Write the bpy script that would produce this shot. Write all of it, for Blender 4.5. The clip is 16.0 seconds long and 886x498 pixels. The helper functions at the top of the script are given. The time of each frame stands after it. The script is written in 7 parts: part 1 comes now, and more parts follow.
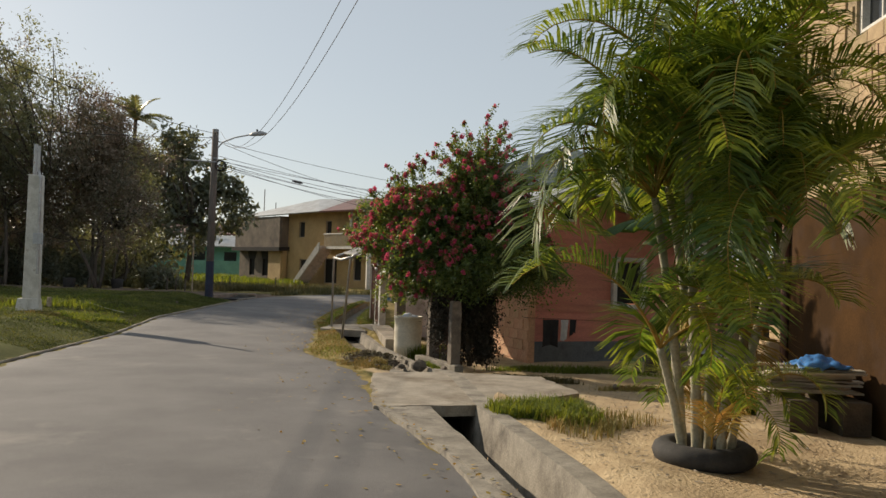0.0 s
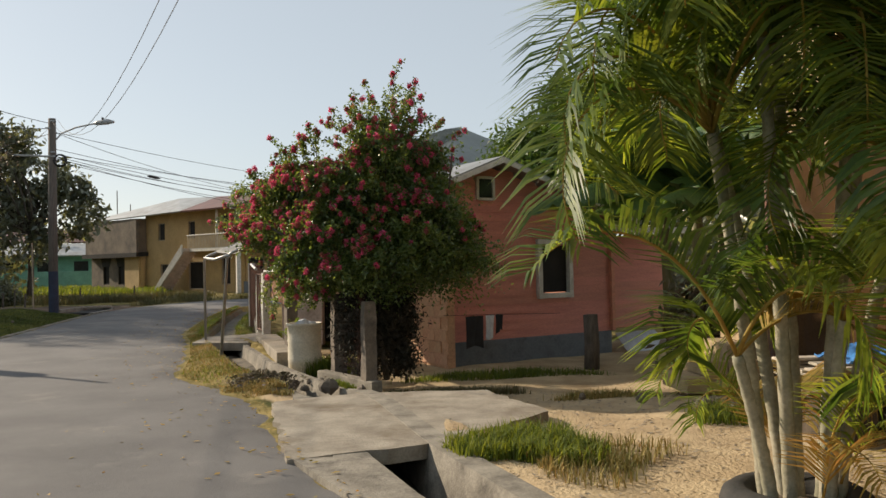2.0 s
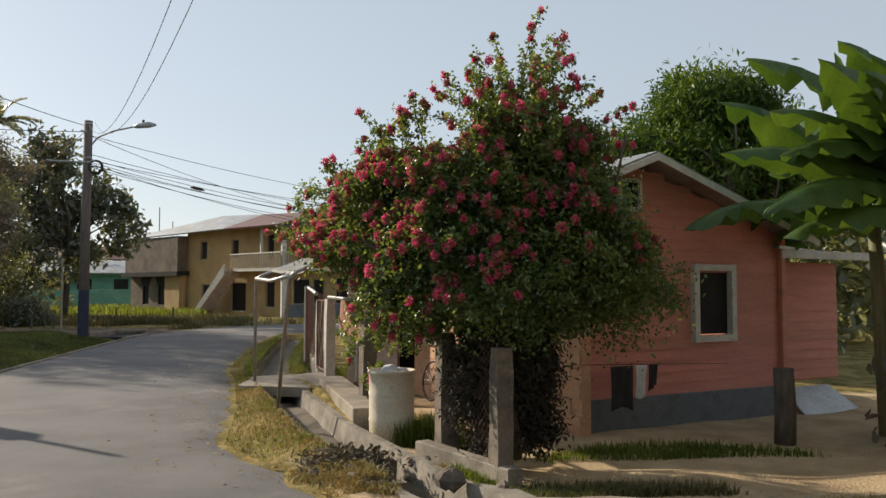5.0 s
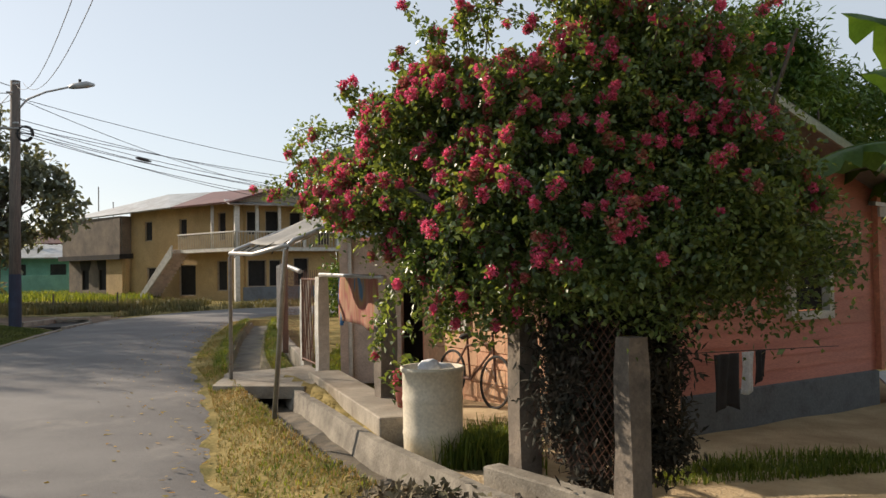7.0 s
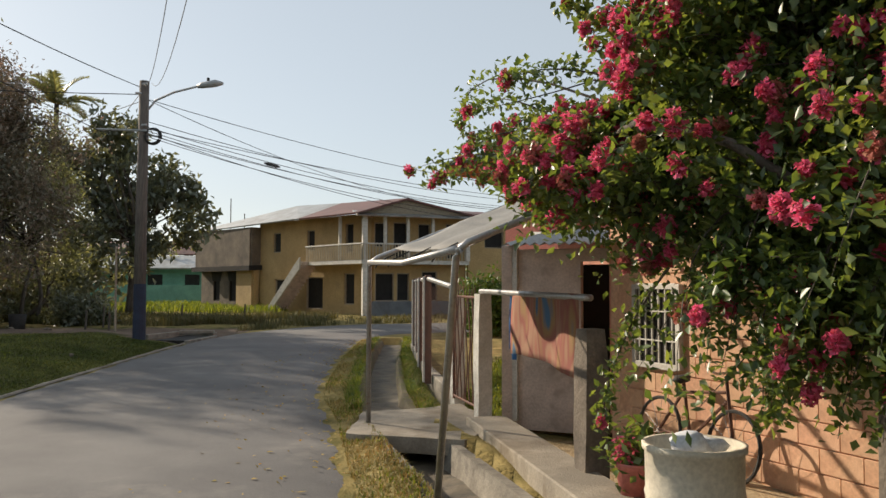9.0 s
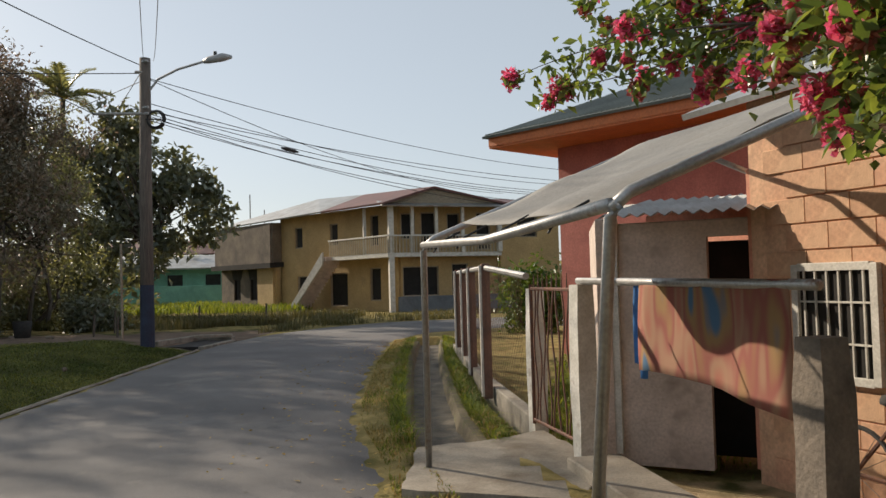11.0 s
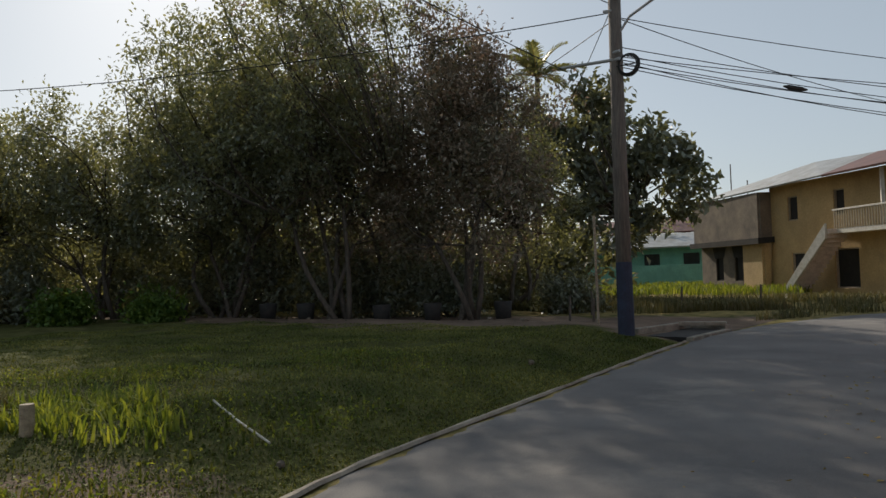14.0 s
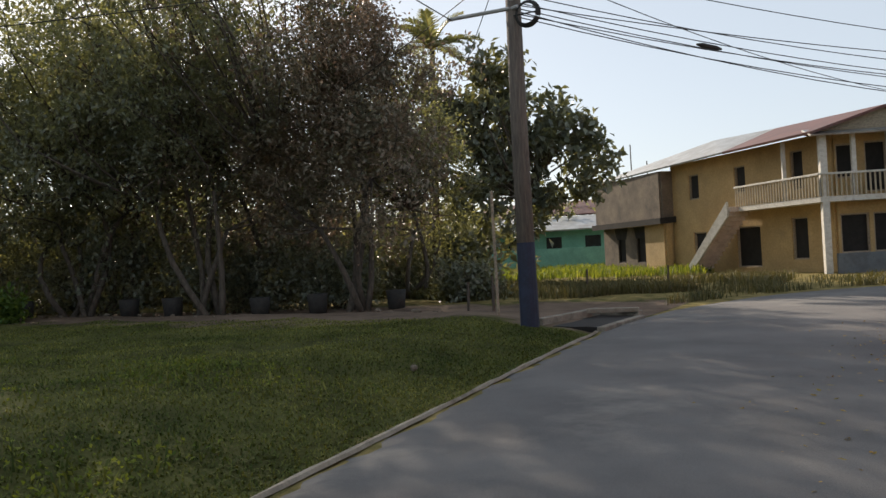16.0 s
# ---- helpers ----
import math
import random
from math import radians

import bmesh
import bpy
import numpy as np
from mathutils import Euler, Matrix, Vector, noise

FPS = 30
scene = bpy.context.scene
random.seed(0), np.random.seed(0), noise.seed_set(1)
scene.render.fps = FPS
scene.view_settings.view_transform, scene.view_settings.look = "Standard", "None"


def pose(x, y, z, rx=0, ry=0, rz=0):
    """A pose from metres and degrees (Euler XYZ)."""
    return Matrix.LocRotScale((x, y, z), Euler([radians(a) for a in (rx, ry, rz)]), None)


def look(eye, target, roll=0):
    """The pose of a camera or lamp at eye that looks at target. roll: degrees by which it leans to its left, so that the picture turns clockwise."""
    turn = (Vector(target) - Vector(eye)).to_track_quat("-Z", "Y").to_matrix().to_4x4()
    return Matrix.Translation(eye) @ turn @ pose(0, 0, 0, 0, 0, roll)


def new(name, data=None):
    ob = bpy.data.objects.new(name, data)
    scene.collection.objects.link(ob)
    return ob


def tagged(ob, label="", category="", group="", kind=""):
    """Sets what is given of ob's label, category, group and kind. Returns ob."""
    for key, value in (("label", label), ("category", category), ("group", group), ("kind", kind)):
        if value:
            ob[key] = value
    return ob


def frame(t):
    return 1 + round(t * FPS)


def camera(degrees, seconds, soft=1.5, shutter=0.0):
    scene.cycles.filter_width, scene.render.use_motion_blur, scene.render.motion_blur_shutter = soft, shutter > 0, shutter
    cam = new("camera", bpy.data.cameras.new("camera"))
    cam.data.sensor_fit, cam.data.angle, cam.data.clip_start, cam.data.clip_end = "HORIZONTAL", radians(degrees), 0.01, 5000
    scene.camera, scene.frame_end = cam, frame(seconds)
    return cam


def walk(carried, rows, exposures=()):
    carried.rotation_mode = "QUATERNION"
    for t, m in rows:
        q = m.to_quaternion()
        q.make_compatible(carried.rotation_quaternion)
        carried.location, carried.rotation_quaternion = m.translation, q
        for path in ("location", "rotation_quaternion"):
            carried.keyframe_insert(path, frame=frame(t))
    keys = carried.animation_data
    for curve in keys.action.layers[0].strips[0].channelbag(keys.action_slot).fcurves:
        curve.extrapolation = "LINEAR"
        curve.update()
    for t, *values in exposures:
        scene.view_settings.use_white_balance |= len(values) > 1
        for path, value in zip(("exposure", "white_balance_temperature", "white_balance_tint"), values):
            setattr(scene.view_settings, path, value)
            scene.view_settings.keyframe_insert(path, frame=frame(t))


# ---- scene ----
cam = camera(57.5, 16.0)
METRES, EYE, TILT, LEAN, TURN = 21.0, 1.6, -1.8, 0.0, 0.0
EXPOSURES = [(0.0,0.15,6700,10),(2.5,0.35,6600,10),(4.0,0.32,6450,10),(6.5,0.42,6550,12),(7.0,0.52,6600,12),(8.0,0.52,6600,11),(9.0,0.36,6600,10),(11.5,0.18,6500,11),(12.5,-0.15,6400,9),(13.5,-0.23,6300,10),(14.5,0.1,6300,9),(15.0,0.33,6300,9),(15.5,0.28,6350,10),(16.0,0.48,6500,12)]
PATH = [
    (0, (0.923, 0.714, 1.606), (0.781, 2.708, 1.652), 1.9),
    (0.5, (0.728, 1.323, 1.626), (0.7, 3.32, 1.738), 1.2),
    (1, (0.578, 1.964, 1.624), (0.652, 3.96, 1.726), 0.1),
    (1.5, (0.36, 2.598, 1.575), (0.502, 4.593, 1.61), -0.7),
    (2, (0.231, 3.301, 1.542), (0.413, 5.293, 1.578), -1.2),
    (2.5, (0.062, 3.859, 1.567), (0.244, 5.85, 1.598), -1.8),
    (3, (-0.067, 4.465, 1.557), (0.069, 6.46, 1.567), -1.5),
    (3.5, (-0.216, 5.021, 1.56), (-0.087, 7.017, 1.58), -0.7),
    (4, (-0.323, 5.644, 1.535), (-0.236, 7.641, 1.604), -0.5),
    (4.2, (-0.384, 5.868, 1.589), (-0.324, 7.865, 1.68), -0.5),
    (6.3, (-1.232, 8.491, 1.518), (-1.012, 10.476, 1.621), 0.0),
    (6.5, (-1.33, 8.725, 1.497), (-1.087, 10.708, 1.575), -0.5),
    (7, (-1.532, 9.302, 1.494), (-1.311, 11.289, 1.545), -0.9),
    (7.5, (-1.701, 9.955, 1.512), (-1.609, 11.952, 1.57), -0.7),
    (8, (-1.85, 10.624, 1.505), (-1.843, 12.623, 1.571), -0.8),
    (8.5, (-1.955, 11.291, 1.527), (-2.011, 13.288, 1.613), -0.2),
    (9, (-2.079, 11.911, 1.506), (-2.155, 13.908, 1.598), 0.1),
    (9.2, (-2.09, 12.236, 1.509), (-2.183, 14.232, 1.594), -0.2),
    (11.3, (-2.87, 14.6, 1.476), (-3.018, 16.593, 1.553), -2.1),
    (11.5, (-3.04, 14.8, 1.465), (-3.269, 16.785, 1.55), -2.4),
    (12, (-3.38, 15.373, 1.45), (-3.921, 17.293, 1.587), -2.2),
    (12.5, (-3.57, 15.98, 1.46), (-4.396, 17.793, 1.628), -1.9),
    (13, (-3.775, 16.566, 1.48), (-4.786, 18.284, 1.635), -2.1),
    (13.5, (-3.956, 17.175, 1.447), (-5.098, 18.814, 1.547), -2.1),
    (14, (-4.169, 17.776, 1.431), (-5.357, 19.383, 1.493), -1.9),
    (14.5, (-4.385, 18.401, 1.414), (-5.609, 19.982, 1.443), -2.0),
    (15, (-4.68, 19.022, 1.388), (-5.899, 20.608, 1.424), -2.2),
    (15.5, (-4.902, 19.512, 1.383), (-6.019, 21.17, 1.444), -2.3),
    (16, (-5.16, 20.024, 1.375), (-6.153, 21.76, 1.395), -3.1),
]
walk(cam, [(t, look(eye, target, roll)) for t, eye, target, roll in PATH], exposures=EXPOSURES)

# ---- light and sky ----
SUN_AZ, SUN_EL = 54.5, 26.0   # degrees to the left of +y, and above the horizon
sun_way = Vector((-math.sin(radians(SUN_AZ)) * math.cos(radians(SUN_EL)), math.cos(radians(SUN_AZ)) * math.cos(radians(SUN_EL)), math.sin(radians(SUN_EL))))
world = bpy.data.worlds.new("sky")
scene.world = world
world.use_nodes = True
wn = world.node_tree.nodes
sky = wn.new("ShaderNodeTexSky")
sky.sky_type = "NISHITA"
sky.sun_disc = False
sky.sun_elevation = radians(SUN_EL)
sky.sun_rotation = radians(-SUN_AZ)
sky.air_density, sky.dust_density, sky.ozone_density = 1.0, 0.7, 1.0
wn["Background"].inputs["Strength"].default_value = 0.108
haze = wn.new("ShaderNodeHueSaturation")
haze.inputs["Saturation"].default_value = 0.62
world.node_tree.links.new(sky.outputs["Color"], haze.inputs["Color"])
veil = wn.new("ShaderNodeMixRGB")      # thin bright haze all over the sky
veil.inputs["Fac"].default_value = 0.6
veil.inputs["Color2"].default_value = (4.2, 4.75, 5.15, 1)
world.node_tree.links.new(haze.outputs["Color"], veil.inputs["Color1"])
world.node_tree.links.new(veil.outputs["Color"], wn["Background"].inputs["Color"])
sun = new("sun", bpy.data.lights.new("sun", "SUN"))
sun.data.energy, sun.data.angle, sun.data.color = 4.8, radians(0.6), (1.0, 0.86, 0.68)
sun.matrix_world = look(sun_way * 60, (0, 0, 0))


# ---- materials ----
def material(name, base, alt=None, rough=0.85, scale=3.0, fine=40.0, bump=0.3, metal=0.0, vary=0.0, trans=0.0, streak=None, island=0.0, depth=0.01, stain=None, spec=0.28):
    """Two scales of colour change and fine relief. vary: change from piece to piece; island: from leaf to leaf; trans: light through a leaf."""
    m = bpy.data.materials.new(name)
    m.use_nodes = True
    nt = m.node_tree
    n, l = nt.nodes, nt.links
    b = n["Principled BSDF"]
    b.inputs["Roughness"].default_value, b.inputs["Metallic"].default_value = rough, metal
    if island or spec != 0.28:
        b.inputs["Specular IOR Level"].default_value = spec
    co = n.new("ShaderNodeTexCoord")
    src = co.outputs["Object"]
    if streak:
        mp = n.new("ShaderNodeMapping")
        mp.inputs["Scale"].default_value = streak
        l.new(src, mp.inputs["Vector"])
        src = mp.outputs["Vector"]
    big = n.new("ShaderNodeTexNoise")
    big.inputs["Scale"].default_value, big.inputs["Detail"].default_value, big.inputs["Roughness"].default_value = scale, 5.0, 0.6
    small = n.new("ShaderNodeTexNoise")
    small.inputs["Scale"].default_value, small.inputs["Detail"].default_value = fine, 4.0
    l.new(src, big.inputs["Vector"])
    l.new(src, small.inputs["Vector"])
    ramp = n.new("ShaderNodeValToRGB")
    alt = alt or tuple(c * 0.7 for c in base)
    ramp.color_ramp.elements[0].position, ramp.color_ramp.elements[1].position = 0.36, 0.64
    ramp.color_ramp.elements[0].color, ramp.color_ramp.elements[1].color = (*alt, 1), (*base, 1)
    l.new(big.outputs["Fac"], ramp.inputs["Fac"])
    hsv = n.new("ShaderNodeHueSaturation")
    l.new(ramp.outputs["Color"], hsv.inputs["Color"])
    mul = n.new("ShaderNodeMath")
    mul.operation = "MULTIPLY_ADD"
    mul.inputs[1].default_value, mul.inputs[2].default_value = 0.7, 0.65
    l.new(small.outputs["Fac"], mul.inputs[0])
    val = mul.outputs[0]
    if vary or island:
        if vary:
            rnd = n.new("ShaderNodeObjectInfo").outputs["Random"]
        else:
            rnd = n.new("ShaderNodeNewGeometry").outputs["Random Per Island"]
        amount = vary or island
        sp = n.new("ShaderNodeMath")
        sp.operation = "MULTIPLY_ADD"
        sp.inputs[1].default_value, sp.inputs[2].default_value = amount, 1 - amount / 2
        l.new(rnd, sp.inputs[0])
        mm = n.new("ShaderNodeMath")
        mm.operation = "MULTIPLY"
        l.new(sp.outputs[0], mm.inputs[0])
        l.new(val, mm.inputs[1])
        val = mm.outputs[0]
        hu = n.new("ShaderNodeMath")
        hu.operation = "MULTIPLY_ADD"
        hu.inputs[1].default_value, hu.inputs[2].default_value = -0.06 * amount, 0.5 + 0.03 * amount
        l.new(rnd, hu.inputs[0])
        l.new(hu.outputs[0], hsv.inputs["Hue"])
    l.new(val, hsv.inputs["Value"])
    col = hsv.outputs["Color"]
    if stain:
        tint, size, low, high = stain
        st = n.new("ShaderNodeTexNoise")
        st.inputs["Scale"].default_value, st.inputs["Detail"].default_value, st.inputs["Roughness"].default_value = size, 6.0, 0.7
        l.new(co.outputs["Object"], st.inputs["Vector"])
        mr = n.new("ShaderNodeMapRange")
        mr.inputs["From Min"].default_value, mr.inputs["From Max"].default_value = low, high
        l.new(st.outputs["Fac"], mr.inputs["Value"])
        mx = n.new("ShaderNodeMixRGB")
        mx.inputs["Color2"].default_value = (*tint, 1)
        l.new(mr.outputs["Result"], mx.inputs["Fac"])
        l.new(col, mx.inputs["Color1"])
        col = mx.outputs["Color"]
    l.new(col, b.inputs["Base Color"])
    if bump:
        bp = n.new("ShaderNodeBump")
        bp.inputs["Strength"].default_value, bp.inputs["Distance"].default_value = bump, depth
        l.new(small.outputs["Fac"], bp.inputs["Height"])
        l.new(bp.outputs["Normal"], b.inputs["Normal"])
    if trans:
        tr = n.new("ShaderNodeBsdfTranslucent")
        ml = n.new("ShaderNodeMixRGB")
        ml.blend_type = "MULTIPLY"
        ml.inputs["Fac"].default_value = 1.0
        ml.inputs["Color2"].default_value = (1.9, 1.6, 0.6, 1) if base[1] > base[0] * 0.9 else (1.3, 1.0, 1.1, 1)
        l.new(col, ml.inputs["Color1"])
        l.new(ml.outputs["Color"], tr.inputs["Color"])
        mix = n.new("ShaderNodeMixShader")
        mix.inputs["Fac"].default_value = trans
        l.new(b.outputs["BSDF"], mix.inputs[1])
        l.new(tr.outputs["BSDF"], mix.inputs[2])
        l.new(mix.outputs["Shader"], n["Material Output"].inputs["Surface"])
    return m


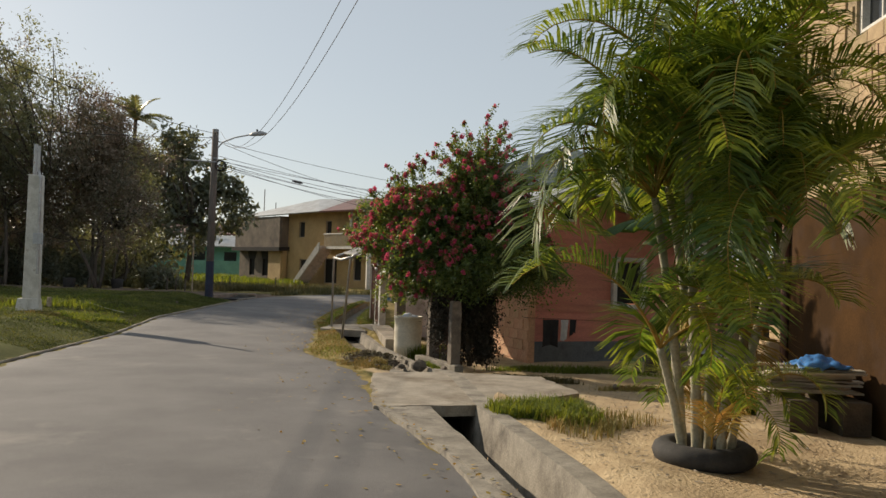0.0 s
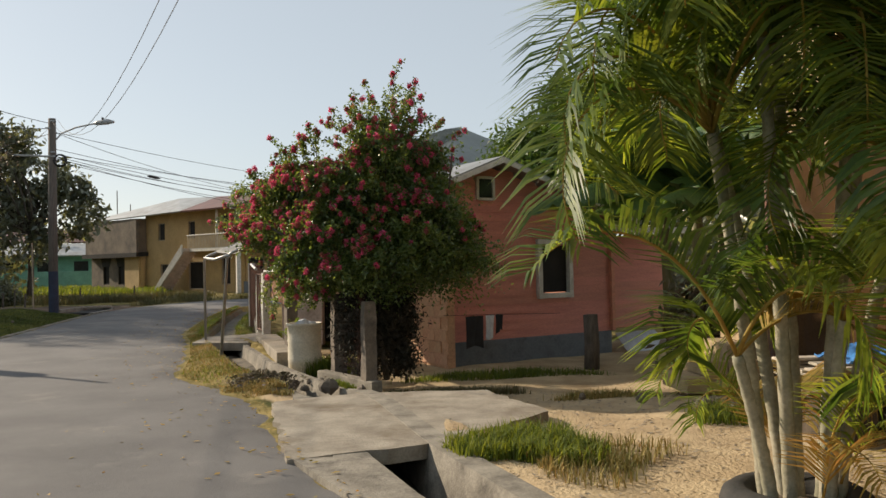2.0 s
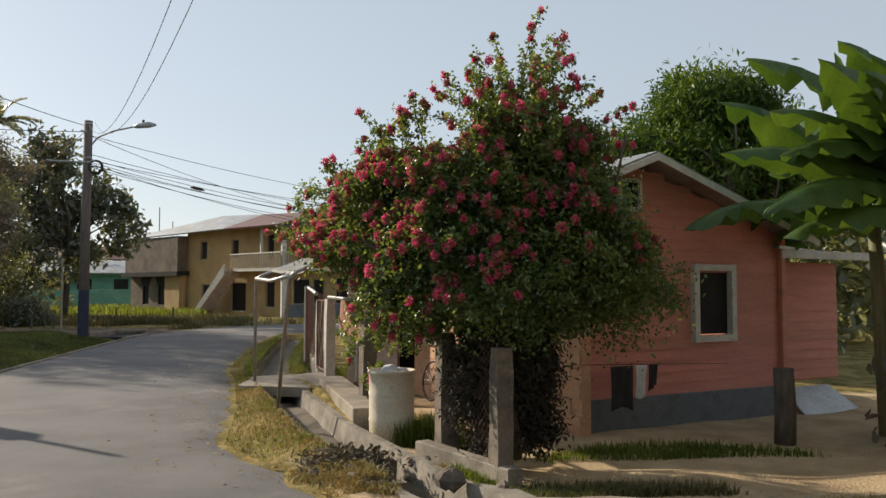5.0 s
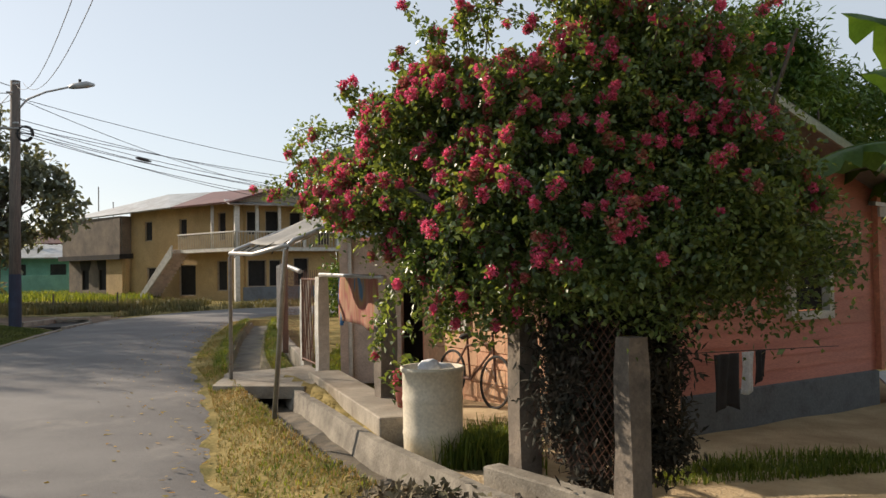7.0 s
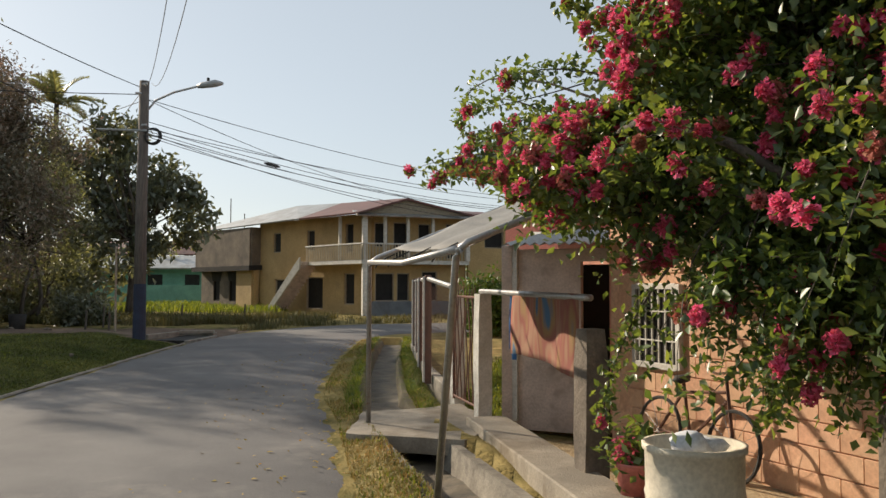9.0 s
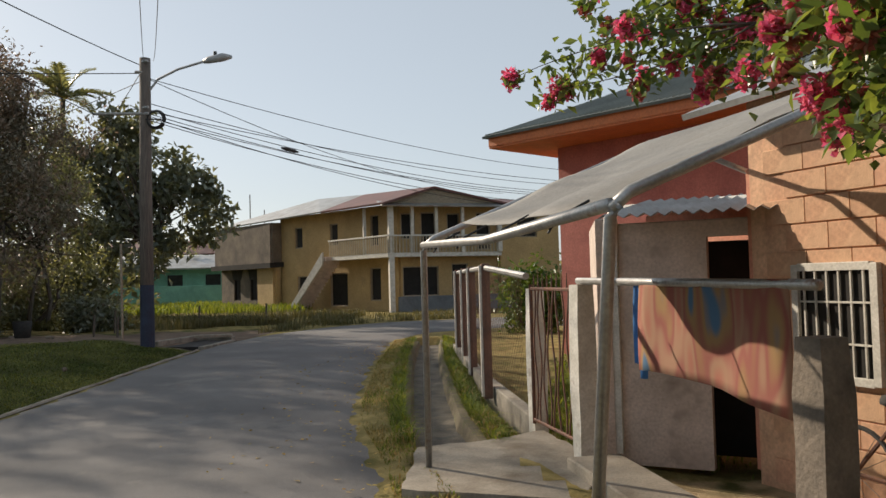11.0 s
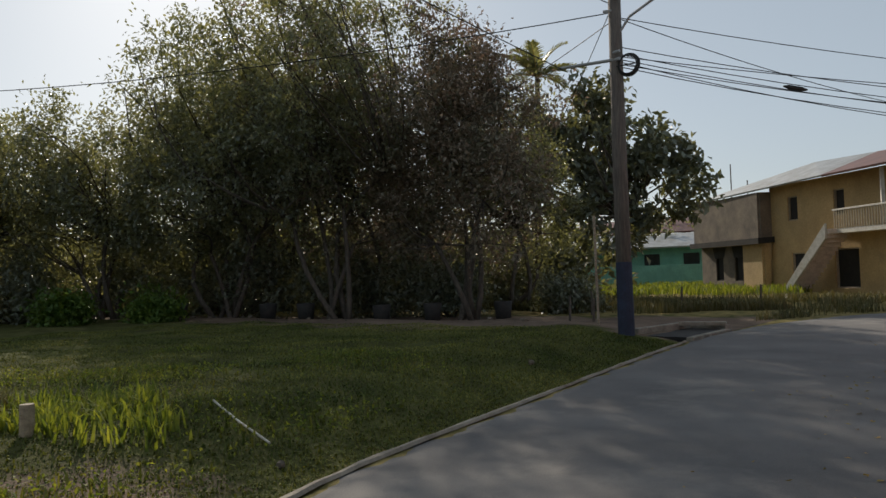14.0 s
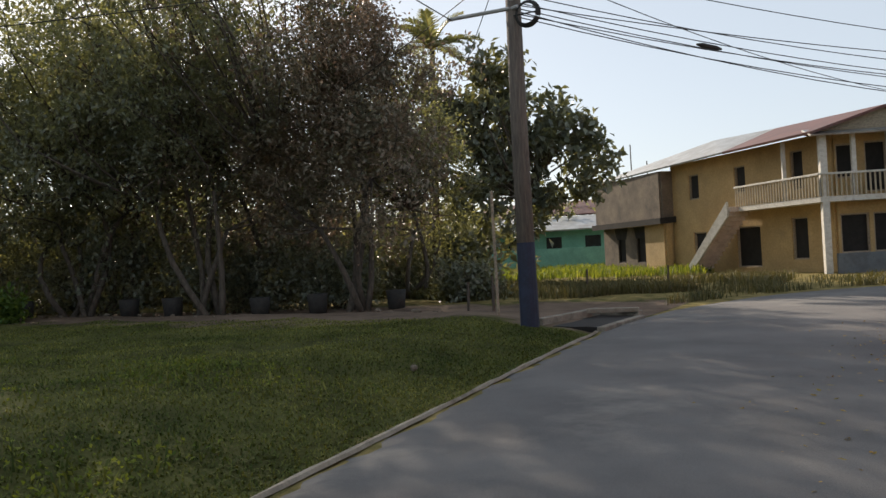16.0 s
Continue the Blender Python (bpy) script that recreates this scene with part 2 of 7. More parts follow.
M = {
    "asphalt": material("asphalt", (0.15, 0.143, 0.138), (0.105, 0.10, 0.098), 0.9, 0.7, 90, 0.5, stain=((0.25, 0.23, 0.205), 0.5, 0.56, 0.78)),
    "concrete": material("concrete", (0.34, 0.30, 0.24), (0.22, 0.19, 0.15), 0.92, 2.5, 50, 0.6, stain=((0.15, 0.115, 0.075), 1.3, 0.50, 0.70)),
    "old_concrete": material("old_concrete", (0.30, 0.27, 0.22), (0.17, 0.15, 0.12), 0.95, 3.0, 45, 0.6, stain=((0.07, 0.06, 0.05), 2.2, 0.52, 0.72)),
    "post_concrete": material("post_concrete", (0.22, 0.18, 0.14), (0.12, 0.10, 0.08), 0.95, 3.0, 45, 0.6, stain=((0.07, 0.06, 0.05), 2.2, 0.52, 0.72)),
    "drain_mud": material("drain_mud", (0.16, 0.13, 0.09), (0.07, 0.06, 0.045), 0.8, 4.0, 60, 0.6),
    "drain_earth": material("drain_earth", (0.20, 0.16, 0.10), (0.11, 0.09, 0.055), 0.95, 3.0, 40, 0.7, stain=((0.10, 0.11, 0.04), 2.5, 0.5, 0.7)),
    "block": material("block", (0.42, 0.31, 0.18), (0.33, 0.24, 0.14), 0.95, 6.0, 70, 0.5, vary=0.25),
    "mortar": material("mortar", (0.34, 0.26, 0.16), (0.25, 0.19, 0.12), 0.95, 5.0, 60, 0.5),
    # brown plaster with its base colour lowered to carry the palm's shade
    "brown_plaster_shaded": material("brown_plaster_shaded", (0.075, 0.04, 0.017), (0.045, 0.026, 0.013), 1.0, 1.5, 40, 0.2, spec=0.04, stain=((0.06, 0.04, 0.03), 1.2, 0.5, 0.75)),
    "pink_board": material("pink_board", (0.58, 0.235, 0.175), (0.48, 0.19, 0.145), 0.7, 2.0, 30, 0.25, vary=0.14, streak=(0.6, 0.6, 4)),
    "pink_wall": material("pink_wall", (0.62, 0.27, 0.17), (0.50, 0.20, 0.13), 0.8, 2.0, 30, 0.3, stain=((0.25, 0.13, 0.09), 1.8, 0.55, 0.8)),
    "peach_wall": material("peach_wall", (0.68, 0.42, 0.26), (0.56, 0.31, 0.19), 0.85, 2.0, 30, 0.3, vary=0.15, stain=((0.30, 0.17, 0.11), 1.8, 0.55, 0.8)),
    "grey_plinth": material("grey_plinth", (0.17, 0.19, 0.21), (0.11, 0.12, 0.13), 0.9, 2.0, 40, 0.4, stain=((0.05, 0.05, 0.05), 2.0, 0.5, 0.75)),
    "white_paint": material("white_paint", (0.62, 0.60, 0.55), (0.45, 0.43, 0.38), 0.6, 5.0, 50, 0.2, stain=((0.22, 0.17, 0.12), 5.0, 0.58, 0.75)),
    "plaster": material("plaster", (0.62, 0.51, 0.44), (0.48, 0.39, 0.33), 0.9, 3.0, 40, 0.35, stain=((0.24, 0.18, 0.14), 2.5, 0.55, 0.75)),
    "yellow_wall": material("yellow_wall", (0.45, 0.315, 0.145), (0.36, 0.25, 0.115), 0.9, 0.8, 14, 0.2, stain=((0.26, 0.19, 0.11), 0.7, 0.58, 0.8)),
    "rail_paint": material("rail_paint", (0.43, 0.37, 0.26), (0.33, 0.28, 0.20), 0.85, 1.5, 20, 0.2, stain=((0.20, 0.16, 0.11), 1.5, 0.55, 0.8)),
    "grey_wall": material("grey_wall", (0.19, 0.15, 0.11), (0.11, 0.09, 0.07), 0.95, 1.2, 12, 0.3, stain=((0.06, 0.05, 0.045), 0.8, 0.5, 0.75)),
    "soot": material("soot", (0.016, 0.015, 0.014), (0.032, 0.028, 0.025), 0.95, 1.5, 12, 0.2),
    "zinc": material("zinc", (0.42, 0.43, 0.43), (0.30, 0.30, 0.29), 0.5, 1.2, 20, 0.1, metal=0.7, stain=((0.20, 0.12, 0.08), 0.9, 0.55, 0.8)),
    "red_roof": material("red_roof", (0.15, 0.06, 0.05), (0.10, 0.042, 0.038), 0.6, 1.2, 20, 0.15, stain=((0.10, 0.06, 0.05), 0.9, 0.5, 0.8)),
    "green_roof": material("green_roof", (0.20, 0.22, 0.20), (0.14, 0.155, 0.14), 0.5, 1.0, 25, 0.1, metal=0.3),
    "orange_trim": material("orange_trim", (0.62, 0.19, 0.06), (0.52, 0.15, 0.05), 0.6, 3.0, 30, 0.15),
    "red_wall": material("red_wall", (0.50, 0.17, 0.13), (0.40, 0.13, 0.10), 0.8, 2.0, 30, 0.2),
    "green_wall": material("green_wall", (0.16, 0.36, 0.28), (0.12, 0.28, 0.22), 0.85, 1.0, 15, 0.2),
    "glass": material("glass", (0.025, 0.028, 0.03), (0.015, 0.016, 0.018), 0.12, 3.0, 20, 0.0),
    # near-black colour that carries the darkness inside windows, doorway and pit
    "shaded_opening": material("shaded_opening", (0.02, 0.018, 0.016), (0.012, 0.011, 0.01), 0.9, 3.0, 20, 0.0),
    "pole_wood": material("pole_wood", (0.155, 0.13, 0.11), (0.09, 0.075, 0.065), 0.9, 6.0, 30, 0.5, streak=(6, 6, 0.5)),
    "pole_paint": material("pole_paint", (0.022, 0.032, 0.065), (0.016, 0.022, 0.045), 0.7, 6.0, 30, 0.2),
    "steel": material("steel", (0.45, 0.45, 0.44), (0.32, 0.31, 0.30), 0.45, 6.0, 60, 0.1, metal=0.8, stain=((0.22, 0.12, 0.07), 6.0, 0.58, 0.75)),
    "iron": material("iron", (0.10, 0.06, 0.05), (0.16, 0.07, 0.04), 0.7, 14.0, 80, 0.3, metal=0.4),
    "cable": material("cable", (0.02, 0.02, 0.02), (0.03, 0.03, 0.03), 0.7, 5.0, 30, 0.0),
    "tarp": material("tarp", (0.25, 0.245, 0.23), (0.19, 0.185, 0.175), 0.75, 1.8, 50, 0.15, trans=0.12, stain=((0.20, 0.18, 0.15), 1.5, 0.55, 0.8)),
    "drum": material("drum", (0.66, 0.60, 0.48), (0.54, 0.48, 0.37), 0.55, 3.0, 40, 0.15, stain=((0.42, 0.27, 0.12), 3.5, 0.6, 0.72)),
    "rubber": material("rubber", (0.022, 0.022, 0.022), (0.04, 0.037, 0.033), 0.85, 8.0, 60, 0.3),
    "bark": material("bark", (0.12, 0.10, 0.08), (0.06, 0.05, 0.04), 0.95, 5.0, 30, 0.6, streak=(3, 3, 0.7)),
    "palm_stem": material("palm_stem", (0.38, 0.34, 0.25), (0.22, 0.21, 0.14), 0.8, 5.0, 40, 0.3),
    "leaf_dark": material("leaf_dark", (0.165, 0.185, 0.15), (0.13, 0.155, 0.115), 0.36, 0.8, 20, 0.0, trans=0.48, island=0.7, spec=0.8),
    "leaf_shade": material("leaf_shade", (0.15, 0.17, 0.135), (0.11, 0.13, 0.095), 0.5, 0.8, 20, 0.0, trans=0.30, island=0.7, spec=0.7),
    "leaf_dry": material("leaf_dry", (0.20, 0.165, 0.11), (0.14, 0.145, 0.09), 0.42, 0.5, 20, 0.0, trans=0.36, island=0.8, spec=0.7),
    "leaf_bush": material("leaf_bush", (0.135, 0.195, 0.065), (0.075, 0.125, 0.045), 0.36, 1.5, 30, 0.0, trans=0.45, island=0.8, spec=0.6),
    "leaf_mango": material("leaf_mango", (0.10, 0.165, 0.032), (0.055, 0.11, 0.026), 0.45, 1.0, 20, 0.0, trans=0.28, island=0.6),
    "palm_leaf": material("palm_leaf", (0.18, 0.24, 0.048), (0.07, 0.13, 0.032), 0.4, 1.6, 20, 0.0, trans=0.52, island=0.8, spec=0.5),
    "palm_dry": material("palm_dry", (0.40, 0.27, 0.06), (0.30, 0.24, 0.06), 0.6, 2.0, 20, 0.0, trans=0.30, island=0.6),
    "banana_leaf": material("banana_leaf", (0.08, 0.15, 0.032), (0.045, 0.10, 0.024), 0.5, 1.6, 25, 0.3, trans=0.26),
    "banana_stem": material("banana_stem", (0.22, 0.17, 0.08), (0.12, 0.13, 0.05), 0.7, 4.0, 25, 0.3, streak=(4, 4, 0.5)),
    "blossom": material("blossom", (0.74, 0.15, 0.27), (0.60, 0.12, 0.19), 0.6, 2.5, 30, 0.0, trans=0.40, island=0.5),
    "blossom_faded": material("blossom_faded", (0.44, 0.13, 0.13), (0.38, 0.16, 0.10), 0.7, 2.5, 30, 0.0, trans=0.28, island=0.5),
    "grass": material("grass", (0.155, 0.20, 0.045), (0.09, 0.135, 0.03), 0.75, 0.6, 20, 0.0, trans=0.42, island=0.7),
    "lawn": material("lawn", (0.165, 0.18, 0.055), (0.06, 0.085, 0.025), 0.85, 0.45, 20, 0.0, trans=0.2, island=0.9, spec=0.12),
    "dry_grass": material("dry_grass", (0.36, 0.28, 0.09), (0.22, 0.20, 0.06), 0.7, 0.8, 20, 0.0, trans=0.22, island=0.7),
    "tall_grass": material("tall_grass", (0.13, 0.12, 0.06), (0.08, 0.085, 0.04), 0.7, 0.4, 20, 0.0, trans=0.22, island=0.7),
    # dead-vine brown taken darker to include the shade within the bush
    "shaded_thatch": material("shaded_thatch", (0.07, 0.06, 0.045), (0.04, 0.042, 0.032), 0.8, 1.5, 20, 0.0, trans=0.15, island=0.7),
    "wood_old": material("wood_old", (0.36, 0.30, 0.22), (0.22, 0.18, 0.13), 0.85, 4.0, 40, 0.4, vary=0.35, streak=(0.6, 6, 6)),
    "pale_board": material("pale_board", (0.52, 0.46, 0.37), (0.36, 0.31, 0.24), 0.85, 4.0, 40, 0.4, vary=0.4, streak=(0.6, 6, 6)),
    "blue_sheet": material("blue_sheet", (0.05, 0.20, 0.48), (0.04, 0.15, 0.38), 0.4, 3.0, 30, 0.1),
    "rock": material("rock", (0.17, 0.14, 0.105), (0.09, 0.075, 0.06), 0.95, 6.0, 50, 0.5, vary=0.3),
    "black_cloth": material("black_cloth", (0.02, 0.02, 0.024), (0.03, 0.03, 0.035), 0.9, 5.0, 60, 0.2),
    "white_cloth": material("white_cloth", (0.60, 0.62, 0.66), (0.48, 0.50, 0.54), 0.9, 5.0, 60, 0.2),
    "soil": material("soil", (0.10, 0.075, 0.05), (0.055, 0.042, 0.03), 0.95, 5.0, 50, 0.6),
    "clay_pot": material("clay_pot", (0.45, 0.14, 0.12), (0.36, 0.11, 0.09), 0.6, 5.0, 40, 0.1),
    "lamp_grey": material("lamp_grey", (0.40, 0.41, 0.42), (0.33, 0.34, 0.35), 0.5, 5.0, 40, 0.05),
    "wood_fence": material("wood_fence", (0.17, 0.09, 0.06), (0.10, 0.06, 0.045), 0.85, 4.0, 40, 0.4, vary=0.3),
}


# ---- mesh helpers ----
class Shape:
    """Vertices and faces of one mesh."""

    def __init__(self):
        self.v, self.f = [], []

    def add(self, verts, faces):
        k = len(self.v)
        self.v += [tuple(p) for p in verts]
        self.f += [tuple(i + k for i in q) for q in faces]
        return self

    def box(self, c, s, rz=0.0, top=1.0, tilt=None):
        """A box of size s about c, turned by rz degrees; top: its upper face is that much of the lower."""
        m = tilt or pose(c[0], c[1], c[2], 0, 0, rz)
        x, y, z = s[0] / 2, s[1] / 2, s[2] / 2
        e = min(0.012, 0.12 * min(s))
        vs = []
        for zz, k, inn in ((-z, 1, 0), (z - e, top, 0), (z, top, e)):
            vs += [m @ Vector((sx * (x * k - inn), sy * (y * k - inn), zz)) for sx, sy in ((-1, -1), (1, -1), (1, 1), (-1, 1))]
        fs = [(3, 2, 1, 0), (8, 9, 10, 11)]
        for r in (0, 4):
            fs += [(r + i, r + (i + 1) % 4, r + 4 + (i + 1) % 4, r + 4 + i) for i in range(4)]
        return self.add(vs, fs)

    def prism(self, poly, z0, z1):
        n = len(poly)
        vs = [(p[0], p[1], z0) for p in poly] + [(p[0], p[1], z1) for p in poly]
        return self.add(vs, [tuple(range(n - 1, -1, -1)), tuple(range(n, 2 * n))] + [(i, (i + 1) % n, n + (i + 1) % n, n + i) for i in range(n)])

    def slab(self, corners, thick):
        """A sheet over four or more corners, thickened downwards along its normal."""
        c = [Vector(p) for p in corners]
        nrm = (c[1] - c[0]).cross(c[2] - c[0]).normalized()
        if nrm.z < 0:
            nrm = -nrm
        n = len(c)
        fs = [tuple(range(n)), tuple(range(2 * n - 1, n - 1, -1))] + [(i, n + i, n + (i + 1) % n, (i + 1) % n) for i in range(n)]
        return self.add(c + [p - nrm * thick for p in c], fs)

    def tube(self, pts, r, n=8, caps=True):
        pts = [Vector(p) for p in pts]
        rs = r if isinstance(r, (list, tuple)) else [r] * len(pts)
        vs, fs = [], []
        for i, p in enumerate(pts):
            d = (pts[min(i + 1, len(pts) - 1)] - pts[max(i - 1, 0)]).normalized()
            a = d.cross(Vector((0.31, 0.17, 0.93)) if abs(d.z) < 0.9 else Vector((1, 0.1, 0))).normalized()
            b = d.cross(a)
            vs += [p + (a * math.cos(t) + b * math.sin(t)) * rs[i] for t in (2 * math.pi * k / n for k in range(n))]
        for i in range(len(pts) - 1):
            fs += [(i * n + k, i * n + (k + 1) % n, (i + 1) * n + (k + 1) % n, (i + 1) * n + k) for k in range(n)]
        if caps:
            fs += [tuple(range(n - 1, -1, -1)), tuple((len(pts) - 1) * n + k for k in range(n))]
        return self.add(vs, fs)

    def lathe(self, c, prof, n=24):
        """A turned body about a vertical axis at c; prof: radius and height, from below to above."""
        vs = [(c[0] + r * math.cos(2 * math.pi * k / n), c[1] + r * math.sin(2 * math.pi * k / n), c[2] + z) for r, z in prof for k in range(n)]
        fs = [(i * n + k, i * n + (k + 1) % n, (i + 1) * n + (k + 1) % n, (i + 1) * n + k) for i in range(len(prof) - 1) for k in range(n)]
        return self.add(vs, fs + [tuple(range(n - 1, -1, -1)), tuple((len(prof) - 1) * n + k for k in range(n))])

    def grid(self, fn, nu, nv):
        vs = [fn(i / nu, j / nv) for j in range(nv + 1) for i in range(nu + 1)]
        return self.add(vs, [(j * (nu + 1) + i, j * (nu + 1) + i + 1, (j + 1) * (nu + 1) + i + 1, (j + 1) * (nu + 1) + i) for j in range(nv) for i in range(nu)])

    def rock(self, c, s, rnd):
        m = pose(c[0], c[1], c[2], rnd.uniform(-15, 15), rnd.uniform(-15, 15), rnd.uniform(0, 360))
        vs = []
        for k in range(5):
            a = math.pi * (k + 0.5) / 5 if 0 < k < 4 else math.pi * (0.08 if k == 0 else 0.92)
            for j in range(7):
                t = 2 * math.pi * j / 7
                w = rnd.uniform(0.78, 1.15)
                vs.append(m @ Vector((s[0] / 2 * w * math.sin(a) * math.cos(t), s[1] / 2 * w * math.sin(a) * math.sin(t), s[2] / 2 * w * math.cos(a))))
        fs = [(k * 7 + j, (k + 1) * 7 + j, (k + 1) * 7 + (j + 1) % 7, k * 7 + (j + 1) % 7) for k in range(4) for j in range(7)]
        return self.add(vs, fs + [tuple(range(7)), tuple(34 - j for j in range(7))])


def mesh_of(name, shape, mat, smooth=False):
    me = bpy.data.meshes.new(name)
    me.from_pydata(shape.v, [], shape.f)
    me.materials.append(mat)
    if smooth:
        me.shade_smooth()
    me.update()
    return me


def part(name, shape, mat, parent=None, label="", smooth=False, kind=""):
    ob = new(name, mesh_of(name, shape, mat, smooth))
    ob.parent = parent
    return tagged(ob, label, kind=kind)


def thing(name, at, label, category, group="", kind="", rz=0.0):
    ob = new(name)
    ob.empty_display_size = 0.2
    ob.matrix_world = pose(*at, 0, 0, rz)
    return tagged(ob, label, category, group, kind)


def bundle(name, verts, faces, mat, parent=None, label="", kind="stuff"):
    """One mesh out of arrays: many leaves or blades."""
    me = bpy.data.meshes.new(name)
    verts, faces = np.asarray(verts, np.float32).reshape(-1, 3), np.asarray(faces, np.int32)
    k = faces.shape[1]
    me.vertices.add(len(verts))
    me.vertices.foreach_set("co", verts.ravel())
    me.loops.add(faces.size)
    me.loops.foreach_set("vertex_index", faces.ravel())
    me.polygons.add(len(faces))
    me.polygons.foreach_set("loop_start", np.arange(0, faces.size, k, dtype=np.int32))
    me.update(calc_edges=True)
    me.materials.append(mat)
    ob = new(name, me)
    ob.parent = parent
    return tagged(ob, label, kind=kind)


def unit(a):
    return a / np.maximum(np.linalg.norm(a, axis=1, keepdims=True), 1e-6)


def leaves(rng, p, length, width, droop=0.3, out=None):
    """Folded leaves, four corners each, at the points p, pointing partly along out and downwards."""
    n = len(p)
    d = unit(rng.normal(size=(n, 3)) + (out if out is not None else 0) + np.array([0, 0, -droop]))
    s = unit(np.cross(d, unit(rng.normal(size=(n, 3)) * 0.6 + np.array([0, 0, 1.0]))))
    up = np.cross(s, d)
    ln = (length * rng.uniform(0.6, 1.3, n))[:, None]
    wd = (width * rng.uniform(0.7, 1.3, n))[:, None]
    v = np.stack([p, p + d * ln * 0.5 + s * wd / 2 + up * wd * 0.25, p + d * ln, p + d * ln * 0.5 - s * wd / 2 + up * wd * 0.25], 1)
    f = np.arange(n * 4).reshape(n, 4)
    tri = np.concatenate([f[:, [0, 1, 2]], f[:, [0, 2, 3]]], 0)
    return v.reshape(-1, 3), tri


def crown_points(rng, blobs, clumps, per, spread, shell=0.55):
    """Clump centres within ellipsoids (centre and radii), and leaf points about them."""
    vol = np.array([b[3] * b[4] * b[5] for b in blobs])
    vol = vol ** 0.65
    pick = rng.choice(len(blobs), clumps, p=vol / vol.sum())
    b = np.array(blobs)[pick]
    way = unit(rng.normal(size=(clumps, 3)))
    r = rng.uniform(shell, 1.0, (clumps, 1)) ** 0.6
    c = b[:, :3] + way * b[:, 3:] * r
    q = np.repeat(c, per, 0) + rng.normal(size=(clumps * per, 3)) * spread * np.repeat(rng.uniform(0.5, 1.4, (clumps, 1)), per, 0)
    return c, q, np.repeat(way, per, 0)


def ragged(blobs, n, seed, lo=0.3, hi=0.75):
    """Adds small clusters on the outside of a crown, so that its outline is uneven."""
    rnd = random.Random(seed)
    got = list(blobs)
    for _ in range(n):
        b = blobs[rnd.randrange(len(blobs))]
        a, e = rnd.uniform(0, 2 * math.pi), rnd.uniform(-0.3, 1.4)
        k = rnd.uniform(0.95, 1.35)
        r = rnd.uniform(lo, hi)
        got.append((b[0] + b[3] * k * math.cos(a) * math.cos(e), b[1] + b[4] * k * math.sin(a) * math.cos(e), b[2] + b[5] * k * math.sin(e), r, r, r * rnd.uniform(0.7, 1.5)))
    return got


def limb(shape, rng, a, b, r0, r1, sag=0.15, n=6):
    a, b = np.array(a, float), np.array(b, float)
    mid = rng.normal(size=3) * np.linalg.norm(b - a) * sag * 0.5
    pts = [a + (b - a) * t + mid * math.sin(math.pi * t) for t in np.linspace(0, 1, 5)]
    shape.tube(pts, [r0 + (r1 - r0) * t for t in np.linspace(0, 1, 5)], n)


# ---- ground and road ----
LEFT_EDGE = [(-1.5, -12), (-3.7, 0), (-6.4, 12.2), (-7.05, 16.9), (-8.45, 22.4), (-8.8, 25.2), (-9.4, 30.1), (-9.8, 34.1), (-9.7, 37), (-8.6, 41), (-6.8, 43.6), (-3, 45.2), (5, 47.2), (40, 55)]
RIGHT_EDGE = [(7.5, -12), (3.3, 0.7), (1.08, 6.47), (-0.27, 9.85), (-0.66, 11.1), (-0.95, 12.5), (-1.68, 14.0), (-2.55, 15.3), (-2.95, 17.8), (-3.7, 21.3), (-4.17, 23.0), (-4.4, 24.5), (-4.89, 29.0), (-5.28, 35.0), (-4.7, 37.8), (-2.5, 39.5), (5, 41.0), (40, 47)]


def side(y, line):
    return np.interp(y, [p[1] for p in line], [p[0] for p in line])


def smooth(a, b, t):
    t = np.clip((t - a) / (b - a), 0, 1)
    return t * t * (3 - 2 * t)


DRAIN = [(1.45, 6.1), (1.28, 7.0), (0.46, 9.95), (-0.05, 12.6), (-0.95, 14.6), (-1.65, 16.4), (-2.1, 18.0), (-2.95, 20.9), (-3.35, 23.2), (-3.65, 26.0), (-4.0, 29.5), (-4.35, 34.5)]


def drain_x(y):
    return np.interp(y, [p[1] for p in DRAIN], [p[0] for p in DRAIN])


def height(x, y):
    """The ground's height at a place, road included."""
    x, y = np.asarray(x, float), np.asarray(y, float)
    yy = np.clip(y, -12, 36)
    dl, dr = side(yy, LEFT_EDGE) - x, x - side(yy, RIGHT_EDGE)
    near = 1 - smooth(34, 38, y)
    z = 0.26 * smooth(0.0, 2.6, dl) * near - 0.05 * smooth(0, 0.12, dl) * (1 - smooth(0.2, 0.6, dl)) * near
    z = z + 0.07 * smooth(0.05, 0.5, dr) * (1 - smooth(1.0, 2.0, dr)) * near
    z = z - 0.22 * smooth(1.3, 1.95, dr) * smooth(10, 15, y) * near * (1 - smooth(24, 30, y))
    bumps = 0.03 * np.sin(x * 1.7 + 0.6 * y) * np.sin(y * 1.3 - 0.4 * x) + 0.02 * np.sin(3.1 * x + 1) * np.sin(2.7 * y)
    off = np.maximum(smooth(0.1, 1.0, dl), smooth(0.3, 1.2, dr))
    z = z + bumps * off - 0.02
    in_road = (dl < 0) & (dr < 0) & (y < 37)
    z = np.where(in_road, -0.03, z)
    bend = (y > 35.5) & (y < 48) & (x > -10.5)
    z = np.where(bend, -0.05, z)
    away = np.abs(x - drain_x(y))
    z = np.where((y > 5.9) & (y < 13.5) & (away < 0.62), np.minimum(z, -0.01), z)
    dug = (y > 5.9) & (y < 34.5) & (away < 0.34)
    return np.where(dug, -0.62, z)


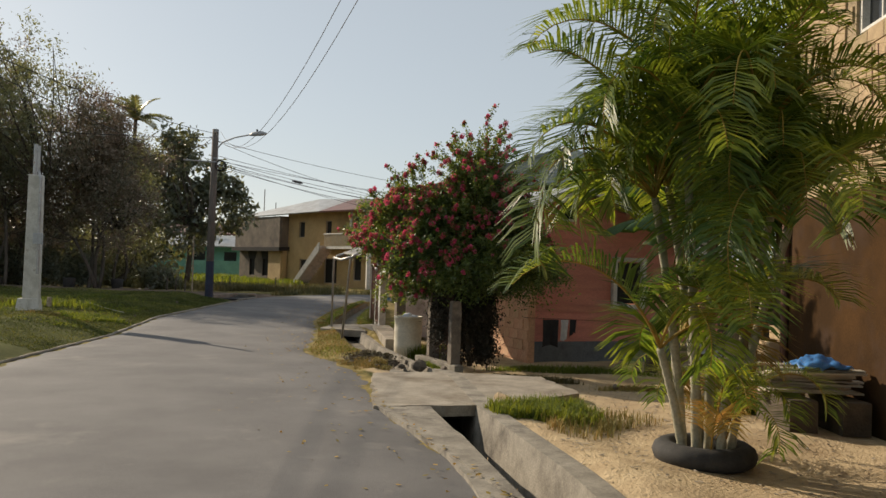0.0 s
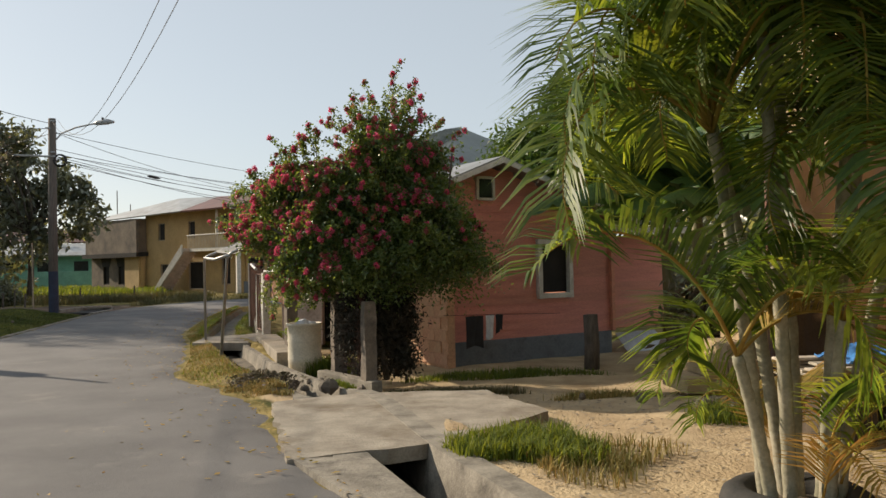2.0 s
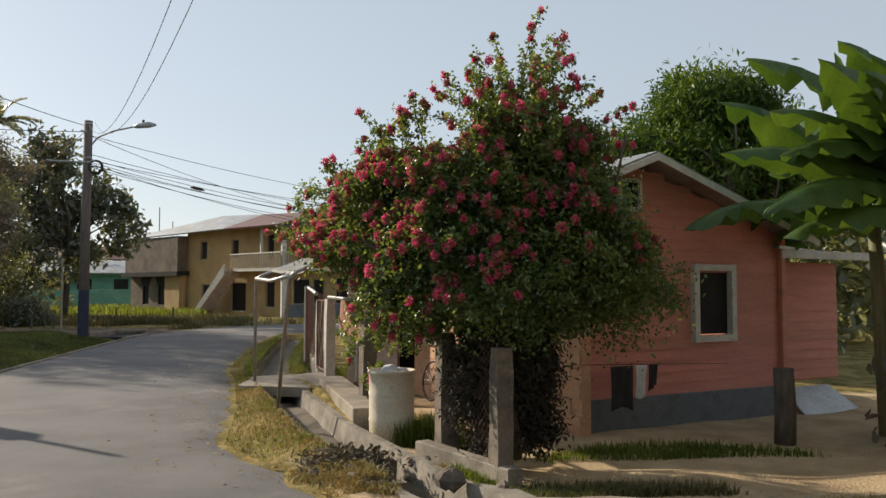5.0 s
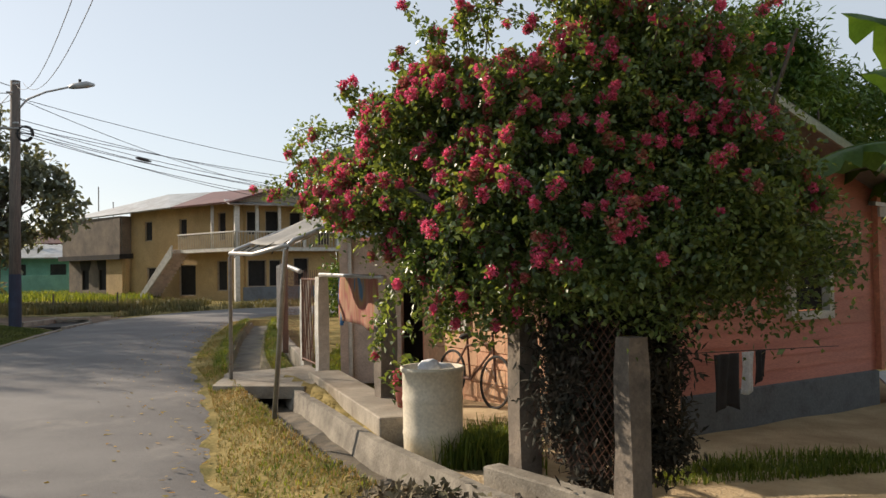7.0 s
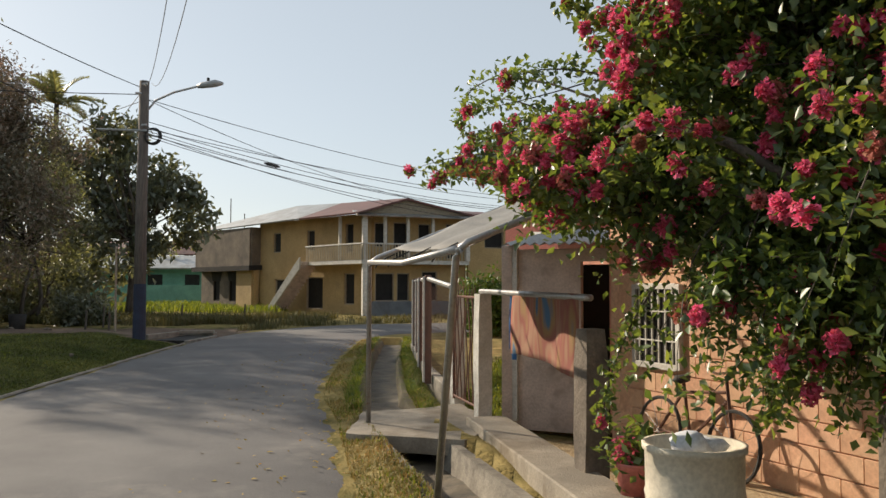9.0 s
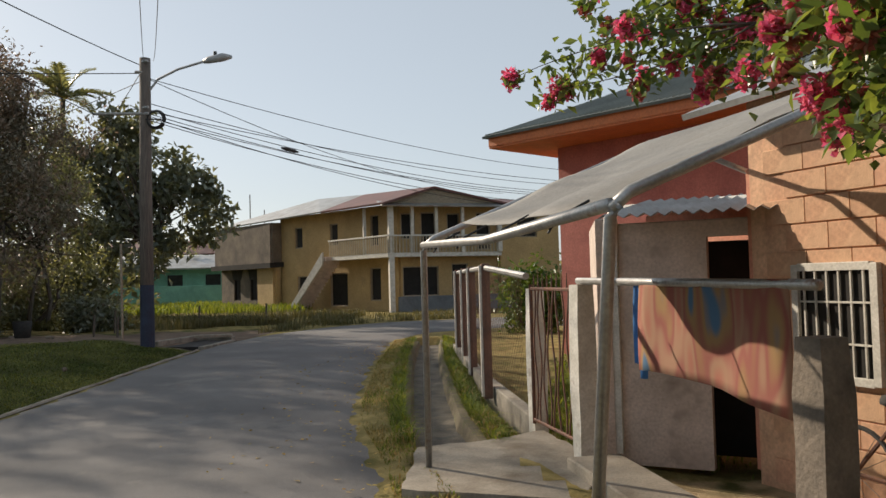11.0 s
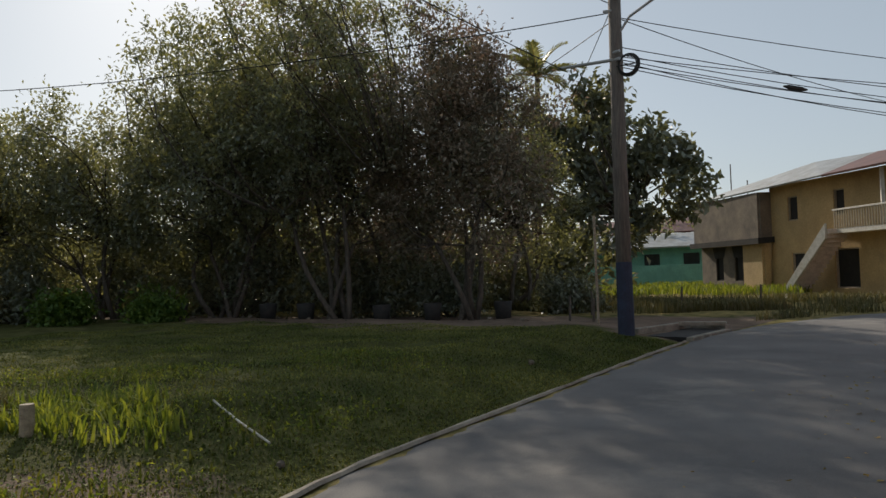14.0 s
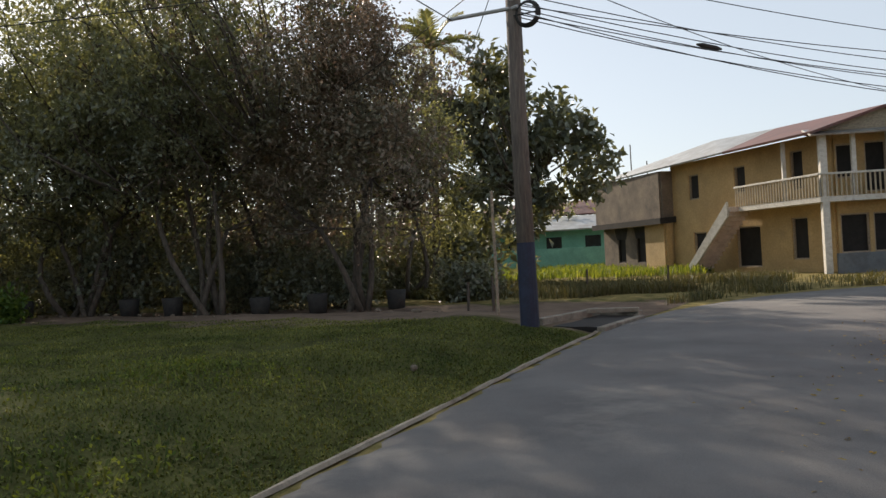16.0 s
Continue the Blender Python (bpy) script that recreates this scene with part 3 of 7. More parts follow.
def zone(x, y):
    """Shares of green grass, dry grass and bare earth."""
    yy = np.clip(y, -12, 36)
    dl, dr = side(yy, LEFT_EDGE) - x, x - side(yy, RIGHT_EDGE)
    line = 31.4 + 2.0 * smooth(-15.5, -12.0, x) - 0.12 * np.minimum(x + 15, 0)
    green = smooth(0.1, 0.5, dl) * (1 - smooth(-1.2, 1.2, y - line))
    track = smooth(-1.2, 1.2, y - line) * (1 - smooth(39, 42, y - 0.06 * (x + 12))) * (dl > 0)
    track = np.maximum(track, 0.75 * np.exp(-((x + 9.0) / 1.2) ** 2 - ((y - 20.5) / 1.1) ** 2) * (dl > 0.3))
    verge = smooth(0, 0.15, dr) * (1 - smooth(1.3, 1.8, dr)) * smooth(12.6, 13.6, y)
    yard = smooth(0.0, 0.3, dr) * (1 - smooth(13.0, 14.2, y + 0.3 * (x - 1))) + smooth(1.6, 2.2, dr) * (1 - smooth(20, 22, y))
    yard = np.clip(yard, 0, 1)
    far = (1 - np.clip(green + track + verge + yard, 0, 1))
    return np.clip(green + 0.45 * far, 0, 1), np.clip(verge + 0.55 * far, 0, 1), np.clip(yard, 0, 1), track


def build_ground():
    xs = np.unique(np.concatenate([np.arange(-16, 8.01, 0.15), -16 - np.geomspace(0.3, 1500, 34), 8 + np.geomspace(0.3, 1500, 34)]))
    ys = np.unique(np.concatenate([np.arange(3, 40.01, 0.15), 3 - np.geomspace(0.3, 800, 26), 40 + np.geomspace(0.3, 2500, 36)]))
    gx, gy = np.meshgrid(xs, ys)
    z = height(gx, gy)
    v = np.stack([gx, gy, z], -1).reshape(-1, 3)
    w, h = len(xs), len(ys)
    idx = np.arange(w * h).reshape(h, w)
    f = np.stack([idx[:-1, :-1], idx[:-1, 1:], idx[1:, 1:], idx[1:, :-1]], -1).reshape(-1, 4)
    m = bpy.data.materials.new("earth_and_grass")
    m.use_nodes = True
    n, l = m.node_tree.nodes, m.node_tree.links
    b = n["Principled BSDF"]
    b.inputs["Roughness"].default_value, b.inputs["Specular IOR Level"].default_value = 1.0, 0.05
    at = n.new("ShaderNodeAttribute")
    at.attribute_name = "zone"
    sep = n.new("ShaderNodeSeparateColor")
    l.new(at.outputs["Color"], sep.inputs["Color"])
    co = n.new("ShaderNodeTexCoord")

    def tone(a, c, s):
        t = n.new("ShaderNodeTexNoise")
        t.inputs["Scale"].default_value, t.inputs["Detail"].default_value, t.inputs["Roughness"].default_value = s, 8.0, 0.68
        l.new(co.outputs["Object"], t.inputs["Vector"])
        r = n.new("ShaderNodeValToRGB")
        r.color_ramp.elements[0].position, r.color_ramp.elements[1].position = 0.33, 0.67
        r.color_ramp.elements[0].color, r.color_ramp.elements[1].color = (*a, 1), (*c, 1)
        l.new(t.outputs["Fac"], r.inputs["Fac"])
        return r.outputs["Color"], t.outputs["Fac"]

    green, _ = tone((0.045, 0.048, 0.018), (0.11, 0.115, 0.04), 0.9)
    dry, _ = tone((0.16, 0.13, 0.05), (0.36, 0.28, 0.12), 2.2)
    earth, fac = tone((0.33, 0.245, 0.15), (0.56, 0.44, 0.28), 1.3)
    dirt, _ = tone((0.10, 0.075, 0.06), (0.22, 0.165, 0.125), 0.9)
    last = None
    for colour, chan in ((green, "Red"), (dry, "Green"), (earth, "Blue"), (dirt, "Alpha")):
        if last is None:
            last = colour
            continue
        # break the border with noise
        t = n.new("ShaderNodeTexNoise")
        t.inputs["Scale"].default_value, t.inputs["Detail"].default_value = 2.5, 6.0
        l.new(co.outputs["Object"], t.inputs["Vector"])
        a = n.new("ShaderNodeMath")
        a.operation = "ADD"
        l.new(at.outputs["Alpha"] if chan == "Alpha" else sep.outputs[chan], a.inputs[0])
        l.new(t.outputs["Fac"], a.inputs[1])
        r = n.new("ShaderNodeMapRange")
        r.inputs["From Min"].default_value, r.inputs["From Max"].default_value = 0.82, 1.12
        l.new(a.outputs[0], r.inputs["Value"])
        mx = n.new("ShaderNodeMixRGB")
        l.new(r.outputs["Result"], mx.inputs["Fac"])
        l.new(last, mx.inputs["Color1"])
        l.new(colour, mx.inputs["Color2"])
        last = mx.outputs["Color"]
    l.new(last, b.inputs["Base Color"])
    g = n.new("ShaderNodeTexNoise")
    g.inputs["Scale"].default_value, g.inputs["Detail"].default_value = 30.0, 6.0
    l.new(co.outputs["Object"], g.inputs["Vector"])
    bp = n.new("ShaderNodeBump")
    bp.inputs["Strength"].default_value, bp.inputs["Distance"].default_value = 0.7, 0.03
    l.new(g.outputs["Fac"], bp.inputs["Height"])
    l.new(bp.outputs["Normal"], b.inputs["Normal"])
    ob = bundle("ground", v, f, m, kind="structure")
    tagged(ob, "earth ground with green lawn, dry verges and a bare sandy yard", "ground")
    r, gg, bb, dd = zone(gx.ravel(), gy.ravel())
    att = ob.data.color_attributes.new("zone", "FLOAT_COLOR", "POINT")
    att.data.foreach_set("color", np.stack([r, gg, bb, dd], -1).astype(np.float32).ravel())
    return ob


build_ground()


def along(line, step):
    """Points along a polyline at even steps."""
    p = np.array(line, float)
    d = np.r_[0, np.cumsum(np.linalg.norm(np.diff(p, axis=0), axis=1))]
    s = np.linspace(0, d[-1], max(2, int(d[-1] / step)))
    return np.stack([np.interp(s, d, p[:, 0]), np.interp(s, d, p[:, 1])], -1)


def build_road():
    rng = np.random.default_rng(3)
    rows = []
    for y in np.linspace(-12, 34.1, 300):
        rows.append(((side(y, LEFT_EDGE), y), (side(y, RIGHT_EDGE), y)))
    l2 = along([(side(34.1, LEFT_EDGE), 34.1), (-9.7, 37), (-8.6, 41), (-6.8, 43.6), (-3, 45.2), (5, 47.2), (40, 55)], 0.5)
    r2 = along([(side(34.1, RIGHT_EDGE), 34.1), (-5.2, 36), (-4.6, 38), (-2.5, 39.5), (5, 41.0), (40, 47)], 0.5)
    for i in range(60):
        t = i / 59
        rows.append((tuple(l2[int(t * (len(l2) - 1))]), tuple(r2[int(t * (len(r2) - 1))])))
    v, f, m = [], [], 14
    for i, (p, q) in enumerate(rows):
        wob = 0.05 * math.sin(i * 0.9) + rng.uniform(-0.05, 0.05)
        for j in range(m + 1):
            t = j / m
            x, y = p[0] + (q[0] - p[0]) * t, p[1] + (q[1] - p[1]) * t
            if j in (0, m):
                x += wob
            v.append((x, y, -0.045 if j in (0, m) else 0.012 + 0.035 * math.sin(math.pi * t)))
    for i in range(len(rows) - 1):
        for j in range(m):
            f.append((i * (m + 1) + j, i * (m + 1) + j + 1, (i + 1) * (m + 1) + j + 1, (i + 1) * (m + 1) + j))
    ob = bundle("road", v, f, M["asphalt"], kind="structure")
    ob.data.shade_smooth()
    tagged(ob, "worn grey asphalt road that bends out of sight", "road")


build_road()


def build_drain():
    pts = along([p for p in DRAIN], 0.35)
    side_n = []
    for i in range(len(pts)):
        d = pts[min(i + 1, len(pts) - 1)] - pts[max(i - 1, 0)]
        d = d / np.linalg.norm(d)
        side_n.append(np.array([d[1], -d[0]]))
    drain = thing("storm_drain", (0, 0, 0), "open concrete roadside drain channel with mud in it", "drain", kind="structure")
    def prof_at(y):
        low = -0.45 if y < 13.2 else (-0.24 if y < 21.5 else -0.17)
        lip = 0.56 if y < 11 else (0.50 if y < 13.2 else 0.37)
        top = 0.02 if y < 13.2 else (0.0 if y < 21 else -0.02)
        return [(-lip, -0.70), (-lip, top), (-0.27, top - 0.005), (-0.22, low), (0.22, low), (0.27, top + 0.01), (0.48 if y < 13.2 else 0.36, top + 0.01), (0.48 if y < 13.2 else 0.36, -0.70)]

    prof = prof_at(0)
    v = [(*(p + n * o), z) for p, n in zip(pts, side_n) for o, z in prof_at(p[1])]
    k = len(prof)
    f = [(i * k + j, i * k + j + 1, (i + 1) * k + j + 1, (i + 1) * k + j) for i in range(len(pts) - 1) for j in range(k - 1)]
    cut = sum(1 for p in pts if p[1] < 21.5) - 1
    s = Shape()
    s.add(v, f[:cut * (k - 1)])
    part("channel", s, M["old_concrete"], drain)
    s = Shape()
    s.add(v, f[cut * (k - 1):])
    part("gully", s, M["drain_earth"], drain, "earth-caked gully beyond the footbridge")
    s = Shape()
    rnd = random.Random(2)
    s.add([(*(p + n * o), (-0.42 if p[1] < 13.2 else (-0.22 if p[1] < 21.5 else -0.15)) + rnd.uniform(-0.02, 0.02)) for p, n in zip(pts, side_n) for o in (-0.235, 0, 0.235)],
          [(i * 3 + j, i * 3 + j + 1, i * 3 + j + 4, i * 3 + j + 3) for i in range(len(pts) - 1) for j in range(2)])
    part("mud", s, M["drain_mud"], drain, "dark wet mud")
    return drain


build_drain()

# the concrete crossing over the drain, and the small bridge at the gate
def worn_edge(poly, step, amount, seed):
    """The outline with its edges broken up."""
    rnd = random.Random(seed)
    got = []
    for i, p in enumerate(poly):
        q = poly[(i + 1) % len(poly)]
        n = max(1, int(math.dist(p, q) / step))
        for k in range(n):
            t = k / n
            got.append((p[0] + (q[0] - p[0]) * t + rnd.uniform(-amount, amount), p[1] + (q[1] - p[1]) * t + rnd.uniform(-amount, amount)))
    return got


drive = Shape()
drive.prism(worn_edge([(-0.42, 9.8), (0.15, 9.95), (0.85, 10.2), (2.0, 11.4), (1.6, 12.9), (0.2, 13.0), (-0.9, 12.55)], 0.16, 0.05, 4), -0.10, 0.026)
tagged(part("driveway_slab", drive, M["concrete"], None, kind="structure"), "cracked concrete crossing slab over the drain", "slab")
apron = Shape()
apron.prism([(1.9, 4.6), (1.02, 6.5), (-0.40, 9.78), (0.1, 9.8), (0.62, 8.4), (0.98, 7.0), (1.25, 6.0), (2.2, 4.6)], -0.10, 0.028)
tagged(part("drain_apron", apron, M["old_concrete"], None, kind="structure"), "rough concrete strip between asphalt and drain", "strip")
bridge = Shape()
bridge.prism(worn_edge([(-3.35, 19.9), (-2.15, 19.6), (-1.85, 20.6), (-2.25, 22.0), (-2.7, 21.6), (-3.35, 21.3)], 0.14, 0.02, 6), -0.10, 0.055)
tagged(part("footbridge_slab", bridge, M["concrete"], None, kind="structure"), "concrete slab bridging the drain at the iron gate", "slab")


# ---- two-storey yellow house ----
def wall_piece(house, a, b, z0, z1, mat, thick=0.2, holes=(), label="", name="wall"):
    """A wall from a to b with rectangular openings (from, to, low, high along it), built of the solid strips between them."""
    a, b = Vector((*a, 0)), Vector((*b, 0))
    ln, ang = (b - a).length, math.degrees(math.atan2(b.y - a.y, b.x - a.x))
    d = (b - a).normalized()
    s = Shape()
    cuts = sorted({0.0, ln, *[h[0] for h in holes], *[h[1] for h in holes]})
    for p, q in zip(cuts, cuts[1:]):
        if q - p < 1e-4:
            continue
        over = sorted([h for h in holes if h[0] < (p + q) / 2 < h[1]], key=lambda h: h[2])
        low = z0
        for h in over + [(0, 0, z1, z1)]:
            if h[2] - low > 1e-3:
                c = a + d * (p + q) / 2
                s.box((c.x, c.y, (low + h[2]) / 2), (q - p, thick, h[2] - low), ang)
            low = h[3]
    w = part(name, s, mat, house, label)
    return w, a, d, ang


def openings(house, a, d, ang, holes, inward, frame_mat, pane_mat, bars=True, kind="window"):
    for h in holes:
        c = a + d * (h[0] + h[1]) / 2
        wd, ht = h[1] - h[0], h[3] - h[2]
        k = Shape()
        for sx in (-1, 1):
            p = c + d * sx * (wd / 2 - 0.03)
            k.box((p.x, p.y, (h[2] + h[3]) / 2), (0.06, 0.10, ht), ang)
        for zz in (h[2] + 0.03, h[3] - 0.03):
            k.box((c.x, c.y, zz), (wd - 0.12, 0.10, 0.06), ang)
        w = part(kind, k, frame_mat, house)
        g = Shape()
        p = c + inward * 0.05
        g.box((p.x, p.y, (h[2] + h[3]) / 2), (wd - 0.1, 0.02, ht - 0.1), ang)
        part("pane", g, pane_mat, w)
        if bars:
            q = Shape()
            for i in range(1, 3):
                p2 = c - inward * 0.02 + d * (wd * (i / 3 - 0.5))
                q.box((p2.x, p2.y, (h[2] + h[3]) / 2), (0.03, 0.03, ht - 0.12), ang)
            part("mullion", q, frame_mat, w)


def yellow_house():
    house = thing("apartment_house", (-7.8, 53, 0), "two-storey yellow plastered house with a wrap-round balcony", "house")
    inv = house.matrix_world.inverted()
    P = Vector((-7.8, 53.0, 0))
    v = Vector((-0.695, 0.718, 0))     # along the long side
    u = Vector((0.913, 0.408, 0))      # along the gable front
    E0, T0, TOP = 0.2, 2.85, 5.35
    nv, nu = Vector((0.718, 0.695, 0)), Vector((-0.408, 0.913, 0))   # inwards from each face
    C = P + u * 1.15 + v * 0.9        # wall corner behind the balcony
    F1 = C + u * 5.2
    L1 = P + v * 11.2 + nv * 0.5
    L2 = P + v * 18.6 + nv * 0.2
    B1 = F1 + nu * 9.0
    B2 = L2 + nv * 7.0

    def xy(p):
        return (p.x, p.y)

    # front, two storeys
    low = [(0.1, 1.15, 0.7, 2.2), (1.3, 2.0, 0.7, 2.2), (2.7, 3.6, 0.7, 2.3)]
    high = [(0.05, 0.8, 3.55, 4.85), (1.1, 1.9, 2.98, 4.9), (2.5, 3.2, 3.55, 4.85), (4.1, 4.9, 2.98, 4.9)]
    w, a, d, ang = wall_piece(house, xy(C), xy(F1), -0.1, TOP, M["yellow_wall"], 0.2, low + high, "yellow plaster")
    # panes coloured near-black for the unlit rooms behind them
    openings(house, a, d, ang, low + high, nu, M["wood_old"], M["shaded_opening"], False)
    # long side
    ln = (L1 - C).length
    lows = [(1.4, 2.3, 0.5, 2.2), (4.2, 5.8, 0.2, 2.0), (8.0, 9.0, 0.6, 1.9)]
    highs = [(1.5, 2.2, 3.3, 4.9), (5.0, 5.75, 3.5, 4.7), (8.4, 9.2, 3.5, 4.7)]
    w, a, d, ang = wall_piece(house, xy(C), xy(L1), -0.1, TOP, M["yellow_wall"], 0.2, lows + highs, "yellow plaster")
    openings(house, a, d, ang, lows + highs, nv, M["wood_old"], M["shaded_opening"], False)
    # burnt end: bare blocks above, yellow below
    low3 = [(0.5, 1.5, 0.5, 1.9), (2.8, 3.7, 0.5, 1.9)]
    L1o = L1 - nv * 0.25
    split = L1o.lerp(L2, 0.26)
    wall_piece(house, xy(L1o - nv * 0.3), xy(split - nv * 0.3), -0.1, 2.45, M["yellow_wall"], 0.2, [], "yellow plaster")
    wall_piece(house, xy(split - nv * 0.3), xy(split), -0.1, 2.45, M["yellow_wall"])
    wall_piece(house, xy(L1o - nv * 0.3), xy(L1o), -0.1, 2.45, M["yellow_wall"])
    w, a, d, ang = wall_piece(house, xy(split), xy(L2), -0.1, 2.45, M["grey_wall"], 0.2, low3, "soot-stained grey plaster")
    openings(house, a, d, ang, low3, nv, M["soot"], M["shaded_opening"], False)
    for h in low3:      # soot licked up over the burnt openings
        k = Shape()
        c0 = a + d * (h[0] + h[1]) / 2 - nv * 0.104
        e0, e1 = c0 - d * 0.55, c0 + d * 0.55
        k.slab([(*xy(e0), h[3] - 0.1), (*xy(e1), h[3] - 0.1), (*xy(e1 + d * 0.25), 2.43), (*xy(e0 - d * 0.25), 2.43)], 0.006)
        part("soot_stain", k, M["soot"], house, "black soot over the opening")
    wall_piece(house, xy(L1o - nv * 0.45), xy(L2 - nv * 0.45), 2.75, 5.1, M["grey_wall"], 0.2, [], "bare grey block with soot")
    s = Shape()
    s.slab([(*xy(L1o - nv * 0.75 - v * 0.3), 2.74), (*xy(L2 - nv * 0.75 + v * 0.2), 2.74), (*xy(L2 + nv * 0.3 + v * 0.2), 2.80), (*xy(L1o + nv * 0.3 - v * 0.3), 2.80)], 0.30)
    part("burnt_slab", s, M["soot"], house, "sooty black slab edge")
    wall_piece(house, xy(L1o - nv * 0.45), xy(L1o + nv * 0.3), 2.75, 5.1, M["grey_wall"], 0.2)
    # closing walls
    for p, q in ((F1, B1), (B1, B2), (B2, L2)):
        wall_piece(house, xy(p), xy(q), -0.1, TOP, M["yellow_wall"])
    # balcony: slab, pillars, rail wall
    e1, e2 = P - v * 0.15 - u * 0.1, P + u * 6.0
    e3 = P + v * 5.3
    s = Shape()
    s.slab([(*xy(e1), T0), (*xy(e2), T0), (*xy(e2 + nu * 1.6), T0), (*xy(C + nu * 0.3), T0), (*xy(e3 + nv * 1.4), T0), (*xy(e3), T0)], 0.2)
    part("balcony_slab", s, M["white_paint"], house, "white balcony slab edge")
    posts = [(P + u * 0.15, 0.25, -0.1), (P + u * 1.25, 0.15, T0), (P + u * 2.5, 0.15, T0), (P + u * 3.9, 0.15, T0), (P + u * 5.9, 0.22, T0), (P + v * 2.1 + nv * 0.1, 0.14, T0)]
    for p, k, zz in posts:
        s = Shape()
        s.box((p.x, p.y, (zz + 5.2) / 2), (k, k, 5.2 - zz), 24)
        part("pillar", s, M["white_paint"], house, "white pillar")
    for p, q in ((e1, e2), (e1, e3)):
        s = Shape()
        n = max(2, int((q - p).length / 0.17))
        d = (q - p).normalized()
        ang = math.degrees(math.atan2(d.y, d.x))
        c = (p + q) / 2
        s.box((c.x, c.y, T0 + 0.84), ((q - p).length, 0.10, 0.07), ang)
        rail = part("balcony_rail", s, M["white_paint"], house, "pale balcony rail")
        for i in range(n):
            r = p + d * ((i + 0.5) * (q - p).length / n)
            part("baluster", Shape().box((r.x, r.y, T0 + 0.40), (0.055, 0.04, 0.80), ang), M["rail_paint"], rail)
    # outside stair
    s0, s1 = P + v * 8.0 - nv * 0.2, P + v * 5.2 + nv * 0.1
    for i in range(15):
        t = i / 14
        c = s0.lerp(s1, t)
        part("stair_step", Shape().box((c.x, c.y, 0.1 + t * 2.65), (0.34, 1.0, 0.22), 134), M["plaster"], house)
    s = Shape()
    s.slab([(*xy(s0 - nv * 0.5), 0.35), (*xy(s1 - nv * 0.5), 3.1), (*xy(s1 - nv * 0.5), 2.45), (*xy(s0 - nv * 0.5), -0.1)], 0.10)
    part("stringer", s, M["white_paint"], house, "white stair side")
    # low wall before the front
    s = Shape()
    c = P + u * 3.7 - nu * 0.25
    s.box((c.x, c.y, 0.35), (6.6, 0.15, 0.75), 24)
    part("parapet", s, M["grey_plinth"], house, "blue-grey low wall")
    # right wing
    R0, R1 = P + u * 6.15 + nu * 0.6, P + u * 9.6 + nu * 0.75
    hr = [(1.0, 2.2, 3.6, 4.8)]
    w, a, d, ang = wall_piece(house, xy(R0), xy(R1), -0.1, 5.3, M["yellow_wall"], 0.2, hr)
    openings(house, a, d, ang, hr, nu, M["wood_old"], M["shaded_opening"], False)
    wall_piece(house, xy(R1), xy(R1 + nu * 7), -0.1, 5.3, M["yellow_wall"])
    # roofs
    ridge0 = P + u * 2.4 - nu * 0.2
    rz = 6.1
    el0 = P - nv * 0.2 - v * 0.4
    s = Shape()
    ra, rb = P + v * 8 + u * 3.6, P + v * 13 + u * 3.6
    s.slab([(*xy(el0 - u * 0.3), 5.25), (*xy(ridge0), rz), (*xy(ra), 6.5)], 0.10)
    s.slab([(*xy(el0 - u * 0.3), 5.25), (*xy(ra), 6.5), (*xy(P + v * 5.6 - nv * 0.3), 5.3)], 0.10)
    part("roof", s, M["red_roof"], house, "dark red metal roof")
    s = Shape()
    s.slab([(*xy(P + v * 5.6 - nv * 0.3), 5.3), (*xy(ra), 6.5), (*xy(rb), 6.7)], 0.08)
    s.slab([(*xy(P + v * 5.6 - nv * 0.3), 5.3), (*xy(rb), 6.7), (*xy(P + v * 19 - nv * 0.5), 5.15)], 0.08)
    part("roof", s, M["zinc"], house, "bare grey zinc roof")
    s = Shape()
    s.slab([(*xy(ridge0), rz), (*xy(P + u * 6.4 - nu * 0.2), 5.3), (*xy(ra), 6.5)], 0.10)
    s.slab([(*xy(P + u * 6.4 - nu * 0.2), 5.3), (*xy(P + u * 6.4 + nu * 9), 5.3), (*xy(ra), 6.5)], 0.10)
    part("roof", s, M["red_roof"], house, "dark red metal roof")
    s = Shape()
    g0, g1 = P + u * 0.0 + nu * 0.1, P + u * 6.2 + nu * 0.1
    s.slab([(*xy(g0), 5.25), (*xy(g1), 5.3), (*xy(ridge0 + nu * 0.3), rz - 0.06)], 0.12)
    part("gable", s, M["wood_old"], house, "weathered gable boards")
    s = Shape()
    s.slab([(*xy(P - nu * 0.5 - u * 0.4), 5.12), (*xy(P + u * 6.4 - nu * 0.5), 5.12), (*xy(P + u * 6.4 + nu * 0.4), 5.42), (*xy(P - u * 0.4 + nu * 0.4), 5.42)], 0.06)
    part("awning", s, M["zinc"], house, "thin zinc strip over the balcony")
    s = Shape()
    s.slab([(*xy(R0 - nu * 0.6 - u * 0.3), 5.25), (*xy(R1 - nu * 0.6), 5.2), (*xy(R1 + nu * 4), 6.0), (*xy(R0 + nu * 4 - u * 0.3), 6.05)], 0.1)
    part("roof", s, M["red_roof"], house, "dark red metal roof")
    for o in house.children:
        o.matrix_parent_inverse = inv
    return house


yellow_house()


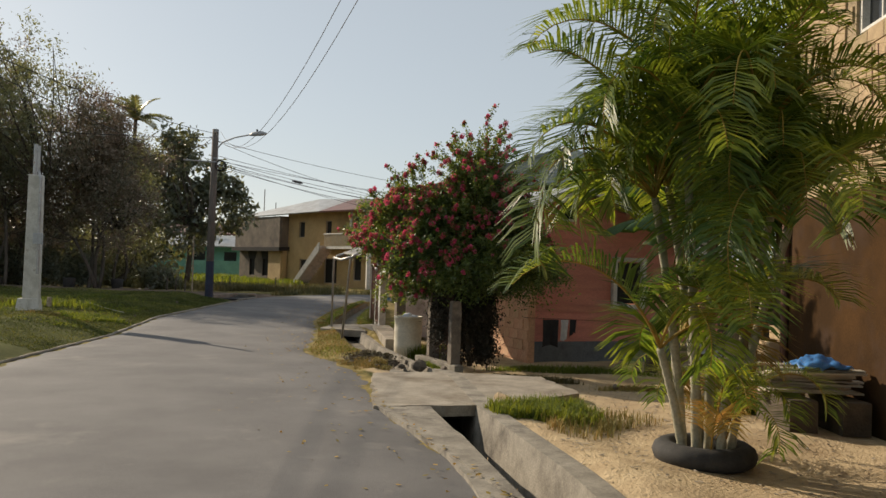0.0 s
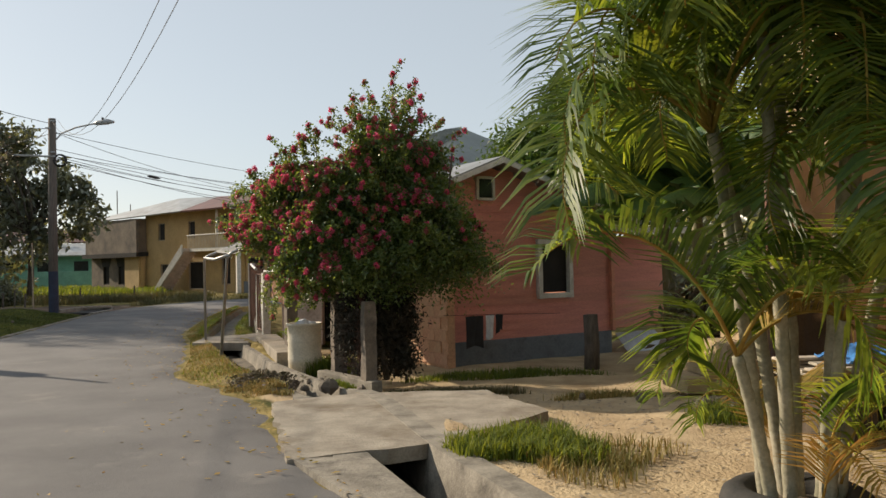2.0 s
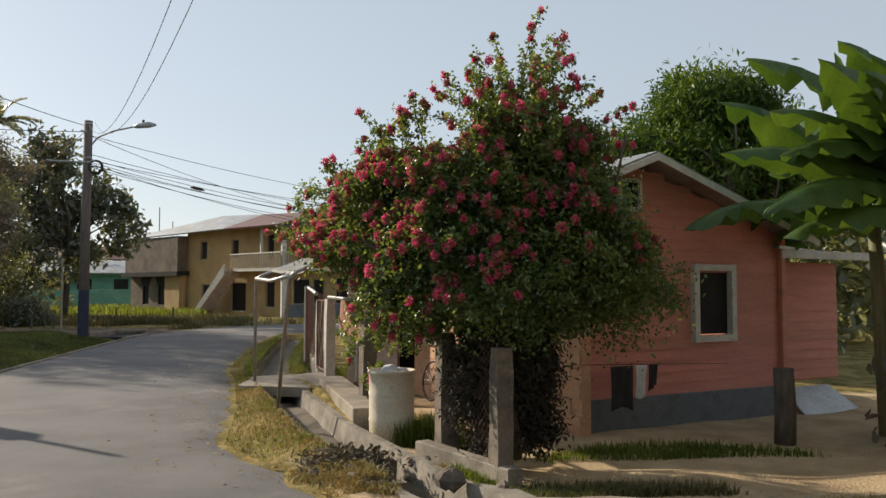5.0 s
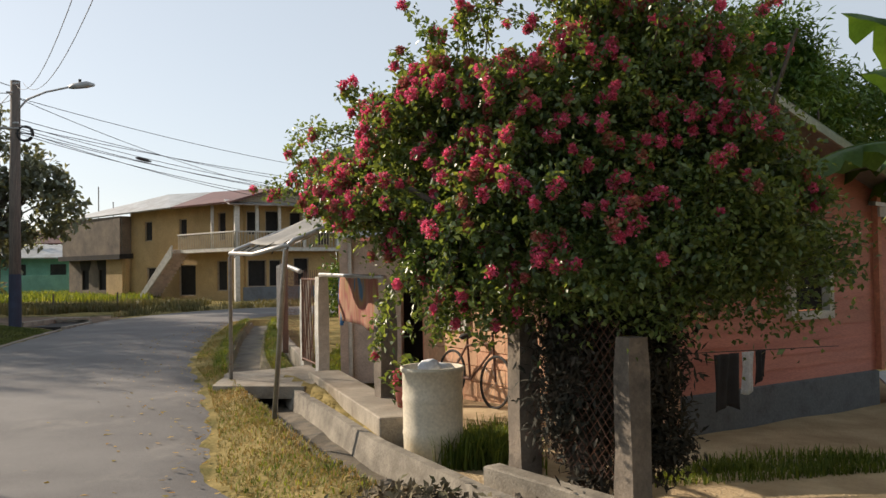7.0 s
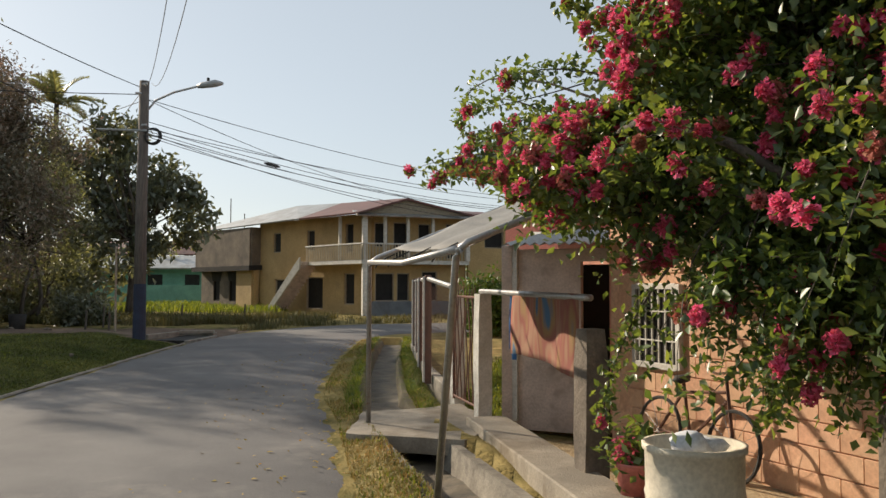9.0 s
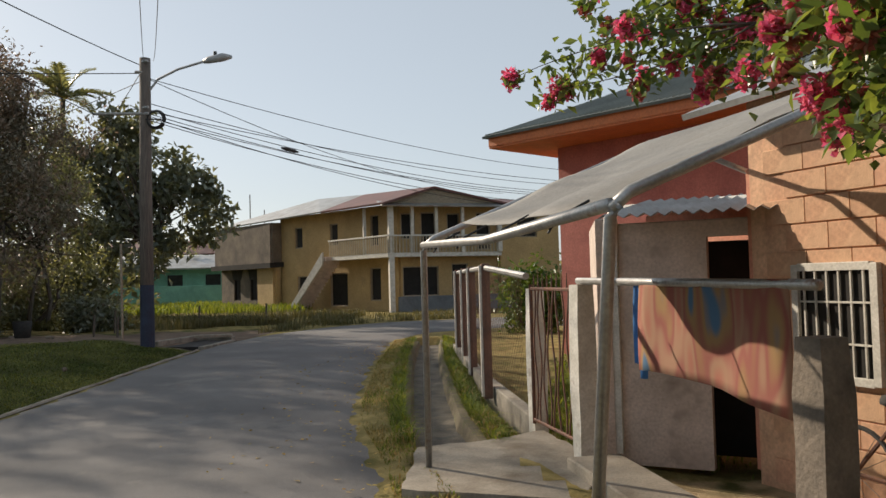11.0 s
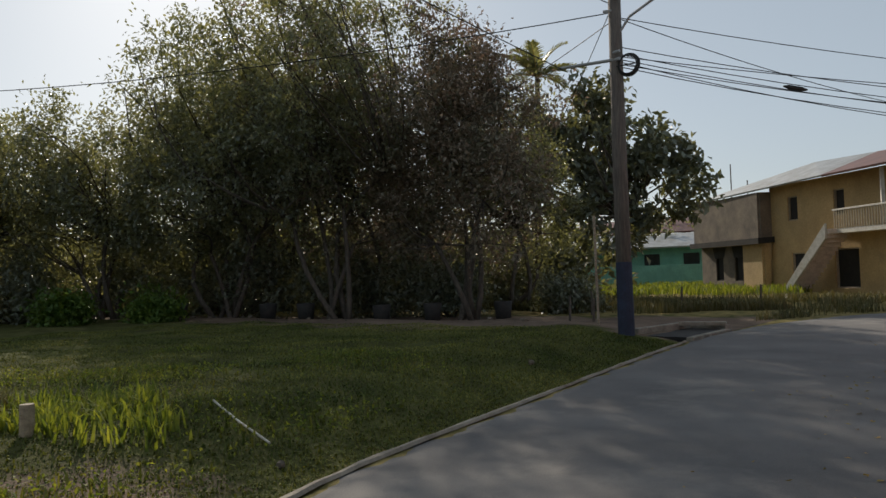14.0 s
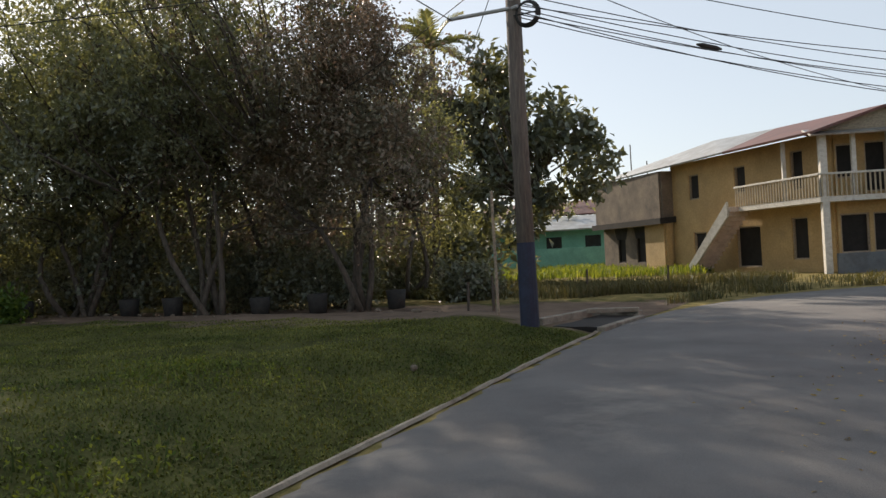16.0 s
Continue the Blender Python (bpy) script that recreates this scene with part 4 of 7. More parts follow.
def wide_tree(name, base, trunks, blobs, clumps, per, spread, leaf, mat, seed, label, trunk_r=0.16, shell=0.5):
    rng = np.random.default_rng(seed)
    z0 = float(height(base[0], base[1]))
    tree = thing(name, (base[0], base[1], z0), label, "tree")
    inv = tree.matrix_world.inverted()
    c, q, out = crown_points(rng, blobs, clumps, per, spread, shell)
    s = Shape()
    forks = []
    for i in range(trunks):
        a = 2 * math.pi * i / trunks + rng.uniform(0, 1)
        foot = np.array([base[0] + 0.35 * (trunks > 1) * math.cos(a), base[1] + 0.35 * (trunks > 1) * math.sin(a), z0 - 0.1])
        target = np.array(blobs[i % len(blobs)][:3])
        fork = foot + (target - foot) * rng.uniform(0.45, 0.6) + rng.normal(size=3) * 0.2
        limb(s, rng, foot, fork, trunk_r, trunk_r * 0.62, 0.2, 8)
        forks.append(fork)
    for cc in c[:: max(1, len(c) // 60)]:
        k = min(range(len(forks)), key=lambda j: np.linalg.norm(forks[j] - cc))
        limb(s, rng, forks[k], cc, trunk_r * 0.4, 0.015, 0.25, 5)
    o = part("trunk", s, M["bark"], tree, smooth=True)
    o.matrix_parent_inverse = inv
    v, f = leaves(rng, q, leaf[0], leaf[1], 0.4, out * 0.6)
    o = bundle("crown", v, f, mat, tree)
    o.matrix_parent_inverse = inv
    return tree


# ---- trees beyond the lawn ----
def blobs_of(cx, cy, z0, z1, r, n, seed):
    rnd = random.Random(seed)
    got = []
    for i in range(n):
        a, k = 2 * math.pi * i / n + rnd.uniform(-0.4, 0.4), rnd.uniform(0.35, 0.65) if i else 0.0
        z = z0 + (z1 - z0) * (rnd.uniform(0.25, 0.75) if i else 0.68)
        got.append((cx + r * k * math.cos(a), cy + r * k * math.sin(a), z, r * rnd.uniform(0.45, 0.62), r * rnd.uniform(0.45, 0.62), (z1 - z0) * rnd.uniform(0.22, 0.34)))
    return got


ROW = [  # x, y, crown foot, top, radius, material
    (-22.2, 36.4, 0.9, 12.0, 5.0, "leaf_dark"), (-18.9, 38.8, 1.3, 9.6, 3.2, "leaf_dry"), (-26.4, 35.4, 0.5, 10.2, 4.3, "leaf_dark"),
    (-30.5, 33.5, 0.3, 7.8, 3.8, "leaf_dark"), (-34.5, 31.0, 0.4, 7.6, 4.0, "leaf_dark"), (-24.5, 43.5, 1.0, 9.4, 4.2, "leaf_dry"),
    (-33.0, 40.5, 0.6, 8.8, 5.0, "leaf_dark"), (-20.6, 44.5, 1.2, 8.2, 3.0, "leaf_dark"), (-39.0, 27.5, 0.4, 8.4, 4.6, "leaf_dark"),
    (-36.5, 22.0, 0.6, 9.0, 4.6, "leaf_dry"), (-28.6, 38.8, 0.6, 10.4, 4.5, "leaf_dark"), (-24.6, 39.4, 0.6, 11.6, 4.4, "leaf_dry"),
]
for i, (x, y, z0, z1, r, kind_of) in enumerate(ROW):
    wide_tree("roadside_tree", (x, y), 5 if i < 4 else 3, ragged(blobs_of(x, y, z0, z1, r, 8, i), 30, 40 + i, 0.22, 0.6), 460 if i in (0, 1, 2, 3, 4, 10, 11) else 320, 60, 0.28, (0.17, 0.075), M[kind_of], 20 + i,
              "dark leafy shade tree with several thin trunks, backlit" if kind_of == "leaf_dark" else "thin-crowned tree with browning leaves, backlit", 0.10, 0.3)
wide_tree("breadfruit_tree", (-18.8, 50.5), 1, ragged([(-19.2, 50.8, 6.6, 2.2, 2.2, 2.4), (-17.6, 51.3, 4.6, 1.7, 1.6, 1.6), (-21.4, 50.5, 5.6, 2.0, 2.0, 2.4), (-16.4, 51.8, 4.6, 0.9, 0.8, 1.6), (-16.1, 52.0, 5.6, 0.35, 0.35, 0.9), (-22.4, 49.8, 7.2, 1.4, 1.3, 1.2), (-20.2, 51.0, 8.4, 1.2, 1.2, 1.2), (-19.6, 50.5, 3.3, 2.2, 2.0, 1.5), (-17.4, 51.6, 6.4, 0.9, 0.9, 0.8)], 34, 8, 0.25, 0.6),
          300, 30, 0.27, (0.40, 0.20), M["leaf_shade"], 51, "dark broad-leaved tree beyond the power pole", 0.2, 0.3)


# ---- palms ----
def frond(rng, v, f, base, az, rise, length, leaf, count=34, sag=1.0, bare=0.12, wide=1.0):
    """One feather leaf: returns the points of its midrib and adds its leaflets to v and f."""
    pts = []
    p = np.array(base, float)
    ang = rise
    seg = 14
    for i in range(seg + 1):
        pts.append(p.copy())
        d = np.array([math.cos(az) * math.cos(ang), math.sin(az) * math.cos(ang), math.sin(ang)])
        p = p + d * length / seg
        ang -= sag * (0.5 + 1.6 * i / seg) / seg * 1.35
    pts = np.array(pts)
    t = np.linspace(bare, 0.99, count)
    i0 = np.clip((t * seg).astype(int), 0, seg - 1)
    fr = (t * seg - i0)[:, None]
    q = pts[i0] * (1 - fr) + pts[i0 + 1] * fr
    tan = unit(pts[i0 + 1] - pts[i0])
    across = unit(np.cross(tan, np.array([0, 0, 1.0]) + 0 * tan))
    up = np.cross(across, tan)
    ln = leaf * (0.45 + 0.75 * np.sin(np.pi * np.clip(t * 0.85 + 0.1, 0, 1)))[:, None] * rng.uniform(0.85, 1.1, (count, 1))
    for sgn in (-1, 1):
        d0 = unit(across * sgn * 0.85 + tan * 0.7 + up * 0.45 + rng.normal(size=(count, 3)) * 0.07)
        mid = q + d0 * ln * 0.5
        tip = mid + unit(d0 + np.array([0, 0, -0.55])) * ln * 0.5
        w = unit(np.cross(d0, up)) * 0.0115 * wide * (leaf / 0.5)
        blk = np.stack([q - w * 0.5, q + w * 0.5, mid + w, mid - w, tip], 1).reshape(-1, 3)
        base_i = sum(len(x) for x in v)
        v.append(blk)
        ids = base_i + np.arange(count)[:, None] * 5
        f.append(np.concatenate([ids + np.array([0, 1, 2]), ids + np.array([0, 2, 3]), ids + np.array([3, 2, 4])], 0))
    return pts


def areca(base, seed=5):
    rng = np.random.default_rng(seed)
    palm = thing("areca_palm", base, "clump of feathery yellow-green areca palms in a tyre ring", "palm")
    inv = palm.matrix_world.inverted()
    stems = [(-0.18, 0.05, -0.50, -0.05, 2.3), (-0.10, -0.1, -0.30, -0.3, 2.8), (0.05, 0.1, 0.05, 0.2, 3.0), (0.14, -0.05, 0.35, -0.15, 2.75), (0.20, 0.1, 0.6, 0.2, 2.3), (0.0, 0.15, -0.3, 0.4, 2.45), (0.16, -0.12, 0.55, -0.35, 2.05), (0.08, -0.18, 0.1, -0.35, 1.2), (-0.2, -0.1, -0.45, -0.2, 1.0)]
    def add_frond(p, az, rise, length, leaf, count, sag, bare, dry, r0):
        v, f = [], []
        pts = frond(rng, v, f, p, az, rise, length, leaf, count, sag, bare, 0.92)
        fr = bundle("frond", np.concatenate(v), np.concatenate(f), M["palm_dry" if dry else "palm_leaf"], palm, "orange-yellow dying frond" if dry else "", "")
        fr.matrix_parent_inverse = inv
        part("midrib", Shape().tube(pts, [r0 * (1 - 0.75 * i / 14) for i in range(15)], 5), M["palm_dry"], fr, "yellow midrib", True)

    for n, (x0, y0, x1, y1, h) in enumerate(stems):
        a, b = np.array([base[0] + x0, base[1] + y0, base[2] - 0.05]), np.array([base[0] + x1, base[1] + y1, base[2] + h])
        s = Shape()
        pts, rad = [], []
        for i in range(25):
            t = i / 24
            pts.append(a + (b - a) * np.array([t ** 1.4, t ** 1.4, t]))
            rad.append((0.048 if i % 2 else 0.042) * (1 - 0.25 * t))
        s.tube(pts, rad, 9)
        o = part("stem", s, M["palm_stem"], palm, smooth=True)
        o.matrix_parent_inverse = inv
        lean = math.atan2(y1 - y0, x1 - x0)
        count = 9 if h > 1.5 else 4
        for k in range(count):
            az = lean + 2 * math.pi * k / count + rng.uniform(-0.35, 0.35)
            rise = rng.uniform(0.75, 1.5)
            dry = rng.random() < 0.035
            rise = rng.uniform(0.3, 0.8) if dry else rise
            length = (1.15 + 0.85 * math.sin(rise)) * rng.uniform(0.9, 1.1) * (0.8 if h < 1.5 else 1.0)
            length *= (1.05 if math.sin(az) < -0.3 else 0.52) if math.cos(az) < 0.1 else (0.82 if math.cos(az) > 0.4 else 1.0)
            add_frond(b, az, rise, length, 0.50, 60, rng.uniform(1.1, 1.9), 0.18, dry, 0.014)
        # drooping fronds on the open street side
        for k in range(2 if h > 1.5 else 0):
            az = math.radians(rng.uniform(195, 262))
            add_frond(b, az, rng.uniform(0.35, 1.0), rng.uniform(1.45, 1.95), 0.48, 56, rng.uniform(1.5, 2.3), 0.2, rng.random() < 0.06, 0.013)
    # young shoots near the ground
    for k in range(9):
        az = rng.uniform(0, 2 * math.pi)
        p = np.array([base[0] + 0.3 * math.cos(az), base[1] + 0.3 * math.sin(az), base[2] + rng.uniform(0.1, 0.6)])
        add_frond(p, az, rng.uniform(0.8, 1.35), rng.uniform(0.75, 1.2), 0.32, 40, rng.uniform(1.2, 2.0), 0.2, rng.random() < 0.3, 0.009)


areca((2.76, 7.95, float(height(2.76, 7.95))))


def coconut(x, y, top, seed):
    rng = np.random.default_rng(seed)
    palm = thing("coconut_palm", (x, y, 0), "tall coconut palm rising behind the trees", "palm")
    inv = palm.matrix_world.inverted()
    s = Shape()
    s.tube([(x - 0.4, y, -0.1), (x - 0.2, y, top * 0.4), (x, y, top - 1.3)], [0.2, 0.15, 0.11], 10)
    part("trunk", s, M["bark"], palm, smooth=True).matrix_parent_inverse = inv
    v, f, ribs = [], [], Shape()
    for k in range(17):
        pts = frond(rng, v, f, (x, y, top - 1.3), 2 * math.pi * k / 17 + rng.uniform(-0.2, 0.2), rng.uniform(0.05, 1.35), rng.uniform(1.7, 2.3), 0.5, 34, rng.uniform(0.35, 0.9), 0.1, 3.2)
        ribs.tube(pts, [0.03 * (1 - 0.7 * i / 14) for i in range(15)], 4)
    bundle("fronds", np.concatenate(v), np.concatenate(f), M["leaf_dark"], palm).matrix_parent_inverse = inv
    part("rib_work", ribs, M["palm_dry"], palm, kind="stuff").matrix_parent_inverse = inv


coconut(-22.3, 50.0, 11.6, 9)


# ---- flowering bush over the fence ----
def flowering_bush():
    rng = np.random.default_rng(12)
    bush = thing("bougainvillea", (0.25, 15.15, -0.05), "huge bougainvillea bush with crimson blossom sprays over the fence", "bush")
    inv = bush.matrix_world.inverted()
    blobs = [(0.2, 15.2, 2.0, 1.2, 0.9, 0.65), (-0.6, 15.7, 2.1, 0.9, 0.8, 0.55), (0.95, 14.8, 1.85, 0.8, 0.65, 0.65), (0.35, 15.1, 2.6, 1.05, 0.7, 0.42), (0.5, 15.1, 3.05, 0.55, 0.45, 0.35), (-1.2, 16.2, 2.0, 0.65, 0.6, 0.4), (0.8, 15.1, 1.5, 0.95, 0.65, 0.55), (0.0, 14.75, 1.85, 0.9, 0.5, 0.6), (1.45, 14.95, 1.6, 0.6, 0.55, 0.55), (-0.55, 15.45, 2.6, 0.75, 0.6, 0.42), (1.05, 14.95, 2.35, 0.62, 0.55, 0.48), (0.95, 15.1, 2.85, 0.5, 0.45, 0.35), (0.3, 14.45, 1.5, 0.65, 0.4, 0.45)]
    c, q, out = crown_points(rng, blobs, 760, 64, 0.12, 0.25)
    c2, q_in, _ = crown_points(rng, [(0.55, 15.2, 1.6, 1.1, 0.7, 0.55), (0.3, 15.2, 2.2, 1.1, 0.75, 0.65)], 420, 60, 0.15, 0.0)
    sprays = [q_in]
    wood = Shape()
    heads = []

    def cane(a, e, rise, r, leaf_n, flower, tight=0.05):
        """A shoot that arches from a to e, leafy over its outer part, with blossom towards its end."""
        a, e = np.array(a, float), np.array(e, float)
        ln = np.linalg.norm(e - a)
        t = np.linspace(0, 1, 8)[:, None]
        side_way = rng.normal(size=3) * 0.06 * ln

        def at(t):
            return a + (e - a) * t + (np.array([0, 0, rise * ln]) + side_way) * 4 * t * (1 - t)

        wood.tube(list(at(t)), [r * (1 - 0.75 * k / 7) for k in range(8)], 4)
        tt = 1 - rng.random((leaf_n, 1)) ** 1.2 * 0.75
        sprays.append(at(tt) + rng.normal(size=(leaf_n, 3)) * tight * (1.25 - 0.6 * tt))
        if flower > 0:
            if rng.random() < 1.15 * flower + 0.25 * (flower > 0.15):
                heads.append(at(np.array([[0.99]]))[0])
            for _ in range(rng.poisson(flower)):
                heads.append(at(np.array([[rng.uniform(0.55, 0.97)]]))[0] + rng.normal(size=3) * 0.035 + np.array([0, 0, 0.03]))

    # arching canes over the whole crown; the sunny upper and street side flowers most
    made = 0
    while made < 760:
        b = blobs[rng.integers(0, len(blobs))]
        way = unit(rng.normal(size=(1, 3)) + np.array([[-0.25, 0, 0.35]]))[0]
        if way[2] < -0.35:
            continue
        k = rng.uniform(1.0, 1.28)
        e = np.array(b[:3]) + way * np.array(b[3:]) * k
        if e[0] > 1.45 and e[2] > 2.3:
            continue
        inner = sum(sum(((e[j] - o[j]) / o[3 + j]) ** 2 for j in range(3)) < 0.8 for o in blobs)
        if inner:
            continue
        made += 1
        a = e - way * np.array([0.75, 0.6, 0.45]) * rng.uniform(0.6, 1.2) - np.array([0, 0, 0.12])
        sunny = way @ np.array([-0.55, 0.05, 0.75])
        cane(a, e, rng.uniform(0.08, 0.22), 0.007, int(rng.uniform(60, 110)), 0.7 if sunny > 0.35 else (0.28 if sunny > 0.0 and e[2] > 1.7 else (0.1 if rng.random() < 0.3 else 0)))
    # sparse spire of upright and level shoots
    for _ in range(78):
        z0 = rng.uniform(2.75, 3.6)
        az = rng.uniform(0, 2 * math.pi)
        reach = rng.uniform(0.3, 1.0) * (1.5 - 0.75 * (z0 - 2.75))
        e = (0.5 + reach * math.cos(az), 15.1 + 0.8 * reach * math.sin(az), z0 + rng.uniform(0.1, 0.65))
        cane((0.45 + 0.1 * math.cos(az), 15.1, z0 - 0.2), e, rng.uniform(-0.02, 0.15), 0.007, int(rng.uniform(70, 120)), 0.45, 0.045)
    for e in ((0.75, 15.2, 4.55), (0.62, 15.1, 4.35), (0.2, 15.0, 4.2), (0.95, 15.0, 4.2), (1.35, 15.1, 3.65), (-0.35, 15.2, 3.6)):
        cane((0.5, 15.1, 3.0), e, 0.06, 0.009, 120, 0.5, 0.03)
    # long shoots that reach out over the street and the shelter
    for e, rise in (((-2.18, 18.2, 2.76), 0.08), ((-2.1, 18.1, 2.64), 0.08), ((-2.0, 17.8, 2.32), 0.10), ((-1.9, 17.7, 2.48), 0.10), ((-2.4, 17.9, 2.25), 0.12), ((-1.8, 17.4, 2.2), 0.10), ((-1.7, 16.8, 2.5), 0.10), ((-1.9, 16.7, 2.72), 0.12), ((-1.6, 16.1, 3.0), 0.12), ((-1.45, 16.2, 2.8), 0.1), ((-1.2, 15.6, 3.1), 0.12), ((-0.85, 15.4, 3.3), 0.10), ((-0.6, 15.3, 3.05), 0.10), ((-1.0, 15.2, 2.95), 0.12), ((-0.95, 15.0, 3.2), 0.1), ((-0.75, 15.0, 3.42), 0.1), ((-0.5, 15.0, 3.5), 0.08),
                    ((-1.7, 16.6, 2.0), 0.14), ((-1.6, 16.3, 1.9), 0.14), ((-1.25, 15.8, 1.6), 0.2), ((-1.05, 15.4, 1.45), 0.2), ((-0.7, 15.1, 1.35), 0.2), ((-0.45, 14.6, 1.5), 0.2), ((-1.85, 16.9, 2.1), 0.12)):
        a = np.array([-0.5, 15.6, 2.2]) * 0.7 + np.array(e) * 0.3
        cane(a, e, rise, 0.010, 190, 1.5, 0.05)
        for _ in range(3 if e[2] < 2.5 else 1):
            f_ = np.array(e) + rng.normal(size=3) * np.array([0.16, 0.2, 0.12])
            cane(a * 0.5 + np.array(e) * 0.5 + np.array([0, 0, 0.1]), f_, 0.08, 0.006, 70, 0.6, 0.04)
    # drooping lower canes on the street side
    for _ in range(150):
        t = 0.08 + 0.45 * rng.random()
        a = np.array([0.1 - 1.5 * t, 14.7 + 1.6 * t, 1.9]) + rng.normal(size=3) * 0.15
        e = a + np.array([-0.35, -0.15, -0.62]) * rng.uniform(0.5, 1.1) + rng.normal(size=3) * 0.12
        e[2] = max(e[2] - 0.1, 0.88 + 0.25 * rng.random())
        cane(a, e, 0.15, 0.006, 90, 0.2 if rng.random() < 0.3 else 0, 0.05)
    # one shoot that hangs down by the drum
    cane((-0.95, 16.1, 1.75), (-1.35, 16.6, 0.72), 0.12, 0.010, 260, 1.6, 0.04)
    p = np.concatenate([q] + sprays)
    v, f = leaves(rng, p, 0.055, 0.032, 0.2, None)
    bundle("foliage", v, f, M["leaf_bush"], bush).matrix_parent_inverse = inv
    # dead vines whose dark colour also paints the bush's inner shade
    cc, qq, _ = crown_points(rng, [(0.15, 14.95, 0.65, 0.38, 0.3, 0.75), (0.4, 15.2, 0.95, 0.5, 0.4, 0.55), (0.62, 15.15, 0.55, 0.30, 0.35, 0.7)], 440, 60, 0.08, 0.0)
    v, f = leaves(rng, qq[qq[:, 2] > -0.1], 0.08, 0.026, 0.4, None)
    bundle("dead_thatch", v, f, M["shaded_thatch"], bush, "dead vines inside the bush, darkened for the shade there").matrix_parent_inverse = inv
    for x, y in ((0.05, 15.0), (0.25, 15.2), (0.45, 15.0), (0.15, 15.35), (0.6, 15.3)):
        limb(wood, rng, (x, y, -0.1), (x + rng.uniform(-0.3, 0.3), y, 1.3), 0.05, 0.035, 0.15, 7)
        for k in range(5):
            b = blobs[rng.integers(0, len(blobs))]
            limb(wood, rng, (x, y, 1.2), np.array(b[:3]) + rng.normal(size=3) * 0.3, 0.03, 0.012, 0.25, 5)
    part("branchwork", wood, M["bark"], bush, smooth=True, kind="stuff").matrix_parent_inverse = inv
    # blossom heads
    heads = np.array(heads)
    old = rng.random(len(heads)) < 0.24
    for sel, nm, m, lab in ((~old, "blossom", "blossom", "crimson papery blossom heads"), (old, "faded_blossom", "blossom_faded", "browning blossom heads")):
        h = heads[sel]
        per = 130
        n = len(h)
        way = unit(rng.normal(size=(n * per, 3)))
        size = np.repeat(rng.uniform(0.024, 0.046, (n, 1)), per, 0)
        q2 = np.repeat(h, per, 0) + way * size * rng.uniform(0.3, 1.0, (n * per, 1)) * np.array([1, 1, 1.2])
        v, f = leaves(rng, q2, 0.022, 0.024, 0.0, way * 0.4)
        bundle(nm, v, f, M[m], bush, lab).matrix_parent_inverse = inv


flowering_bush()


# ---- power pole and cables ----
def power_pole():
    x, y = -10.87, 32.9
    z = float(height(x, y))
    pole = thing("power_pole", (x, y, z), "weathered timber power pole with a street lamp and cable coil", "power pole")
    inv = pole.matrix_world.inverted()
    s = Shape().tube([(x, y, z - 0.1), (x, y, 3.5), (x + 0.02, y, 6.95)], [0.16, 0.145, 0.125], 14)
    parts = [part("shaft", s, M["pole_wood"], pole, smooth=True)]
    parts.append(part("painted_band", Shape().tube([(x, y, z - 0.05), (x, y, 1.55)], [0.166, 0.158], 14), M["pole_paint"], pole, "dark blue painted foot"))
    arm = Shape().tube([(x + 0.1, y, 6.15), (x + 0.35, y - 0.05, 6.42), (x + 0.9, y - 0.2, 6.6), (x + 1.75, y - 0.45, 6.72)], 0.028, 8)
    arm = part("lamp_arm", arm, M["lamp_grey"], pole, "curved steel lamp arm")
    head = Shape().tube([(x + 1.6, y - 0.4, 6.70), (x + 1.75, y - 0.44, 6.72), (x + 2.1, y - 0.54, 6.74), (x + 2.32, y - 0.6, 6.72)], [0.05, 0.085, 0.10, 0.04], 10)
    parts += [arm, part("lamp_head", head, M["lamp_grey"], pole, "grey street lamp head", True)]
    parts.append(part("photocell", Shape().tube([(x + 1.9, y - 0.48, 6.8), (x + 1.9, y - 0.48, 6.9)], 0.04, 8), M["cable"], pole))
    coil = Shape()
    for k in range(5):
        r = 0.18 + 0.012 * k
        coil.tube([(x + 0.32 + r * math.cos(a), y - 0.16 + 0.015 * k, 5.45 + r * math.sin(a)) for a in np.linspace(0, 2 * math.pi, 25)], 0.012, 5, False)
    coil.tube([(x + 0.08, y - 0.15, 5.45), (x + 0.5, y - 0.15, 5.45)], 0.014, 5)
    parts.append(part("cable_coil", coil, M["cable"], pole, "black coil of spare cable"))
    parts.append(part("crossarm", Shape().tube([(x - 1.25, y - 0.05, 5.66), (x, y - 0.12, 5.60)], 0.035, 8), M["steel"], pole, "thin steel bracket"))
    for dz, dx in ((6.85, 0.16), (6.6, -0.16), (5.75, 0.16), (5.6, 0.16)):
        parts.append(part("insulator", Shape().tube([(x, y - 0.1, dz), (x + dx, y - 0.16, dz)], 0.03, 8), M["lamp_grey"], pole))
    for o in parts:
        o.matrix_parent_inverse = inv
    return x, y


PX, PY = power_pole()


def cable(a, b, sag, r=0.010):
    a, b = Vector(a), Vector(b)
    s = Shape()
    s.tube([a.lerp(b, t) + Vector((0, 0, -4 * sag * t * (1 - t))) for t in np.linspace(0, 1, 25)], r, 5, False)
    ob = part("overhead_cable", s, M["cable"], None)
    return tagged(ob, "black overhead cable slung from the power pole", "cable", "overhead cables")


